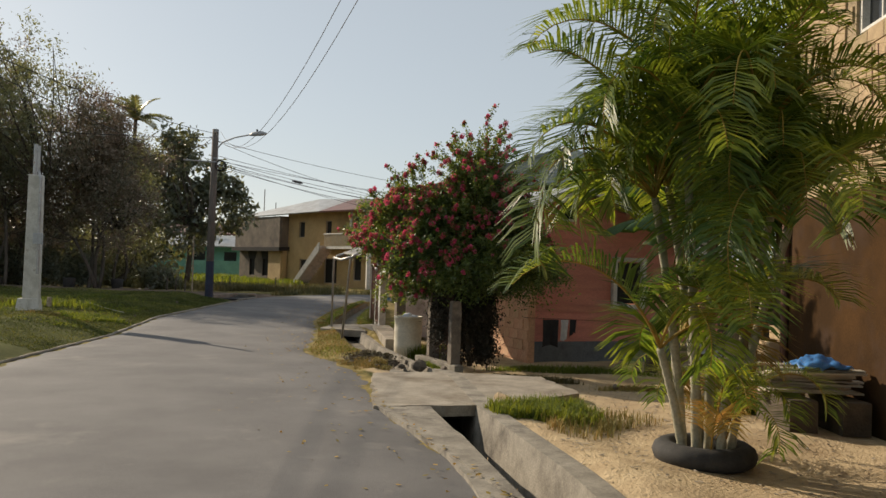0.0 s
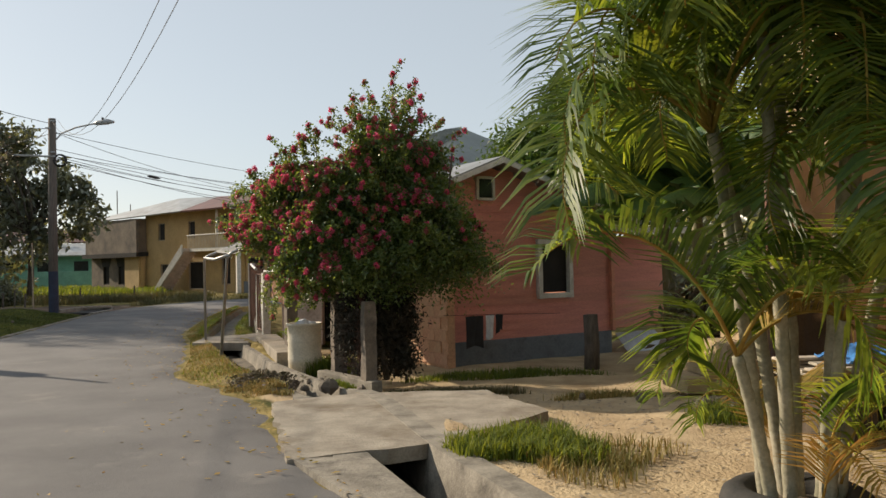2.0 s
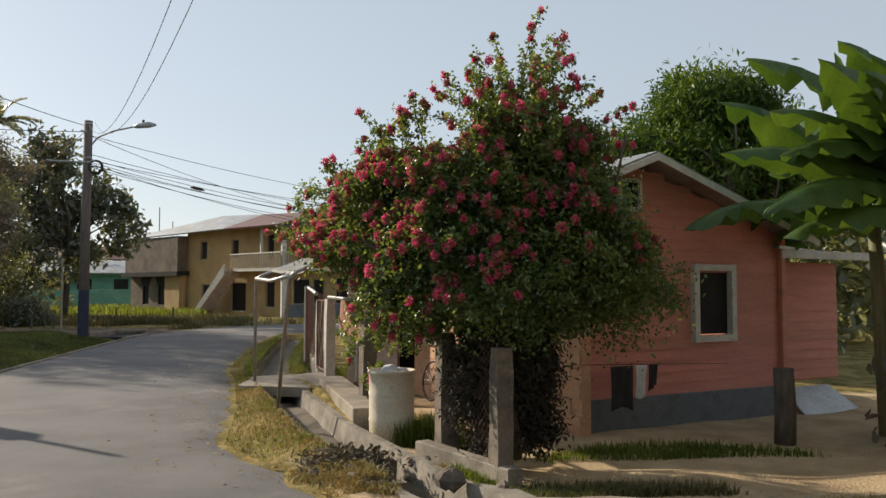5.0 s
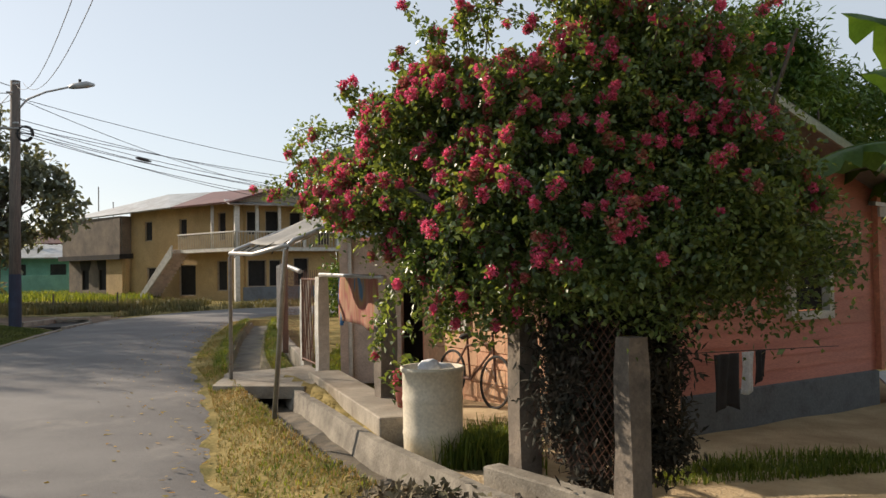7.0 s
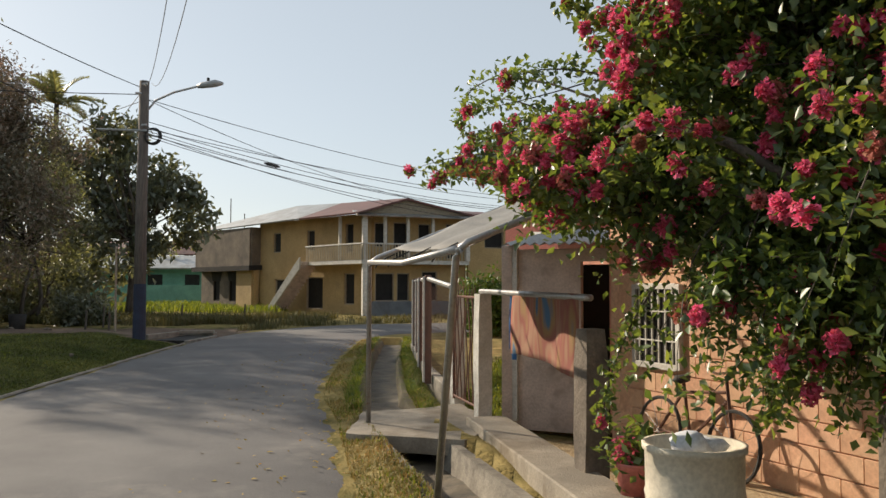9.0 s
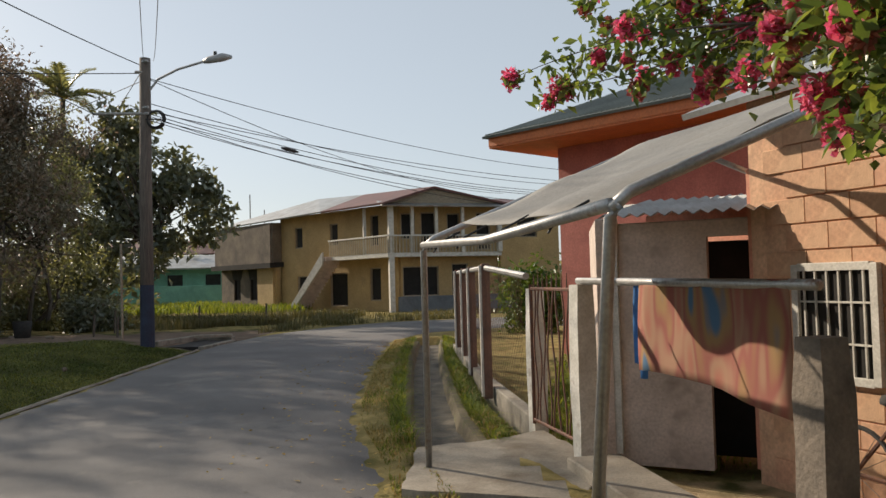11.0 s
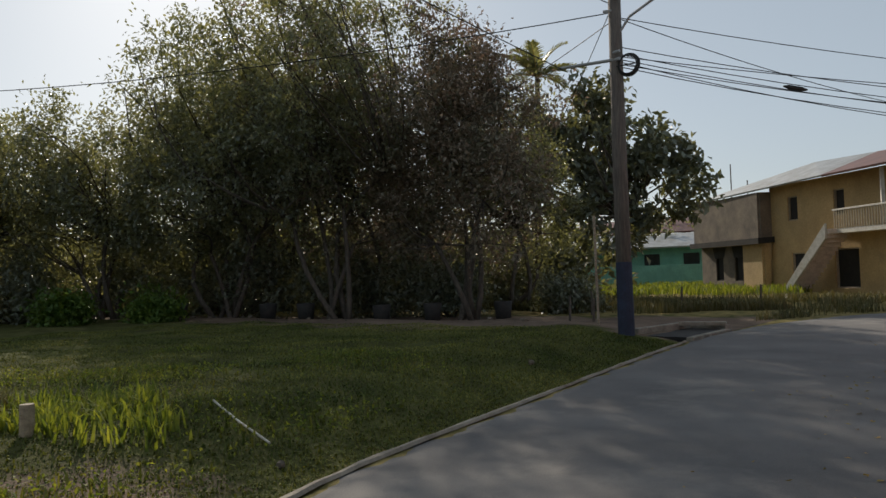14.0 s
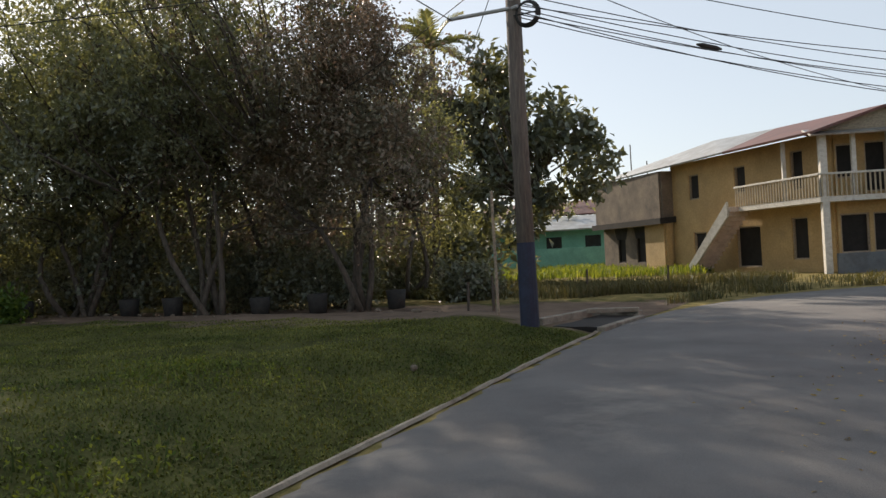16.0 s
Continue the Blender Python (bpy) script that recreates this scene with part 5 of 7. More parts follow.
# fan of cables towards the next pole, far down the other road
for k, (z0, z1, sag) in enumerate(((6.5, 7.2, 0.9), (5.9, 6.8, 1.1), (5.75, 6.6, 1.25), (5.65, 6.5, 1.35), (5.55, 6.4, 1.2), (5.5, 6.3, 1.5), (5.7, 6.4, 0.8), (5.6, 6.0, 1.7))):
    cable((PX, PY, z0), (8 + 0.25 * k, 60 - 0.3 * k, z1), sag)
cable((PX, PY, 6.5), (-2.2, 53.5, 5.6), 0.6)
joint = Shape().tube([(-8.5, 36.3, 5.27), (-8.42, 36.42, 5.26), (-8.22, 36.72, 5.23), (-8.14, 36.84, 5.22)], [0.02, 0.05, 0.05, 0.02], 8)
tagged(part("cable_joint", joint, M["cable"], None, smooth=True), "black splice box hanging on the overhead cables", "splice box")


def drop_line(x_off):
    s = Shape()
    pts = []
    for t in np.linspace(0, 2.2, 33):
        pts.append((PX + x_off + 7.4 * t, PY - 16.9 * t, 6.9 - 5.23 * t + 2.886 * t * t))
    s.tube(pts, 0.0055, 5, False)
    tagged(part("overhead_cable", s, M["cable"], None), "black overhead cable slung from the power pole", "cable", "overhead cables")


drop_line(0.0)
drop_line(0.22)
cable((PX - 0.1, PY, 6.8), (-8.9, -8, 7.4), 1.2, 0.011)
cable((PX - 1.2, PY, 5.64), (-7.6, -8, 6.6), 0.45, 0.011)
cable((PX - 0.1, PY, 6.6), (-42, 22, 8.4), 0.9, 0.012)
cable((PX - 0.1, PY, 6.6), (-30, 60, 6.5), 0.8, 0.010)
cable((PX - 0.1, PY, 6.4), (-34, 48, 7.2), 0.8, 0.010)


# ---- pink boarded house ----
D2, N2 = Vector((0.9, 0.436, 0)).normalized(), Vector((-0.436, 0.9, 0)).normalized()
SW = Vector((1.55, 16.95, 0))


def at_wall(s, t, z):
    p = SW + D2 * s + N2 * t
    return Vector((p.x, p.y, z))


def pink_house():
    house = thing("pink_bungalow", (SW.x, SW.y, -0.3), "small salmon-pink boarded bungalow on a grey block plinth", "house")
    inv = house.matrix_world.inverted()
    parts = []

    def put(name, shape, mat, label="", parent=None):
        o = part(name, shape, M[mat], parent or house, label)
        parts.append(o)
        return o

    W, DEP, P0 = 3.77, 4.7, 0.18
    ang = math.degrees(math.atan2(D2.y, D2.x))
    apex, eave, left_top = 3.3, 2.45, 2.95
    mid = 0.95
    w0, w1, wl, wh = 2.0, 2.72, 0.95, 1.86    # window
    # plinth
    s = Shape()
    c = at_wall(W / 2, DEP / 2, (P0 - 0.5) / 2)
    s.box(c, (W - 0.1, DEP - 0.1, P0 + 0.5), ang)
    put("plinth", s, "grey_plinth", "blue-grey block plinth")
    # inner wall, with the window's hole
    s = Shape()
    c = at_wall(W / 2, 0.16, 0)
    for a, b, z0, z1 in ((0, w0, P0, eave), (w1, W, P0, eave), (w0, w1, P0, wl), (w0, w1, wh, eave)):
        p = at_wall((a + b) / 2, 0.16, (z0 + z1) / 2)
        s.box(p, (b - a, 0.1, z1 - z0), ang)
    v = [at_wall(x, t, z) for t in (0.11, 0.21) for x, z in ((0.02, eave), (W - 0.02, eave), (mid, apex - 0.06), (0.02, left_top - 0.06))]
    s.add(v, [(0, 1, 2, 3), (7, 6, 5, 4), (0, 4, 5, 1), (1, 5, 6, 2), (2, 6, 7, 3), (3, 7, 4, 0)])
    gable = put("gable_wall", s, "pink_wall")
    # boards
    board = 0.15
    z = P0
    k = 0
    while z < apex - 0.1:
        if z > eave - 0.02:
            t = (z - eave) / (apex - eave)
            spans = [(0.02 + mid * max(0.0, (z + 0.1 - left_top) / (apex - left_top)), W - (W - mid) * (t + 0.12) - 0.02)]
        else:
            spans = [(0, W)]
        out = []
        for a, b in spans:
            if wl - board * 0.6 < z < wh - board * 0.3:
                out += [(a, w0 - 0.06), (w1 + 0.06, b)]
            else:
                out += [(a, b)]
        for a, b in out:
            if b - a < 0.08:
                continue
            sh = Shape()
            p0, p1 = a, b
            v = [at_wall(x, t, zz) for x in (p0, p1) for t, zz in ((0.085, z), (0.11, z), (0.11, z + board), (0.10, z + board))]
            sh.add(v, [(0, 1, 2, 3), (7, 6, 5, 4), (0, 4, 5, 1), (3, 2, 6, 7), (0, 3, 7, 4)])
            o = part("plank", sh, M["pink_board"], gable)
            parts.append(o)
        z += board
    # window
    s = Shape()
    for x in (w0, w1):
        s.box(at_wall(x, 0.06, (wl + wh) / 2), (0.09, 0.10, wh - wl + 0.18), ang)
    for zz in (wl - 0.04, wh + 0.04):
        s.box(at_wall((w0 + w1) / 2, 0.06, zz), (w1 - w0 - 0.09, 0.10, 0.09), ang)
    win = put("window", s, "white_paint", "white-framed window")
    # near-black sheet in place of glass, for the dark room behind
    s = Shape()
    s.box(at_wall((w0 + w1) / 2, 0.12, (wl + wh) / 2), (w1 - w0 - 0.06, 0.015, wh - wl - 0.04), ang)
    put("pane", s, "shaded_opening", "", win)
    # gable vent
    s = Shape()
    vx, vz = mid - 0.1, 2.85
    for x in (-0.17, 0.17):
        s.box(at_wall(vx + x, 0.07, vz), (0.05, 0.06, 0.40), ang)
    for zz in (-0.19, 0.19):
        s.box(at_wall(vx, 0.07, vz + zz), (0.29, 0.06, 0.05), ang)
    vent = put("attic_window", s, "white_paint", "small white attic window")
    s = Shape()
    s.box(at_wall(vx, 0.085, vz), (0.30, 0.02, 0.34), ang)
    put("pane", s, "glass", "", vent)
    # corner boards
    s = Shape()
    s.box(at_wall(W, 0.08, (P0 + eave) / 2), (0.08, 0.12, eave - P0), ang)
    put("corner_board", s, "pink_wall")
    # street side wall of scored blocks
    s = Shape()
    c = at_wall(0.05, DEP / 2, 1.2)
    s.box(c, (0.14, DEP, 3.4), ang)
    side_wall = put("side_wall", s, "peach_wall", "peach painted block wall")
    sh = Shape().box((0, 0, 0), (0.03, 0.40, 0.19))
    me = mesh_of("brick", sh, M["peach_wall"])
    for r in range(14):
        for q in range(12):
            t = 0.22 + q * 0.41 + (0.2 if r % 2 else 0)
            if t > DEP - 0.25:
                continue
            o = new("brick", me)
            o.parent = side_wall
            o.matrix_world = Matrix.Translation(at_wall(-0.025, t, -0.1 + r * 0.205)) @ pose(0, 0, 0, 0, 0, ang)
            parts.append(o)
    s = Shape()
    for t in (3.5, 4.2):
        s.box(at_wall(-0.06, t, 1.1), (0.06, 0.06, 0.86), ang)
    for zz in (0.69, 1.51):
        s.box(at_wall(-0.06, 3.85, zz), (0.06, 0.64, 0.06), ang)
    grille = put("barred_window", s, "white_paint", "white-framed barred window")
    # pane coloured near-black for the unlit inside
    put("pane", Shape().box(at_wall(-0.05, 3.85, 1.1), (0.02, 0.64, 0.76), ang), "shaded_opening", "", grille)
    for k in range(6):
        put("bar", Shape().box(at_wall(-0.075, 3.59 + 0.105 * k, 1.1), (0.014, 0.014, 0.76), ang), "white_paint", "", grille)
    for zz in (0.95, 1.25):
        put("bar", Shape().box(at_wall(-0.078, 3.85, zz), (0.014, 0.62, 0.014), ang), "white_paint", "", grille)
    for a, b in ((at_wall(W - 0.05, 0.2, 0), at_wall(W - 0.05, DEP, 0)), (at_wall(0, DEP, 0), at_wall(W, DEP, 0))):
        c = (a + b) / 2
        dd = b - a
        s = Shape().box((c.x, c.y, 1.1), (dd.length, 0.12, 2.5), math.degrees(math.atan2(dd.y, dd.x)))
        put("wall", s, "pink_wall")
    # roof
    for x0, z0 in ((-0.45, left_top - 0.12), (W + 0.3, eave - 0.10)):
        s = Shape()
        s.slab([at_wall(x0, -0.35, z0), at_wall(mid, -0.35, apex + 0.08), at_wall(mid, DEP + 0.3, apex + 0.08), at_wall(x0, DEP + 0.3, z0)], 0.05)
        put("roof", s, "zinc", "old zinc roof")
        s = Shape()
        a, b = at_wall(x0, -0.37, z0 - 0.03), at_wall(mid, -0.37, apex + 0.05)
        s.slab([a, b, b - Vector((0, 0, 0.09)), a - Vector((0, 0, 0.09))], 0.03)
        put("barge_board", s, "white_paint", "white barge board")
    # rear part
    s = Shape()
    s.box(at_wall(2.4, DEP + 1.5, 1.0), (2.6, 2.9, 2.4), ang)
    put("rear_wall", s, "pink_wall")
    s = Shape()
    s.slab([at_wall(0.8, DEP, 2.2), at_wall(4.0, DEP, 2.2), at_wall(4.0, DEP + 3.3, 2.35), at_wall(0.8, DEP + 3.3, 2.35)], 0.05)
    put("roof", s, "zinc", "old zinc roof")
    # lower wing set back at the corner
    s = Shape()
    c = at_wall(W + 0.9, 0.5, 1.1)
    s.box(c, (1.7, 0.12, 1.85), ang)
    put("wing_wall", s, "pink_wall")
    for r in range(12):
        sh = Shape()
        zz = 0.2 + r * 0.15
        v = [at_wall(x, t, z2) for x in (W + 0.05, W + 1.75) for t, z2 in ((0.41, zz), (0.44, zz), (0.44, zz + 0.15), (0.425, zz + 0.15))]
        sh.add(v, [(0, 1, 2, 3), (7, 6, 5, 4), (0, 4, 5, 1), (3, 2, 6, 7), (0, 3, 7, 4)])
        put("plank", sh, "pink_board")
    s = Shape()
    s.slab([at_wall(W - 0.1, 0.0, 2.25), at_wall(W + 2.1, 0.0, 2.1), at_wall(W + 2.1, 3.5, 2.5), at_wall(W - 0.1, 3.5, 2.6)], 0.05)
    put("roof", s, "zinc", "old zinc lean-to roof")
    s = Shape()
    s.box(at_wall(W + 1.0, -0.03, 2.12), (2.2, 0.03, 0.12), ang)
    put("fascia", s, "white_paint", "white fascia board")
    for o in parts:
        if o.parent is house:
            o.matrix_parent_inverse = inv
    bpy.context.view_layer.update()
    return house


pink_house()


# ---- fence, gate and drum ----
def rough_post(name, x, y, h, w, label, rz=24, lean=0.0, mat="concrete"):
    z = float(height(x, y))
    s = Shape()
    m = pose(x, y, 0, lean, 0, rz)
    rnd = random.Random(int(x * 97 + y * 31))
    rings = 6
    vs, fs = [], []
    for i in range(rings + 1):
        t = i / rings
        k = w / 2 * (1 + 0.06 * (1 - t)) * (0.86 if i == rings else 1)
        zz = z - 0.15 + (h + 0.15) * t
        vs += [m @ Vector((sx * k + rnd.uniform(-0.008, 0.008), sy * k * 0.9 + rnd.uniform(-0.008, 0.008), zz)) for sx, sy in ((-1, -1), (1, -1), (1, 1), (-1, 1))]
    for i in range(rings):
        fs += [(i * 4 + j, i * 4 + (j + 1) % 4, i * 4 + 4 + (j + 1) % 4, i * 4 + 4 + j) for j in range(4)]
    fs.append((rings * 4, rings * 4 + 1, rings * 4 + 2, rings * 4 + 3))
    s.add(vs, fs)
    return tagged(part(name, s, M[mat], None), label, "fence post", "concrete fence posts")


rough_post("concrete_post", 0.2, 14.25, 1.27, 0.165, "broad worn concrete fence post under the bougainvillea", mat="post_concrete")
rough_post("concrete_post", -0.25, 15.4, 1.35, 0.18, "weathered concrete fence post beside the drum", mat="post_concrete")
rough_post("concrete_post", -1.2, 18.05, 1.4, 0.19, "slim stained concrete fence post", mat="post_concrete")
rough_post("concrete_post", -1.98, 20.75, 1.52, 0.15, "peeling white concrete gate post", mat="white_paint")
rough_post("concrete_post", -2.28, 22.1, 1.5, 0.14, "peeling white concrete gate post", mat="white_paint")


def curb(a, b, z0, z1, w, label):
    a, b = Vector((*a, 0)), Vector((*b, 0))
    c, d = (a + b) / 2, b - a
    s = Shape().box((c.x, c.y, (z0 + z1) / 2), (d.length, w, z1 - z0), math.degrees(math.atan2(d.y, d.x)))
    return tagged(part("fence_footing", s, M["old_concrete" if "mesh" in label or "mossy" in label else "concrete"], None, kind="structure"), label, "footing")


curb((-1.95, 20.5), (-1.10, 16.8), -0.5, 0.14, 0.42, "stained concrete footing strip along the yard fence")
curb((-0.50, 15.45), (0.30, 14.05), -0.5, 0.0, 0.16, "broken concrete footing under the mesh fence")
curb((-2.3, 22.2), (-2.85, 25.6), -0.4, 0.16, 0.14, "mossy concrete footing of the far fence")
curb((-2.85, 25.6), (-3.5, 31.0), -0.4, 0.16, 0.14, "mossy concrete footing of the far fence")


def fence_far():
    fen = thing("board_fence", (-2.8, 24.4, 0.1), "old fence of concrete posts with a steel top pipe", "fence")
    inv = fen.matrix_world.inverted()
    pts = [(-2.78, 24.3), (-3.02, 26.6), (-3.2, 28.4), (-3.4, 30.2)]
    parts = []
    for x, y in pts:
        s = Shape().box((x, y, 0.85), (0.10, 0.13, 1.65), 8)
        parts.append(part("post", s, M["wood_fence"], fen, "dark weathered post"))
        s = Shape().box((x - 0.062, y - 0.04, 0.85), (0.03, 0.05, 1.6), 8)
        parts.append(part("edge_strip", s, M["white_paint"], fen, "white edge of the post"))
    s = Shape().tube([(-2.36, 22.1, 1.5), (-2.78, 24.3, 1.62), (-3.4, 30.2, 1.62)], 0.035, 8)
    parts.append(part("top_pipe", s, M["steel"], fen, "steel top pipe"))
    for o in parts:
        o.matrix_parent_inverse = inv


fence_far()


def wire_mesh(name, a, b, z0, z1, label, step=0.085, r=0.0032):
    a, b = Vector((*a, 0)), Vector((*b, 0))
    ln = (b - a).length
    s = Shape()
    h = z1 - z0
    n = int((ln + h) / step)
    for sg in (1, -1):
        for i in range(n):
            x0 = i * step - h
            t0, t1 = max(0, -x0), min(h, ln - x0)
            if t1 - t0 < 0.02:
                continue
            p, q = (x0 + t0, t0), (x0 + t1, t1)
            pts = [a.lerp(b, (k[0] if sg > 0 else ln - k[0]) / ln) + Vector((0, 0, z0 + k[1])) for k in (p, q)]
            s.tube(pts, r, 4, False)
    return tagged(part(name, s, M["iron"], None, kind="stuff"), label, "wire fence")


wire_mesh("chain_link_mesh", (-0.2, 15.3), (0.17, 14.35), 0.1, 1.15, "rusty chain-link mesh between concrete posts")
wire_mesh("chain_link_mesh", (-2.4, 22.2), (-2.78, 24.25), 0.3, 1.5, "thin rusty chain-link mesh of the garden fence", 0.11, 0.0017)
wire_mesh("chain_link_mesh", (-2.8, 24.4), (-3.4, 30.1), 0.3, 1.55, "thin rusty chain-link mesh of the garden fence", 0.14, 0.0016)


def iron_gate():
    a, b = Vector((-2.03, 20.95, 0)), Vector((-2.33, 22.0, 0))
    gate = thing("iron_gate", (a.x, a.y, 0.12), "rusty wrought-iron garden gate with curled bars, closed", "gate")
    inv = gate.matrix_world.inverted()
    d = b - a
    parts = []

    def P(t, z):
        p = a + d * t
        return Vector((p.x, p.y, z))

    s = Shape()
    for t in (0.02, 0.98):
        s.tube([P(t, 0.12), P(t, 1.42)], 0.018, 6)
    for z in (0.16, 1.38):
        s.tube([P(0.02, z), P(0.98, z)], 0.016, 6)
    parts.append(part("gate_frame", s, M["iron"], gate))
    for i in range(1, 9):
        s = Shape()
        ph = i * 1.9
        s.tube([P(i / 9 + 0.035 * math.sin(ph + 9 * z), 0.16 + 1.22 * z) for z in np.linspace(0, 1, 17)], 0.009, 5)
        parts.append(part("bar", s, M["iron"], gate))
        s = Shape().tube([P(i / 9, 1.38), P(i / 9, 1.52)], [0.009, 0.003], 5)
        parts.append(part("spike", s, M["iron"], gate))
    for o in parts:
        o.matrix_parent_inverse = inv


iron_gate()


def drum():
    x, y = -0.84, 16.55
    z = -0.24
    d = thing("plastic_drum", (x, y, z), "dirty cream plastic drum filled to the rim, beside the footing", "drum")
    inv = d.matrix_world.inverted()
    prof = [(0.235, 0), (0.262, 0.025), (0.268, 0.26), (0.275, 0.29), (0.268, 0.32), (0.270, 0.56), (0.277, 0.59), (0.270, 0.62), (0.272, 0.82), (0.288, 0.835), (0.288, 0.87), (0.262, 0.87), (0.256, 0.78), (0.05, 0.78)]
    parts = [part("body", Shape().lathe((x, y, z), prof, 28), M["drum"], d, "", True)]
    s = Shape()
    rnd = random.Random(4)
    s.rock((x - 0.02, y, z + 0.85), (0.24, 0.2, 0.17), rnd)
    s.rock((x + 0.09, y + 0.06, z + 0.82), (0.26, 0.22, 0.15), rnd)
    parts.append(part("bag", s, M["white_cloth"], d, "pale plastic bag in the drum", True))
    for o in parts:
        o.matrix_parent_inverse = inv


drum()


# ---- tarpaulin shelter by the gate ----
def shelter():
    sh = thing("tarpaulin_shelter", (-2.75, 19.0, 0), "steel pipe frame with a grey tarpaulin sloping over the gate", "shelter")
    inv = sh.matrix_world.inverted()
    parts = []
    A, B = Vector((-2.2, 17.45, 0)), Vector((-3.2, 20.55, 0))
    inn = Vector((0.95, 0.28, 0))
    zt, ridge, run = 1.76, 2.62, 2.1
    for p in (A, B):
        foot = p.x - (0.13 if p is A else 0.0)
        s = Shape().tube([(foot, p.y, float(height(foot, p.y)) - 0.05), (p.x, p.y, zt - 0.05), (p.x + 0.03, p.y, zt)], 0.026, 8)
        parts.append(part("leg", s, M["steel"], sh, "steel pipe leg", True))
        q = p + inn * run
        s = Shape().tube([(p.x, p.y, zt - 0.02), (p.x + 0.08, p.y + 0.02, zt + 0.05), (q.x, q.y, ridge)], 0.026, 8)
        parts.append(part("rafter", s, M["steel"], sh, "steel pipe rafter", True))
        q2 = p + inn * run * 2
        s = Shape().tube([(q.x, q.y, ridge), (q2.x, q2.y, zt + 0.1)], 0.026, 8)
        parts.append(part("rafter", s, M["steel"], sh, "steel pipe rafter", True))
        s = Shape().tube([(q2.x, q2.y, zt + 0.1), (q2.x, q2.y, -0.1)], 0.026, 8)
        parts.append(part("leg", s, M["steel"], sh, "steel pipe leg", True))
    s = Shape().tube([A + Vector((0, 0, zt)), (A + B) / 2 + Vector((0, 0, zt - 0.05)), B + Vector((0, 0, zt))], 0.028, 8)
    parts.append(part("front_rail", s, M["steel"], sh, "sagging steel front rail", True))
    s = Shape()

    def cloth(u, v):
        a = A.lerp(B, 0.03 + (0.78 + 0.16 * v) * u)
        k = 0.10 + 1.0 * v
        p = a + inn * (run * k)
        z = zt + (ridge - zt) * min(k, 1.0) - max(0, k - 1) * 1.2 + 0.03
        z -= 0.07 * math.sin(math.pi * u) * (1 - 0.4 * v) + 0.02 * math.sin(9 * u + 3 * v) * (1 - v) + 0.015 * math.sin(17 * v + 5 * u)
        edge = 0.10 * math.sin(u * 11) * (1 - v) ** 3
        return (p.x + edge * 0.6, p.y + edge * 0.2, z)

    s.grid(cloth, 26, 18)
    tarp = part("tarpaulin", s, M["tarp"], sh, "faded grey tarpaulin", True)
    tarp.modifiers.new("thickness", "SOLIDIFY").thickness = 0.006
    parts.append(tarp)
    for k in (0.2, 0.45, 0.7, 0.9):
        p = A.lerp(B, k)
        s = Shape().tube([(p.x, p.y, zt - 0.07), (p.x + 0.05, p.y, zt), (p.x + 0.2, p.y + 0.05, zt + 0.08)], 0.007, 5)
        parts.append(part("tie", s, M["cable"], sh, "dark tie cord"))
    for o in parts:
        o.matrix_parent_inverse = inv


shelter()


# ---- lean-to shack behind the gate ----
def shack():
    hut = thing("lean_to_shack", (-0.9, 22.2, -0.1), "small plastered lean-to with a zinc awning and dark doorway", "shack")
    inv = hut.matrix_world.inverted()
    parts = []
    w, a, d, ang = wall_piece(hut, (-1.55, 21.75), (-0.35, 21.25), -0.2, 1.95, M["plaster"], 0.12, [(0.80, 1.30, -0.2, 1.80)], "stained pale plaster")
    parts.append(w)
    s = Shape().box((-1.6, 22.6, 0.9), (0.12, 1.9, 2.2), -5)
    parts.append(part("wall", s, M["plaster"], hut))
    # near-black panel added behind the doorway for the darkness inside
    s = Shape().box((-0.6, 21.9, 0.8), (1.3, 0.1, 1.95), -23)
    parts.append(part("wall", s, M["shaded_opening"], hut, "near-black panel standing in for the unlit inside"))
    s = Shape()
    c0, c1 = Vector((-1.75, 21.45, 2.0)), Vector((-0.35, 20.85, 2.0))
    up = Vector((0.39, 0.92, 0))
    n = 26
    vs, fs = [], []
    for i in range(n + 1):
        p = c0.lerp(c1, i / n)
        dz = 0.018 * (1 if i % 2 else -1)
        vs += [(p.x, p.y, p.z + dz), (p.x + up.x * 1.9, p.y + up.y * 1.9, p.z + 0.28 + dz)]
    s.add(vs, [(2 * i, 2 * i + 2, 2 * i + 3, 2 * i + 1) for i in range(n)])
    zinc = part("awning", s, M["zinc"], hut, "corrugated zinc awning")
    zinc.modifiers.new("thickness", "SOLIDIFY").thickness = 0.006
    parts.append(zinc)
    s = Shape().box((-1.58, 21.68, 0.95), (0.07, 0.07, 2.1), -23)
    parts.append(part("door_post", s, M["white_paint"], hut, "white timber post"))
    for o in parts:
        o.matrix_parent_inverse = inv


shack()


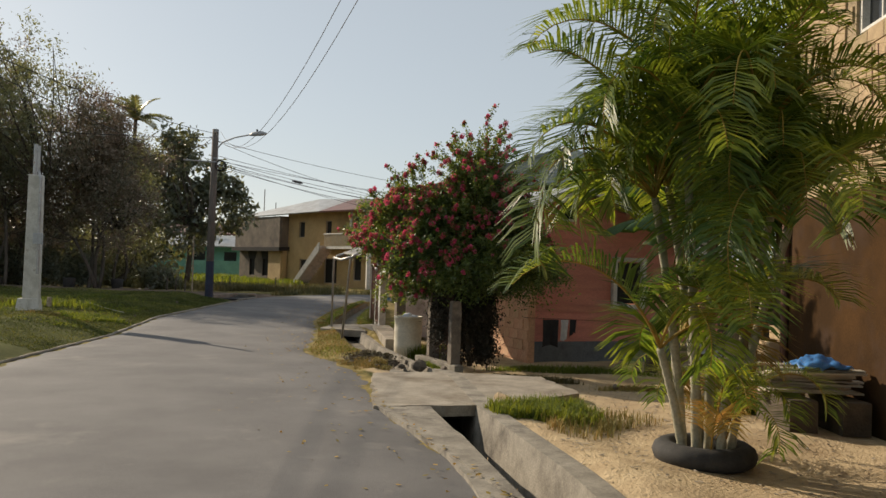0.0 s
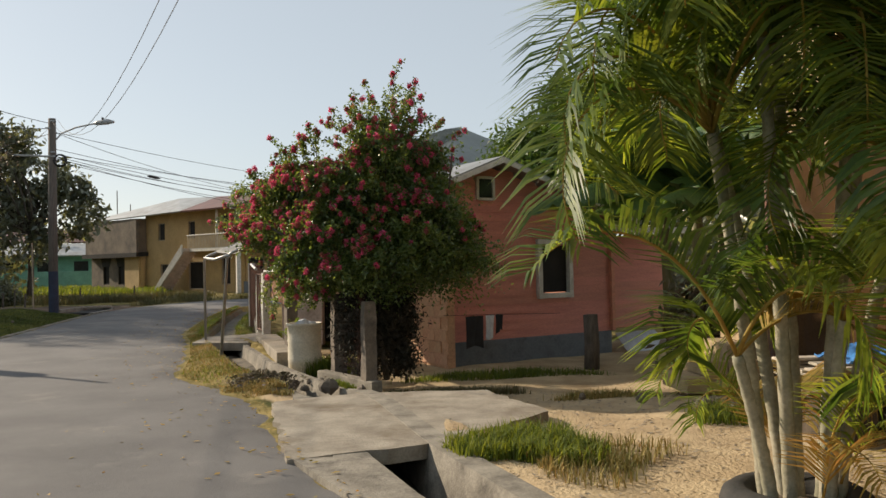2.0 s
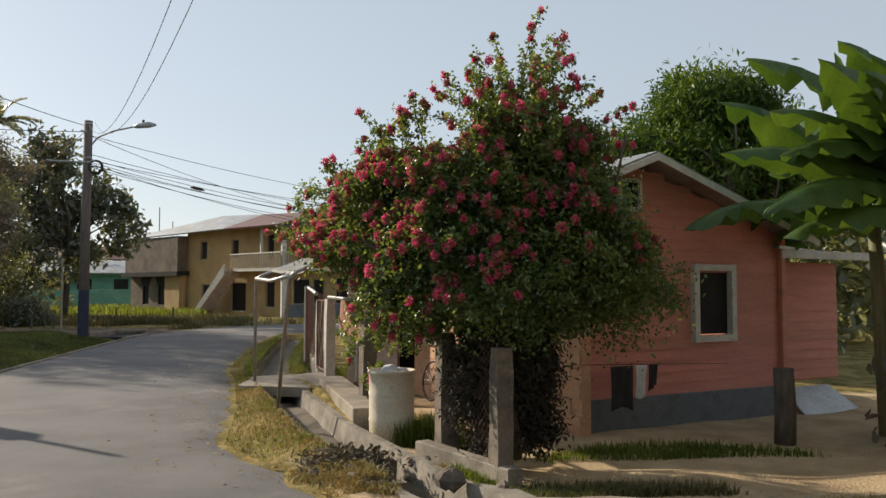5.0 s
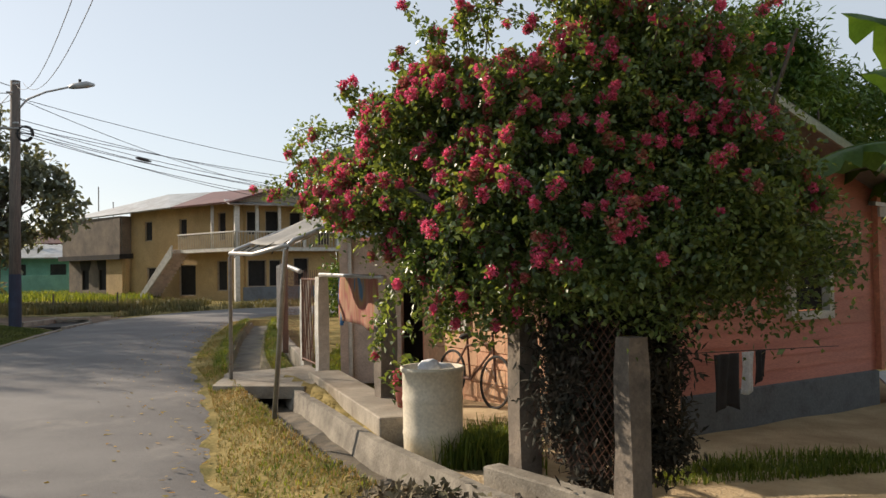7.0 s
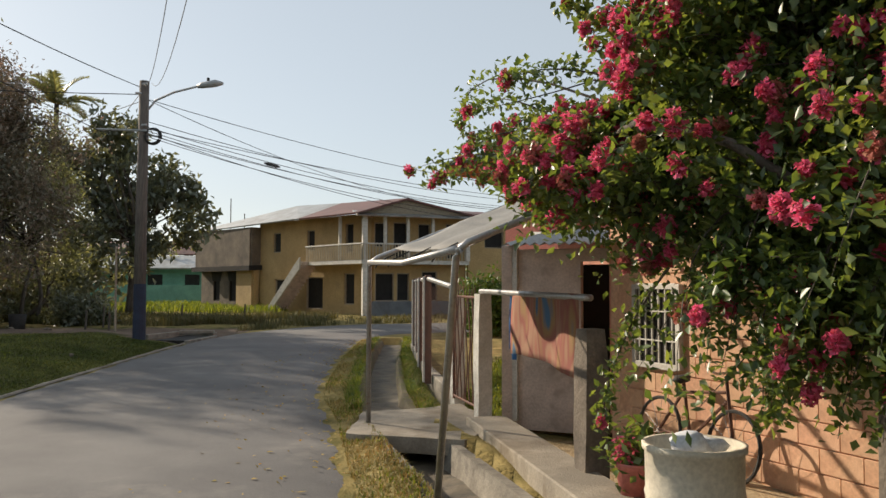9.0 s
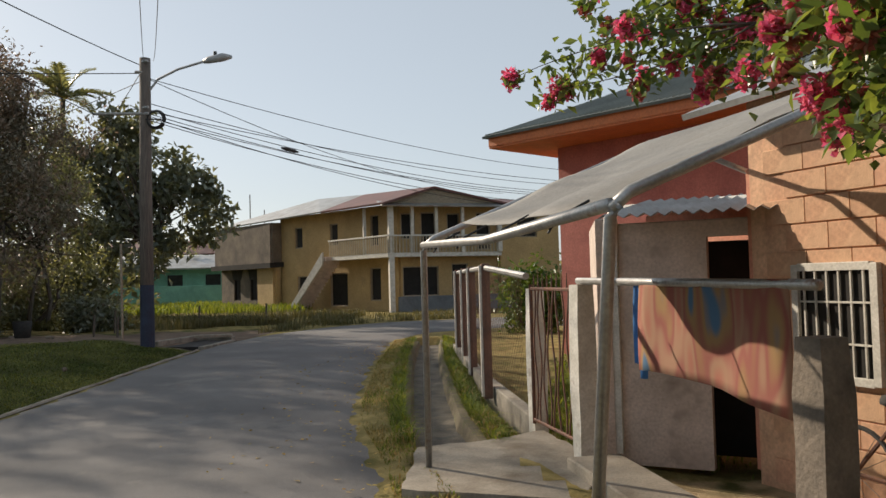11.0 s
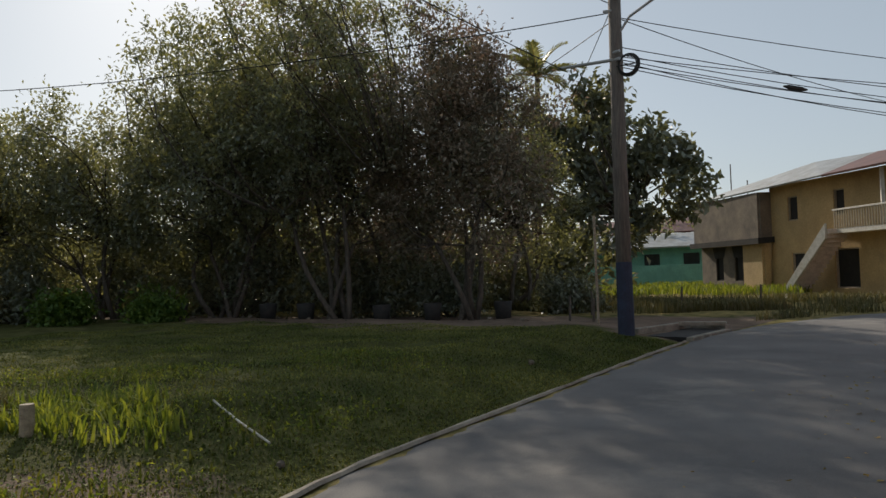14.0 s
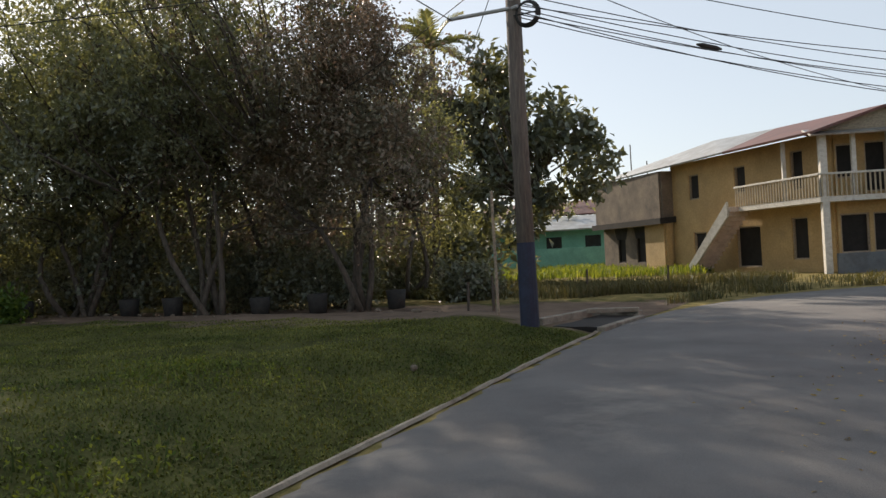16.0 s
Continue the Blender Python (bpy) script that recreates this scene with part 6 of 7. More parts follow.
# ---- neighbouring house with the orange eaves ----
def orange_house():
    h = thing("orange_eaved_house", (-0.5, 29.5, 0), "tall red-walled house with orange eaves and grey-green roof", "house")
    inv = h.matrix_world.inverted()
    parts = []
    e, n = Vector((0.73, -0.685, 0)), Vector((0.685, 0.73, 0))
    K = Vector((-2.7, 30.0, 0))      # eave corner
    Z = 4.05

    def Q(s, t, z):
        p = K + e * s + n * t
        return Vector((p.x, p.y, z))

    s = Shape()
    c = Q(3.3, 5.2, 2.0)
    s.box(c, (5.0, 8.2, 4.1), math.degrees(math.atan2(e.y, e.x)))
    parts.append(part("wall", s, M["red_wall"], h, "red plaster"))
    s = Shape().slab([Q(0, 0, Z), Q(6.6, 0, Z), Q(6.6, 10.5, Z), Q(0, 10.5, Z)], 0.04)
    parts.append(part("soffit", s, M["orange_trim"], h, "orange boarded soffit"))
    for a, b in ((Q(0, 0, 0), Q(6.6, 0, 0)), (Q(0, 0, 0), Q(0, 10.5, 0))):
        c = (a + b) / 2
        d = b - a
        s = Shape().box((c.x, c.y, Z + 0.09), (d.length, 0.04, 0.18), math.degrees(math.atan2(d.y, d.x)))
        parts.append(part("fascia", s, M["orange_trim"], h, "orange fascia"))
    ridge_a, ridge_b = Q(3.0, 5.2, 6.3), Q(3.6, 5.2, 6.3)
    for quad in ([Q(-0.1, -0.1, Z + 0.2), Q(6.7, -0.1, Z + 0.2), ridge_b, ridge_a], [Q(-0.1, -0.1, Z + 0.2), ridge_a, ridge_a, Q(-0.1, 10.6, Z + 0.2)], [Q(-0.1, 10.6, Z + 0.2), ridge_a, ridge_b, Q(6.7, 10.6, Z + 0.2)], [Q(6.7, -0.1, Z + 0.2), Q(6.7, 10.6, Z + 0.2), ridge_b]):
        quad = [q for i, q in enumerate(quad) if i == 0 or (q - quad[i - 1]).length > 0.01]
        s = Shape().slab(quad, 0.05)
        parts.append(part("roof", s, M["green_roof"], h, "corrugated grey-green metal roof"))
    for i in range(1, 60):
        a, b = Q(-0.1 + 6.8 * i / 60, -0.12, Z + 0.215), None
        t = abs(i / 60 - 0.5) * 2
        k = min(1, (1 - t) * 1.12)
        b = Q(-0.1 + 6.8 * i / 60, 5.2 * k, Z + 0.215 + 2.05 * k)
        s = Shape().tube([a, b], 0.012, 4)
        parts.append(part("rib", s, M["green_roof"], h))
    for o in parts:
        o.matrix_parent_inverse = inv


orange_house()


# ---- beige block building beside the palm ----
def block_building():
    b = thing("block_building", (4.7, 6, 0), "unplastered beige concrete-block building, two storeys", "building")
    inv = b.matrix_world.inverted()
    X, Y0, Y1, ZT = 5.0, 2.0, 12.55, 7.2
    parts = []
    win = (Y1 - 10.5, Y1 - 8.9, 4.5, 5.8)
    w, a, d, ang = wall_piece(b, (X + 0.12, Y1), (X + 0.12, Y0), -0.3, ZT, M["mortar"], 0.18, [win], "")
    parts.append(w)
    openings(b, a, d, ang, [win], Vector((1, 0, 0)), M["white_paint"], M["glass"])
    parts += [o for o in b.children if o not in parts]
    s = Shape().box((X + 0.02, (Y0 + Y1) / 2, 1.3), (0.05, Y1 - Y0 - 0.04, 2.75))
    parts.append(part("render_coat", s, M["brown_plaster_shaded"], b, "brown plaster on the ground floor, darkened for palm shade"))
    s = Shape().box((X + 4, Y1 - 0.1, 3.45), (7.8, 0.2, 7.5))
    parts.append(part("wall", s, M["mortar"], b))
    s = Shape().box((X + 4, Y0 + 0.1, 3.45), (7.8, 0.2, 7.5))
    parts.append(part("wall", s, M["mortar"], b))
    s = Shape().box((X + 4, (Y0 + Y1) / 2, ZT + 0.08), (8.6, Y1 - Y0 + 0.5, 0.15))
    parts.append(part("roof_slab", s, M["concrete"], b))
    s = Shape().tube([(X - 0.06, Y1 - 0.12, -0.1), (X - 0.06, Y1 - 0.12, ZT)], 0.05, 10)
    parts.append(part("downpipe", s, M["iron"], b, "dark brown downpipe"))
    for y in (9.7, 9.85):
        s = Shape().tube([(X - 0.05, y, 3.5), (X - 0.05, y + 0.05, 4.2)], 0.008, 5)
        parts.append(part("rebar", s, M["iron"], b, "rusty bar end"))
    sh = Shape().box((0, 0, 0), (0.03, 0.385, 0.185))
    me = mesh_of("block", sh, M["block"])
    for r in range(22):
        for q in range(24):
            y = Y1 - 0.2 - q * 0.40 - (0.2 if r % 2 else 0)
            z = 2.78 + r * 0.20
            if y < 6.5 or (Y1 - win[1] - 0.2 < y < Y1 - win[0] + 0.2 and win[2] - 0.1 < z < win[3] + 0.1):
                continue
            o = new("block", me)
            o.parent = w
            o.location = (X + 0.02, y, z)
    for o in parts:
        if o.parent is b:
            o.matrix_parent_inverse = inv


block_building()


# ---- grass, as one piece of stuff each ----
def blades(name, label, mat, count, fn, h, seed, w=0.006, lean=0.5):
    """fn(rng, n) gives candidate places; each blade is a bent strip."""
    rng = np.random.default_rng(seed)
    x, y = fn(rng, count)
    z = height(x, y)
    ok = z > -0.3
    x, y, z = x[ok], y[ok], z[ok]
    n = len(x)
    p = np.stack([x, y, z - 0.01], -1)
    hh = (h * rng.uniform(0.45, 1.35, n))[:, None]
    az = rng.uniform(0, 2 * np.pi, n)
    d = np.stack([np.cos(az), np.sin(az), np.zeros(n)], -1)
    s = np.stack([-np.sin(az), np.cos(az), np.zeros(n)], -1) * (w * rng.uniform(0.7, 1.4, n))[:, None]
    k = (lean * rng.uniform(0.1, 1.2, n))[:, None]
    mid = p + d * hh * k * 0.3 + np.array([0, 0, 1.0]) * hh * 0.6
    tip = p + d * hh * k + np.array([0, 0, 1.0]) * hh * (1 - 0.25 * k)
    v = np.stack([p - s, p + s, mid + s * 0.7, mid - s * 0.7, tip], 1).reshape(-1, 3)
    i = np.arange(n)[:, None] * 5
    f = np.concatenate([i + np.array([0, 1, 2]), i + np.array([0, 2, 3]), i + np.array([3, 2, 4])], 0)
    return tagged(bundle(name, v, f, M[mat]), label, "grass")


def patchy(rng, x, y, scale, keep):
    """Keeps places where a slow wave pattern is high."""
    w = np.sin(x * scale + 1.3 * np.sin(y * scale * 0.7)) + np.sin(y * scale * 1.3 + 1.1 * np.sin(x * scale * 0.9 + 2)) + rng.normal(size=len(x)) * 0.6
    return w > keep


def lawn_spots(rng, n):
    y = 14 + 19 * rng.random(n) ** 0.9
    x = side(y, LEFT_EDGE) - 0.12 - 15.0 * rng.random(n) ** 1.5
    k = patchy(rng, x, y, 1.1, -1.6)
    return x[k], y[k]


def lawn_weeds(rng, n):
    y = rng.uniform(17, 27, n)
    x = side(y, LEFT_EDGE) - 0.8 - 6.5 * rng.random(n)
    k = patchy(rng, x, y, 1.3, 0.5)
    return x[k], y[k]


def verge_spots(rng, n):
    y = 13.2 + 21.5 * rng.random(n) ** 1.2
    a, b = side(y, RIGHT_EDGE) + 0.02, drain_x(y) - 0.33
    x = a + np.maximum(b - a, 0.1) * rng.random(n)
    k = patchy(rng, x, y, 2.0, -1.1)
    return x[k], y[k]


def verge_green(rng, n):
    x, y = verge_spots(rng, n)
    k = patchy(rng, x + 3, y, 1.4, 0.0)
    return x[k], y[k]


def verge_inner(rng, n):
    y = 21.6 + 12.5 * rng.random(n)
    a = drain_x(y) + 0.34
    b = np.interp(y, [21.6, 25.6, 34], [-2.45, -2.95, -3.7])
    x = a + np.maximum(b - a, 0.05) * rng.random(n)
    return x, y


def spot(cx, cy, rx, ry):
    def fn(rng, n):
        a, r = rng.uniform(0, 2 * np.pi, n), np.sqrt(rng.random(n))
        r = r * (0.75 + 0.25 * np.sin(3 * a + cx * 7)) + rng.normal(size=n) * 0.06
        return cx + rx * r * np.cos(a), cy + ry * r * np.sin(a)
    return fn


def field_edge(rng, n):
    t = rng.random(n)
    x = -26 + 17.5 * t
    y = 43.0 + 1.5 * np.sin(x * 0.5) + 8.0 * rng.random(n) ** 1.5
    k = patchy(rng, x, y, 0.8, -0.6)
    return x[k], y[k]


def front_edge(rng, n):
    x = -10.2 + 7.5 * rng.random(n)
    y = np.interp(x, [-10.2, -8.6, -6.8, -2.5], [39.0, 42.5, 45.0, 46.8]) + 5.5 * rng.random(n) ** 1.6
    k = patchy(rng, x, y, 1.0, 0.2)
    return x[k], y[k]


blades("lawn_grass", "short green lawn grass, partly sunlit", "lawn", 210000, lawn_spots, 0.042, 1, 0.007, 1.6)
blades("lawn_weeds", "taller green weeds in the lawn", "lawn", 7000, lawn_weeds, 0.12, 2, 0.009, 1.2)
blades("weed_clump", "taller yellow-green weeds standing in the lawn", "grass", 1300, spot(-11.4, 21.6, 1.7, 1.3), 0.22, 41, 0.013, 0.9)
blades("weed_clump", "tall sunlit grass tuft in the lawn", "tall_grass", 900, spot(-12.4, 21.2, 0.8, 0.7), 0.22, 42, 0.008, 0.8)
blades("weed_clump", "yellow-green weeds near the road edge", "grass", 2600, spot(-9.0, 19.6, 0.9, 0.9), 0.11, 43, 0.009, 1.1)
blades("weed_clump", "dry yellow grass near the road edge", "dry_grass", 1300, spot(-9.3, 19.2, 1.0, 0.8), 0.07, 44, 0.006, 1.2)
def gully_edge(rng, n):
    y = rng.uniform(21.6, 34, n)
    x = drain_x(y) + np.where(rng.random(n) < 0.5, -1, 1) * (0.36 + 0.16 * rng.random(n) ** 2)
    return x, y


def gully_floor(rng, n):
    x, y = gully_edge(rng, n)
    k = patchy(rng, x, y, 2.2, 0.1)
    return x[k], y[k]


blades("gully_grass", "grass hanging over the earthy gully", "grass", 7000, gully_edge, 0.13, 51, 0.007, 1.8)
blades("gully_grass", "dry grass hanging over the earthy gully", "dry_grass", 5000, gully_floor, 0.12, 52, 0.007, 1.8)
blades("yard_grass", "green and yellow grass inside the wire fence", "grass", 9000, spot(-1.3, 25.0, 1.2, 4.5), 0.10, 53, 0.009, 1.0)
spread_rng = np.random.default_rng(91)
sx, sy = lawn_weeds(spread_rng, 15000)
v, f = leaves(spread_rng, np.stack([sx, sy, height(sx, sy) + 0.03 + 0.05 * spread_rng.random(len(sx))], -1), 0.045, 0.024, 0.1, None)
tagged(bundle("ground_weeds", v, f, M["grass"]), "low broad-leaved weeds spread through the lawn", "weeds")
blades("verge_grass", "dry yellow verge grass along the road edge", "dry_grass", 17000, verge_spots, 0.05, 3, 0.005, 1.1)
blades("verge_grass", "green patches in the road verge grass", "grass", 13000, verge_green, 0.05, 33, 0.005, 1.1)
blades("fence_grass", "green-yellow grass between drain and fence", "grass", 16000, verge_inner, 0.055, 4, 0.005, 1.0)
blades("fence_grass", "dry grass between drain and fence", "dry_grass", 10000, verge_inner, 0.05, 14, 0.005, 1.0)
blades("grass_tuft", "thick green grass tuft beside the drain", "grass", 4200, spot(1.5, 9.9, 0.75, 0.65), 0.17, 5, 0.006, 0.8)
blades("grass_tuft", "dry grass tuft beside the drain", "dry_grass", 1500, spot(1.9, 9.5, 0.8, 0.8), 0.12, 6, 0.005, 0.8)
blades("grass_tuft", "green weeds beside the building", "grass", 2200, spot(3.9, 11.0, 0.8, 0.5), 0.16, 7, 0.007, 0.8)
blades("grass_tuft", "yellow-green grass under the bougainvillea", "tall_grass", 5000, spot(1.0, 13.85, 1.3, 0.40), 0.11, 8, 0.006, 0.8)
blades("grass_tuft", "dry grass round the dirt heap at the drain's end", "dry_grass", 3600, spot(-0.95, 13.75, 0.8, 0.55), 0.07, 16, 0.006, 1.1)
blades("grass_tuft", "green grass before the broken footing", "grass", 3000, spot(0.25, 13.75, 0.9, 0.35), 0.10, 17, 0.006, 0.9)
blades("grass_tuft", "dark green grass inside the fence", "grass", 2600, spot(-0.35, 16.5, 0.5, 0.6), 0.30, 9, 0.009, 0.6)
blades("grass_tuft", "low grass along the house foot", "grass", 3000, spot(2.2, 15.8, 1.8, 0.45), 0.10, 10, 0.006, 0.8)
blades("grass_tuft", "dry grass clump in the sandy yard", "dry_grass", 1200, spot(3.1, 13.2, 0.8, 0.35), 0.10, 11, 0.005, 0.9)
blades("field_grass", "tall unmown grass before the yellow house", "tall_grass", 24000, field_edge, 0.36, 12, 0.014, 0.7)
def meadow_spots(rng, n):
    x, y = rng.uniform(-34, -13, n), rng.uniform(56, 74, n)
    k = patchy(rng, x, y, 0.5, -0.9)
    return x[k], y[k]


blades("meadow_grass", "sunlit yellow-green meadow before the green wall", "grass", 16000, meadow_spots, 0.45, 15, 0.03, 0.8)
blades("field_grass", "tall unmown grass at the bend of the road", "tall_grass", 5000, front_edge, 0.26, 13, 0.012, 0.8)


# ---- undergrowth and distant woods ----
def shrub(x, y, r, h, mat, seed, label, name="shrub"):
    rng = np.random.default_rng(seed)
    z = float(height(x, y))
    sh = thing(name, (x, y, z), label, "shrub")
    inv = sh.matrix_world.inverted()
    c, q, out = crown_points(rng, [(x, y, z + h * 0.5, r, r, h * 0.5), (x + r * 0.5, y, z + h * 0.35, r * 0.7, r * 0.7, h * 0.4)], 90, 38, 0.24, 0.3)
    v, f = leaves(rng, q, 0.20, 0.09, 0.1, None)
    bundle("foliage", v, f, M[mat], sh).matrix_parent_inverse = inv
    s = Shape()
    for cc in c[::6]:
        limb(s, rng, (x, y, z - 0.05), cc, 0.03, 0.008, 0.2, 4)
    part("stem", s, M["bark"], sh).matrix_parent_inverse = inv


UNDER = [(-17.2, 42.5, 1.0, 1.2, "leaf_shade"), (-20.8, 40.4, 1.5, 2.0, "leaf_shade"), (-24.6, 38.6, 1.9, 2.8, "leaf_shade"), (-27.4, 36.9, 1.9, 3.0, "leaf_shade"), (-30.5, 36.0, 2.0, 3.2, "leaf_shade"),
         (-35.5, 33.5, 2.2, 3.0, "leaf_shade"), (-22.5, 46.0, 1.8, 2.6, "leaf_shade"), (-27.0, 42.0, 2.0, 3.2, "leaf_shade"), (-38.0, 29.0, 2.2, 3.0, "leaf_shade"), (-29.0, 31.0, 0.8, 0.8, "leaf_mango"), (-26.4, 32.6, 0.6, 0.6, "leaf_mango"), (-40, 24, 2.2, 3.0, "leaf_shade"),
         (-23.0, 39.6, 1.6, 2.6, "leaf_shade"), (-32.5, 31.2, 1.6, 2.4, "leaf_shade"), (-1.7, 37.2, 0.8, 1.9, "leaf_mango")]
for i, (x, y, r, h, m) in enumerate(UNDER):
    shrub(x, y, r, h, m, 200 + i, "dim leafy undergrowth between the tree trunks" if m != "leaf_mango" else "sunlit bright green weed shrub")


def far_woods(name, pts, h, mat, seed, n, label):
    rng = np.random.default_rng(seed)
    p = along(pts, 0.5)
    i = rng.integers(0, len(p), n)
    top = h * (0.65 + 0.35 * np.sin(i * 0.11) * np.sin(i * 0.037 + 1) + 0.15 * np.sin(i * 0.5))
    q = np.stack([p[i, 0], p[i, 1], np.zeros(n)], -1) + rng.normal(size=(n, 3)) * np.array([1.6, 1.6, 0])
    q[:, 2] = top * rng.random(n) ** 0.8
    c = np.repeat(q, 26, 0) + rng.normal(size=(n * 26, 3)) * 0.5
    v, f = leaves(rng, c, 0.5, 0.28, 0.3, None)
    tagged(bundle(name, v, f, M[mat]), label, "woods")


far_woods("far_woods", [(-75, 20), (-62, 48), (-46, 66), (-34, 76)], 8.5, "leaf_dark", 301, 1300, "dark belt of distant trees behind the roadside trees")
far_woods("thicket", [(-50, 22), (-42, 36), (-33, 46), (-24, 54)], 5.0, "leaf_shade", 304, 1700, "dim thicket closing the gaps behind the tree trunks")
far_woods("far_woods", [(-34, 84), (-20, 90), (10, 92), (40, 80)], 5.0, "leaf_dark", 302, 700, "distant low tree belt beyond the houses")
far_woods("far_woods", [(12, 30), (18, 40), (24, 60)], 6.0, "leaf_dark", 303, 500, "tree belt behind the neighbouring gardens")

wide_tree("mango_tree", (6.5, 25.5), 1, [(6.3, 25.3, 4.6, 2.2, 2.0, 1.7), (4.8, 25.0, 4.0, 1.5, 1.4, 1.3), (8.2, 25.6, 4.2, 2.0, 1.8, 1.6), (6.4, 25.0, 5.7, 1.4, 1.3, 0.9)], 760, 70, 0.19, (0.19, 0.055), M["leaf_mango"], 61, "dense bright green mango tree behind the pink bungalow", 0.2, 0.5)


# ---- banana plants ----
def banana(x, y, h, seed, count=9, lean=(0, 0), fan=0):
    rng = np.random.default_rng(seed)
    z = float(height(x, y))
    b = thing("banana_plant", (x, y, z), "tall banana plant with torn green leaves in the yard", "banana plant")
    inv = b.matrix_world.inverted()
    s = Shape().tube([(x, y, z - 0.05), (x + lean[0] * 0.4, y + lean[1] * 0.4, z + h * 0.5), (x + lean[0], y + lean[1], z + h)], [0.13, 0.11, 0.07], 10)
    part("stem", s, M["banana_stem"], b, smooth=True).matrix_parent_inverse = inv
    top = np.array([x + lean[0], y + lean[1], z + h])
    specs = []
    for k in range(count):
        up = k % 4 == 0
        specs.append((2 * math.pi * k / count + rng.uniform(-0.3, 0.3), rng.uniform(1.2, 1.5) if up else rng.uniform(0.15, 0.9), rng.uniform(1.8, 2.4), rng.uniform(0.1, 0.5) if up else rng.uniform(0.5, 1.2), 0.0))
    for k in range(fan):      # long leaves that lean out over the bungalow's yard
        specs.append((math.pi + 0.25 + rng.uniform(-0.35, 0.35), 0.28 + 0.6 * k / max(1, fan - 1), rng.uniform(2.3, 2.7), rng.uniform(0.6, 1.0), 0.09 * (fan - k)))
    for az, rise, ln, sag, drop in specs:
        wd = rng.uniform(0.40, 0.54)
        seg = 22
        p, ang = top - np.array([0, 0, drop]), rise
        mid = []
        for i in range(seg + 1):
            mid.append(p.copy())
            p = p + np.array([math.cos(az) * math.cos(ang), math.sin(az) * math.cos(ang), math.sin(ang)]) * ln / seg
            ang -= sag * (0.3 + 1.7 * i / seg) / seg
        mid = np.array(mid)
        acr = np.array([-math.sin(az), math.cos(az), 0])
        s = Shape()
        tear = [rng.uniform(0.75, 1.0) if rng.random() < 0.75 else rng.uniform(0.25, 0.5) for _ in range(2 * seg + 4)]
        for sg in (-1, 1):
            vs = []
            for i in range(2, seg + 1):
                t = i / seg
                w = wd * math.sin(math.pi * min(1, 0.12 + 0.88 * (t - 0.08) / 0.92)) ** 0.55 * tear[i + (seg if sg > 0 else 0)]
                droop = np.array([0, 0, -0.72 * w - 0.12 * w * math.sin(i * 1.7)])
                vs += [mid[i], mid[i] + acr * sg * w * 0.5 + droop * 0.3 + np.array([0, 0, 0.04 * w]), mid[i] + acr * sg * w * 0.72 + droop]
            n = len(vs) // 3
            s.add(vs, [q for i in range(n - 1) for q in ((3 * i, 3 * i + 1, 3 * i + 4, 3 * i + 3), (3 * i + 1, 3 * i + 2, 3 * i + 5, 3 * i + 4))])
        lf = part("leaf", s, M["banana_leaf"], b, smooth=True)
        lf.matrix_parent_inverse = inv
        rib = Shape().tube(mid, [0.028 * (1 - 0.85 * i / seg) for i in range(seg + 1)], 5)
        part("midrib", rib, M["palm_leaf"], lf, "pale green midrib", True)


banana(5.65, 16.0, 3.3, 71, 9, (-0.15, 0), 5)
banana(6.2, 16.5, 3.5, 72, 10, (0.1, 0.1), 2)
banana(5.95, 15.4, 2.75, 73, 9, (-0.1, 0.0), 2)
banana(6.6, 15.9, 2.8, 74, 9, (0.2, -0.1))
banana(5.45, 16.9, 2.95, 75, 8, (-0.1, 0.1), 2)
for k, (x, y, r, h) in enumerate(((5.6, 15.85, 0.34, 1.5), (6.1, 15.3, 0.42, 1.2))):
    shrub(x, y, r, h, "leaf_dry", 260 + k, "dry brown leaf skirt heaped round the banana stems", "dead_leaf_heap")


# ---- concrete meter post on the lawn ----
def meter_post():
    x, y = -10.4, 19.6
    z = float(height(x, y))
    m = thing("meter_post", (x, y, z), "white concrete meter post with a grey conduit on the lawn", "post")
    inv = m.matrix_world.inverted()
    s = Shape().box((x, y, z + 1.6), (0.36, 0.30, 3.4), 20, 0.86)
    ps = [part("shaft", s, M["white_paint"], m, "white painted concrete")]
    ps.append(part("base", Shape().box((x - 0.05, y, z + 0.1), (0.55, 0.42, 0.4), 20, 0.85), M["white_paint"], m))
    ps.append(part("conduit", Shape().tube([(x + 0.24, y - 0.2, z + 0.9), (x + 0.22, y - 0.2, z + 3.2), (x + 0.1, y - 0.1, z + 3.4), (x + 0.1, y - 0.1, z + 4.0)], 0.035, 8), M["steel"], m, "grey conduit"))
    ps.append(part("mast", Shape().tube([(x - 0.05, y, z + 3.2), (x - 0.05, y, z + 4.05)], 0.05, 8), M["steel"], m, "steel service mast"))
    ps.append(part("meter_box", Shape().box((x + 0.22, y - 0.2, z + 1.75), (0.2, 0.14, 0.26), 20), M["lamp_grey"], m, "grey meter box"))
    for o in ps:
        o.matrix_parent_inverse = inv


meter_post()


# ---- yard things ----
def torus(shape, c, r, t, n=28, k=10, squash=1.0, tilt=None):
    m = tilt or Matrix.Translation(c)
    vs = [m @ Vector(((r + t * math.cos(b)) * math.cos(a), (r + t * math.cos(b)) * math.sin(a), t * squash * math.sin(b))) for a in (2 * math.pi * i / n for i in range(n)) for b in (2 * math.pi * j / k for j in range(k))]
    shape.add(vs, [(i * k + j, ((i + 1) % n) * k + j, ((i + 1) % n) * k + (j + 1) % k, i * k + (j + 1) % k) for i in range(n) for j in range(k)])
    return shape


zt = float(height(2.72, 7.95))
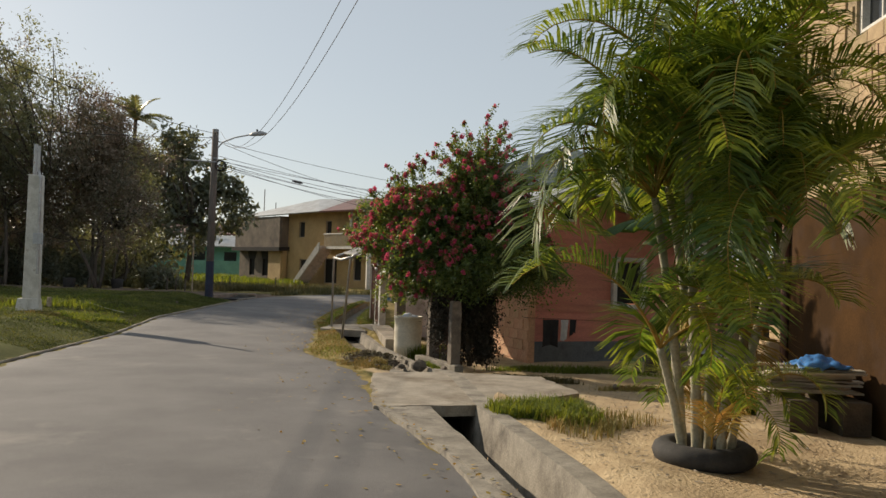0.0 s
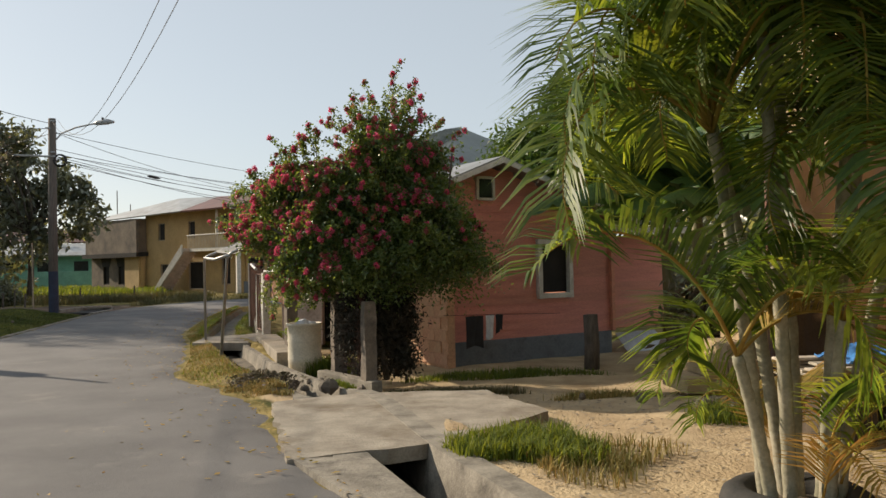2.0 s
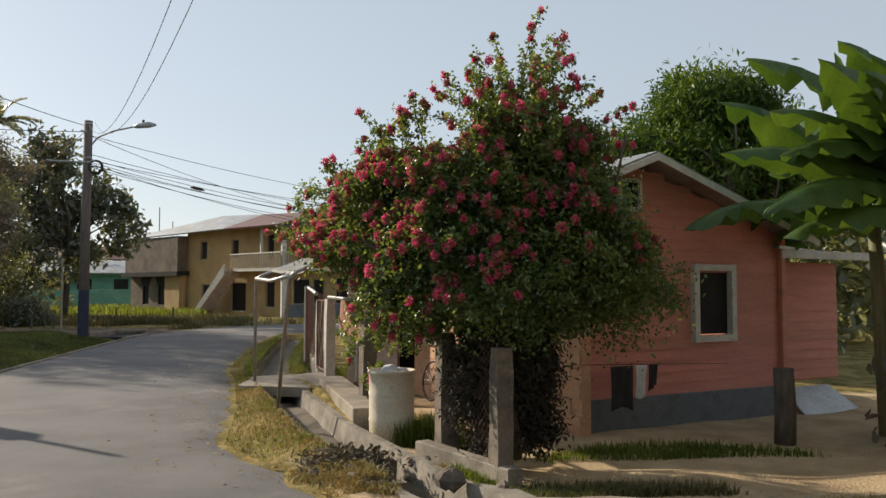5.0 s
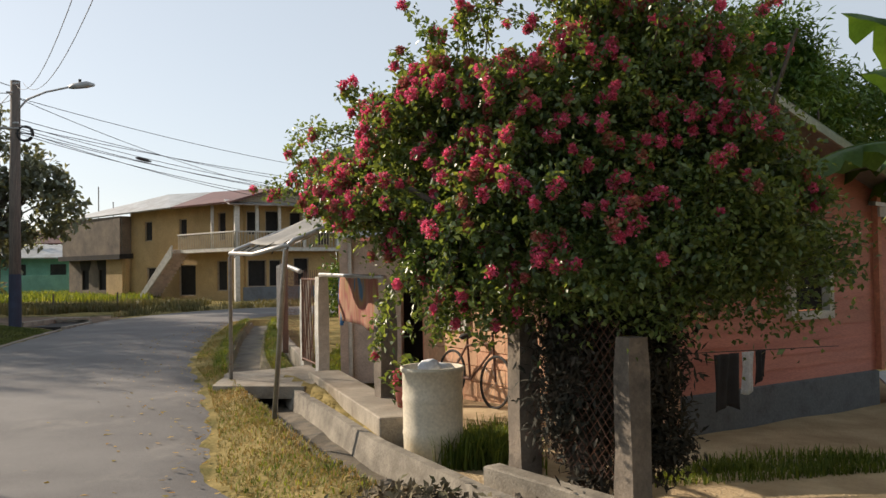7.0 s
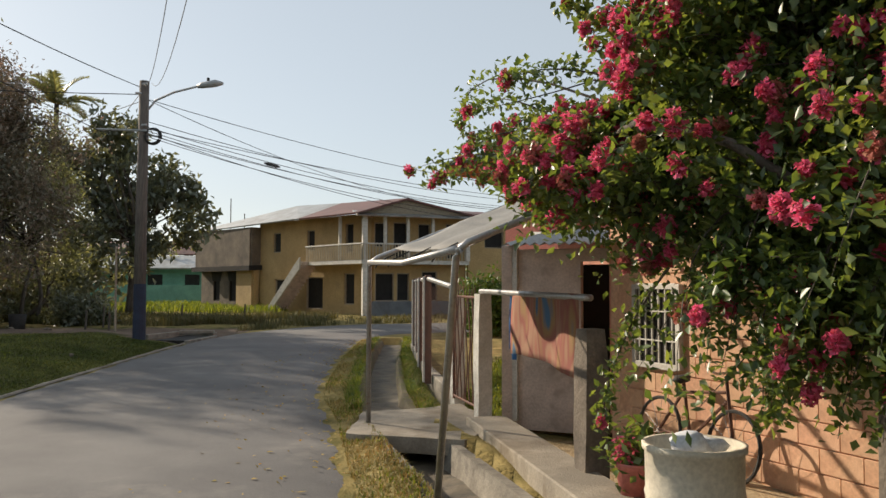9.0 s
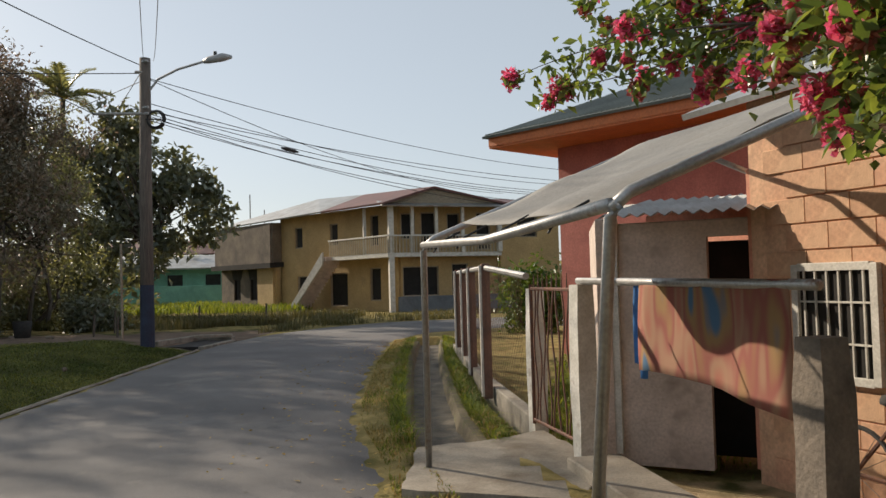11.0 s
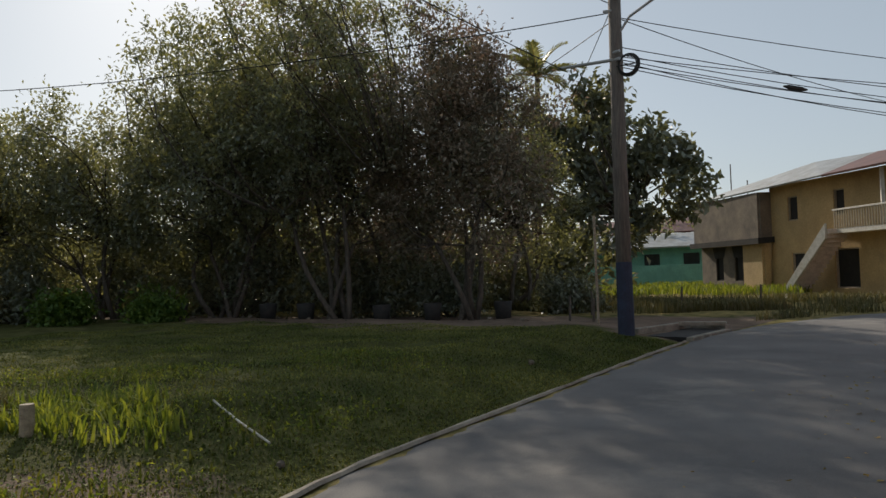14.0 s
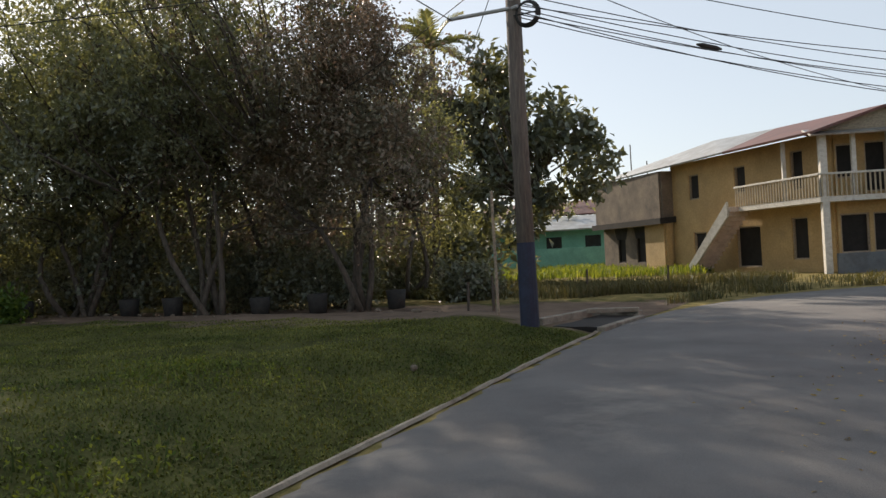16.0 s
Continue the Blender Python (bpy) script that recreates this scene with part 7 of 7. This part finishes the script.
tagged(part("tyre", torus(Shape(), (2.75, 7.95, zt + 0.09), 0.34, 0.105, squash=0.95), M["rubber"], None, smooth=True), "black car tyre laid round the palm's foot", "tyre")
soil = Shape().lathe((2.75, 7.95, zt - 0.02), [(0.28, 0), (0.25, 0.10), (0.05, 0.13)], 20)
tagged(part("soil_heap", soil, M["soil"], None, smooth=True), "dark soil filling the tyre round the palm", "soil")


def plank_stack():
    x, y = 4.4, 10.0
    z = float(height(x, y))
    st = thing("plank_stack", (x, y, z), "loose stack of weathered boards on blocks against the wall", "planks")
    inv = st.matrix_world.inverted()
    rnd = random.Random(8)
    ps = []
    # both supports take the dark soil material
    for dx in (-0.25, 0.3):
        ps.append(part("support_block", Shape().box((x + dx, y, z + 0.17), (0.3, 0.9, 0.36), 4), M["soil"], st, "dark block under the boards"))
    for k in range(11):
        zz = z + 0.37 + 0.028 * k
        ps.append(part("plank", Shape().box((x + rnd.uniform(-0.08, 0.08), y - 0.3 + rnd.uniform(0, 0.5), zz), (rnd.uniform(0.9, 1.15), 0.14, 0.022), rnd.uniform(-7, 7)), M["pale_board"], st))
        ps.append(part("plank", Shape().box((x + rnd.uniform(-0.08, 0.08), y + 0.15 + rnd.uniform(0, 0.3), zz), (rnd.uniform(0.9, 1.15), 0.14, 0.022), rnd.uniform(-7, 7)), M["pale_board"], st))
    for o in ps:
        o.matrix_parent_inverse = inv
    s = Shape()

    def fold(u, v):
        return (x - 0.2 + 0.55 * u, y - 0.3 + 0.55 * v, z + 0.69 + 0.10 * math.sin(math.pi * u) * math.sin(math.pi * v) + 0.06 * noise.noise(Vector((6 * u, 5 * v, 2))) + 0.03 * noise.noise(Vector((14 * u, 12 * v, 5))))

    s.grid(fold, 18, 16)
    sheet = part("blue_plastic_sheet", s, M["blue_sheet"], None, smooth=True)
    sheet.modifiers.new("thickness", "SOLIDIFY").thickness = 0.012
    tagged(sheet, "crumpled blue plastic sheet on the board stack", "plastic sheet")


plank_stack()


def block_steps():
    st = thing("block_steps", (4.3, 13.2, -0.05), "rough sunlit concrete-block steps with a sloping side", "steps")
    inv = st.matrix_world.inverted()
    ps = []
    rnd = random.Random(5)
    for i in range(5):
        for j in range(2):
            for k in range(i + 1):
                s = Shape().box((4.2 + 0.27 * i + rnd.uniform(-0.01, 0.01), 13.1 + 0.42 * j, -0.02 + 0.2 * k), (0.265, 0.40, 0.19), rnd.uniform(-2, 2))
                ps.append(part("block", s, M["block"], st))
    for o in ps:
        o.matrix_parent_inverse = inv


block_steps()

rndr = random.Random(21)
for k in range(26):
    x, y = rndr.uniform(-1.6, -0.35), rndr.uniform(13.4, 14.7)
    if x < side(y, RIGHT_EDGE) + 0.1 or x > 0.0:
        continue
    r = rndr.uniform(0.04, 0.12)
    s = Shape().rock((x, y, float(max(height(x, y), -0.05)) + r * 0.2), (r * 1.4, r, r * 0.8), rndr)
    tagged(part("rubble_stone", s, M["rock"], None), "broken concrete and stone rubble beside the drain", "stone", "rubble heap")
for x, y, r in ((3.55, 11.2, 0.2), (3.85, 11.1, 0.16), (3.2, 12.0, 0.12), (4.45, 11.2, 0.22), (2.6, 12.3, 0.08), (0.1, 13.3, 0.12), (-0.3, 13.5, 0.2), (-6.9, 19.0, 0.06), (-8.9, 22.0, 0.07), (-11.5, 21.0, 0.16), (-10.2, 28, 0.09)):
    s = Shape().rock((x, y, float(max(height(x, y), -0.02)) + r * 0.3), (r * 1.3, r, r), rndr)
    tagged(part("loose_stone", s, M["rock"], None), "single rough stone lying on the ground", "stone", "loose stones")
mound = Shape().grid(lambda u, v: (-1.65 + 0.9 * u, 13.85 + 0.85 * v, -0.06 + 0.13 * (math.sin(math.pi * u) * math.sin(math.pi * v)) ** 0.7 + 0.10 * noise.noise(Vector((7 * u, 7 * v, 3))) * math.sin(math.pi * u) + 0.05 * noise.noise(Vector((21 * u, 19 * v, 1)))), 44, 40)
tagged(part("dirt_mound", mound, M["soil"], None, smooth=True), "dark dirt and leaf litter heaped by the drain", "dirt")

litter_rng = np.random.default_rng(77)
lx, ly = litter_rng.normal(-1.2, 0.22, 420), litter_rng.normal(14.3, 0.24, 420)
v, f = leaves(litter_rng, np.stack([lx, ly, np.full(420, 0.03) + 0.10 * np.exp(-((lx + 1.25) ** 2 + (ly - 14.25) ** 2) / 0.12)], -1), 0.07, 0.035, 0.0, None)
tagged(bundle("leaf_litter", v, f, M["drain_earth"]), "dead leaves and twigs on the dirt heap", "leaves")
ly = litter_rng.uniform(2, 34, 900)
lx = side(ly, RIGHT_EDGE) - 0.05 - 2.2 * litter_rng.random(900) ** 2.5
v, f = leaves(litter_rng, np.stack([lx, ly, np.full(900, 0.045)], -1), 0.07, 0.035, 0.0, None)
v[:, 2] = 0.035 + np.abs(v[:, 2] - 0.045) * 0.25
tagged(bundle("leaf_litter", v, f, M["palm_dry"]), "dry fallen leaves scattered at the road edge", "leaves")
ly = litter_rng.uniform(7, 14, 1600)
lx = litter_rng.uniform(0.9, 4.4, 1600)
v, f = leaves(litter_rng, np.stack([lx, ly, height(lx, ly) + 0.02], -1), 0.06, 0.035, 0.0, None)
base_z = np.repeat(height(lx, ly), 4)
v[:, 2] = base_z + 0.006 + np.abs(v[:, 2] - base_z - 0.02) * 0.2
tagged(bundle("leaf_litter", v, f, M["wood_old"]), "grey-brown litter strewn on the sandy yard", "leaves")


def stub_post():
    x, y = 3.85, 16.4
    z = float(height(x, y))
    s = Shape().tube([(x, y, z - 0.1), (x + 0.02, y, z + 0.4), (x, y, z + 0.9)], [0.13, 0.125, 0.12], 9)
    tagged(part("timber_stub", s, M["bark"], None, smooth=True), "dark weathered timber stub standing in the yard", "post")


stub_post()
s = Shape().slab([at_wall(3.9, -0.25, -0.28), at_wall(5.2, -0.25, -0.28), at_wall(5.1, 0.3, 0.1), at_wall(4.05, 0.3, 0.1)], 0.02)
tagged(part("leaning_sheet", s, M["zinc"], None), "pale metal sheet leaning against the bungalow's foot", "metal sheet")


# ---- washing ----
def hanging(name, a, b, z0, z1, mat, label, seed, thick=0.008):
    a, b = Vector((*a, 0)), Vector((*b, 0))
    nrm = (b - a).normalized().cross(Vector((0, 0, 1)))

    def fn(u, v):
        p = a.lerp(b, u)
        zz = z1 + (z0 - z1) * v + 0.05 * math.sin(3 * u + seed) * v
        o = nrm * (0.025 * v * math.sin(7 * u + seed) + 0.012 * math.sin(15 * u + 3 * v))
        return (p.x + o.x, p.y + o.y, zz)

    s = Shape().grid(fn, 14, 10)
    ob = part(name, s, mat, None, smooth=True)
    ob.modifiers.new("thickness", "SOLIDIFY").thickness = thick
    return tagged(ob, label, "laundry", "washing")


def striped(name):
    m = bpy.data.materials.new(name)
    m.use_nodes = True
    n, l = m.node_tree.nodes, m.node_tree.links
    co = n.new("ShaderNodeTexCoord")
    w = n.new("ShaderNodeTexNoise")
    w.inputs["Scale"].default_value, w.inputs["Detail"].default_value = 3.2, 1.0
    mp = n.new("ShaderNodeMapping")
    mp.inputs["Scale"].default_value = (1.6, 1.6, 0.45)
    l.new(co.outputs["Object"], mp.inputs["Vector"])
    l.new(mp.outputs["Vector"], w.inputs["Vector"])
    r = n.new("ShaderNodeValToRGB")
    cr = r.color_ramp
    cr.interpolation = "EASE"
    cr.elements[0].position, cr.elements[0].color = 0.30, (0.06, 0.13, 0.22, 1)
    cr.elements[1].position, cr.elements[1].color = 0.72, (0.30, 0.10, 0.07, 1)
    for p, c in ((0.38, (0.27, 0.16, 0.07, 1)), (0.50, (0.24, 0.08, 0.06, 1)), (0.58, (0.29, 0.16, 0.10, 1))):
        e = cr.elements.new(p)
        e.color = c
    l.new(w.outputs["Fac"], r.inputs["Fac"])
    b = n["Principled BSDF"]
    b.inputs["Roughness"].default_value = 0.95
    l.new(r.outputs["Color"], b.inputs["Base Color"])
    return m


G, H1 = Vector((-2.0, 20.75, 0)), Vector((-1.2, 18.05, 0))
rail = Shape().tube([(G.x, G.y, 1.45), (H1.x, H1.y, 1.42)], 0.028, 8)
tagged(part("fence_pipe", rail, M["steel"], None, smooth=True), "steel pipe along the fence top that carries towels", "pipe")
p, q = G.lerp(H1, 0.38), G.lerp(H1, 0.93)
hanging("beach_towel", (p.x, p.y), (q.x, q.y), 0.82, 1.45, striped("beach_towel"), "faded orange and red patterned towel over the fence pipe", 1)
p2 = G.lerp(H1, 0.33)
hanging("blue_towel", (p2.x + 0.03, p2.y), (p.x + 0.03, p.y), 0.85, 1.45, M["blue_sheet"], "narrow blue towel hung over the fence pipe", 2)
line_a, line_b = at_wall(-0.4, -0.5, 0), at_wall(2.0, -0.5, 0)
cl = Shape().tube([(line_a.x, line_a.y, 0.70), (line_b.x, line_b.y, 0.62)], 0.004, 4)
tagged(part("clothes_line", cl, M["cable"], None), "thin low clothes line along the bungalow", "line")
for s0, s1, z0, m, lab in ((0.02, 0.36, 0.12, "black_cloth", "black cloth hung on the low clothes line"), (0.42, 0.58, 0.30, "white_cloth", "pale cloth hung on the low clothes line"), (0.62, 0.76, 0.36, "black_cloth", "small dark cloth on the low clothes line")):
    a, b = at_wall(s0, -0.5, 0), at_wall(s1, -0.5, 0)
    hanging("hung_cloth", (a.x, a.y), (b.x, b.y), z0, 0.66, M[m], lab, s0 * 9)


# ---- bicycle ----
def bicycle():
    b = thing("bicycle", tuple(at_wall(-0.35, 3.1, 0.0)), "old dark bicycle leaning by the pink wall", "bicycle")
    inv = b.matrix_world.inverted()
    z = float(height(-0.3, 18.0))
    ps = []

    def at(t, h, o=0.0):
        return at_wall(-0.32 + o + 0.12 * h, t + 1.5, z + h)

    for name, t in (("front_wheel", 1.05), ("rear_wheel", 2.05)):
        s = Shape()
        c = at(t, 0.32)
        s.tube([at(t + 0.31 * math.cos(a), 0.32 + 0.31 * math.sin(a)) for a in np.linspace(0, 2 * math.pi, 33)], 0.018, 6, False)
        w = part(name, s, M["rubber"], b, "black tyre")
        ps.append(w)
        for k in range(12):
            a = 2 * math.pi * k / 12
            sp = Shape().tube([c, at(t + 0.30 * math.cos(a), 0.32 + 0.30 * math.sin(a))], 0.0025, 3)
            part("spoke", sp, M["steel"], w)
    s = Shape()
    for p, q in (((2.05, 0.32), (1.6, 0.30)), ((1.6, 0.30), (1.75, 0.80)), ((1.72, 0.72), (1.18, 0.78)), ((1.6, 0.30), (1.17, 0.70)), ((2.05, 0.32), (1.73, 0.74)), ((1.05, 0.32), (1.2, 0.92))):
        s.tube([at(*p), at(*q)], 0.016, 6)
    ps.append(part("frame", s, M["iron"], b, "dark rusty frame"))
    s = Shape().tube([at(1.1, 0.98, -0.25), at(1.2, 0.95, -0.12), at(1.2, 0.95, 0.12), at(1.1, 0.98, 0.25)], 0.012, 6)
    ps.append(part("handlebar", s, M["steel"], b, "steel handlebar"))
    s = Shape().rock(at(1.78, 0.84), (0.16, 0.26, 0.08), random.Random(3))
    ps.append(part("saddle", s, M["rubber"], b, "black saddle", True))
    for o in ps:
        o.matrix_parent_inverse = inv


bicycle()
pot = thing("flower_pot", (-1.02, 17.35, 0.14), "red flower pot with pink blossom on the footing", "flower pot")
pi = pot.matrix_world.inverted()
part("pot", Shape().lathe((-1.02, 17.35, 0.13), [(0.09, 0), (0.13, 0.2), (0.14, 0.22), (0.12, 0.22), (0.02, 0.19)], 18), M["clay_pot"], pot, "red plastic pot", True).matrix_parent_inverse = pi
rg = np.random.default_rng(4)
v, f = leaves(rg, np.array([-1.02, 17.35, 0.42]) + rg.normal(size=(260, 3)) * 0.09, 0.09, 0.05, 0.0, None)
bundle("foliage", v, f, M["leaf_bush"], pot).matrix_parent_inverse = pi
v, f = leaves(rg, np.array([-1.08, 17.3, 0.44]) + rg.normal(size=(120, 3)) * 0.04, 0.035, 0.03, 0.0, None)
bundle("blossom", v, f, M["blossom"], pot).matrix_parent_inverse = pi


# ---- small things over the road ----
stake = Shape().tube([(-12.0, 34.0, -0.1), (-12.02, 34.0, 2.6)], 0.03, 6)
tagged(part("thin_stake", stake, M["wood_old"], None), "thin bare wooden stake near the power pole", "stake")
for x, y, h in ((-13.2, 36.2, 0.7), (-14.8, 38.0, 0.7), (-15.6, 41.0, 0.75), (-13.8, 44.0, 0.75), (-11.6, 45.2, 0.75)):
    s = Shape().tube([(x, y, -0.1), (x + 0.03, y, h)], 0.035, 6)
    tagged(part("field_stake", s, M["bark"], None), "short dark fence stake at the field edge", "stake", "field stakes")
stick = Shape().tube([(-10.57, 22.67, float(height(-10.57, 22.67)) + 0.06), (-10.0, 22.5, float(height(-10.0, 22.5)) + 0.04), (-9.36, 22.3, float(height(-9.36, 22.3)) + 0.04)], 0.010, 6)
tagged(part("fallen_stick", stick, M["white_paint"], None), "pale bare stick lying in the lawn", "stick")
stump = Shape().tube([(-10.75, 21.0, 0.1), (-10.75, 21.0, 0.50)], [0.065, 0.055], 10)
tagged(part("tree_stump", stump, M["wood_old"], None), "short grey stump standing in the lawn", "stump")
mouth = thing("drain_mouth", (-10.1, 34.3, 0), "dark open drain mouth with a broken concrete rim", "drain")
mi = mouth.matrix_world.inverted()
# no hole is cut: a black plate paints the hollow's darkness
part("pit", Shape().prism(worn_edge([(-10.85, 33.5), (-9.72, 33.3), (-9.68, 35.4), (-10.6, 35.8)], 0.25, 0.05, 3), -0.1, 0.035), M["shaded_opening"], mouth, "flat black plate standing in for the hollow's shade").matrix_parent_inverse = mi
for p, q, zz in (((-9.70, 33.2), (-9.66, 35.5), 0.05), ((-10.6, 35.85), (-9.68, 35.5), 0.14), ((-10.95, 33.5), (-10.65, 35.8), 0.18)):
    c = ((p[0] + q[0]) / 2, (p[1] + q[1]) / 2, zz / 2 - 0.05)
    part("rim", Shape().box(c, (math.dist(p, q), 0.14, zz + 0.1), math.degrees(math.atan2(q[1] - p[1], q[0] - p[0]))), M["old_concrete"], mouth, "broken concrete rim").matrix_parent_inverse = mi
part("cover_beam", Shape().box((-10.2, 35.4, 0.16), (1.0, 0.16, 0.08), 12), M["concrete"], mouth, "pale concrete beam over the hollow").matrix_parent_inverse = mi


def road_edge():
    """The pale dusty concrete lip along the lawn side."""
    pts = along([(float(side(y, LEFT_EDGE)), y) for y in np.linspace(6, 33.0, 40)], 0.3)
    rnd = random.Random(14)
    s = Shape()
    vs = []
    for x, y in pts:
        w0, w1 = -0.05 + rnd.uniform(-0.015, 0.015), 0.02 + rnd.uniform(-0.015, 0.015)
        vs += [(x + w0, y, -0.06), (x + w0 + 0.015, y, 0.004 + rnd.uniform(-0.006, 0.006)), (x + w1 - 0.02, y, 0.006 + rnd.uniform(-0.004, 0.004)), (x + w1, y, -0.02)]
    s.add(vs, [(4 * i + j, 4 * i + j + 1, 4 * i + j + 5, 4 * i + j + 4) for i in range(len(pts) - 1) for j in range(3)])
    tagged(part("road_edge", s, M["concrete"], None, kind="structure"), "pale dusty concrete lip between asphalt and lawn", "kerb")


road_edge()
for x, y in ((-19.6, 38.0), (-21.2, 37.4), (-23.4, 36.2), (-18.0, 39.6), (-25.0, 36.0), (-27.6, 34.4)):
    z = float(height(x, y))
    s = Shape().lathe((x, y, z - 0.02), [(0.24, 0), (0.27, 0.3), (0.30, 0.55), (0.28, 0.56), (0.26, 0.5), (0.02, 0.48)], 16)
    tagged(part("black_planter", s, M["rubber"], None, smooth=True), "black tub standing at the tree trunks", "tub", "black tubs")
for k in range(30):
    x, y = rndr.uniform(-30, -13), rndr.uniform(33.5, 37.5)
    r = rndr.uniform(0.06, 0.16)
    s = Shape().rock((x, y, float(height(x, y)) + r * 0.25), (r * 1.6, r, r * 0.7), rndr)
    tagged(part("loose_stone", s, M["rock"], None), "pale stone on the dirt track under the trees", "stone", "track stones")


# ---- green house and wall in the distance ----
def green_house():
    g = thing("green_house", (-33, 80, 0), "low green house with a zinc roof behind a green wall", "house")
    inv = g.matrix_world.inverted()
    ps = [part("wall", Shape().box((-31, 82, 1.5), (14, 6, 3.2), 10), M["green_wall"], g),
          part("roof", Shape().slab([(-39, 76.5, 3.0), (-22.5, 79.4, 3.0), (-23.5, 84, 4.2), (-39, 82, 4.2)], 0.12), M["zinc"], g, "pale zinc roof"),
          part("upper_roof", Shape().slab([(-39, 83.0, 4.4), (-21, 86, 4.4), (-21, 90, 5.8), (-39, 88, 5.8)], 0.12), M["red_roof"], g, "rusty red roof behind")]
    for dx in (-4, -1, 2, 5):
        ps.append(part("window", Shape().box((-31 + dx, 78.9 + dx * 0.18, 1.9), (1.2, 0.1, 1.1), 10), M["glass"], g))
    for o in ps:
        o.matrix_parent_inverse = inv
    s = Shape().box((-31, 74, 0.75), (26, 0.2, 1.6), 8)
    tagged(part("garden_wall", s, M["green_wall"], None), "long green painted garden wall in the distance", "wall")


green_house()
for x, y, h in ((-21, 74, 8.3), (-20.2, 75, 7.2)):
    s = Shape().tube([(x, y, 0), (x, y, h)], 0.04, 6)
    tagged(part("far_mast", s, M["pole_wood"], None), "thin distant utility mast behind the yellow house", "mast", "distant masts")
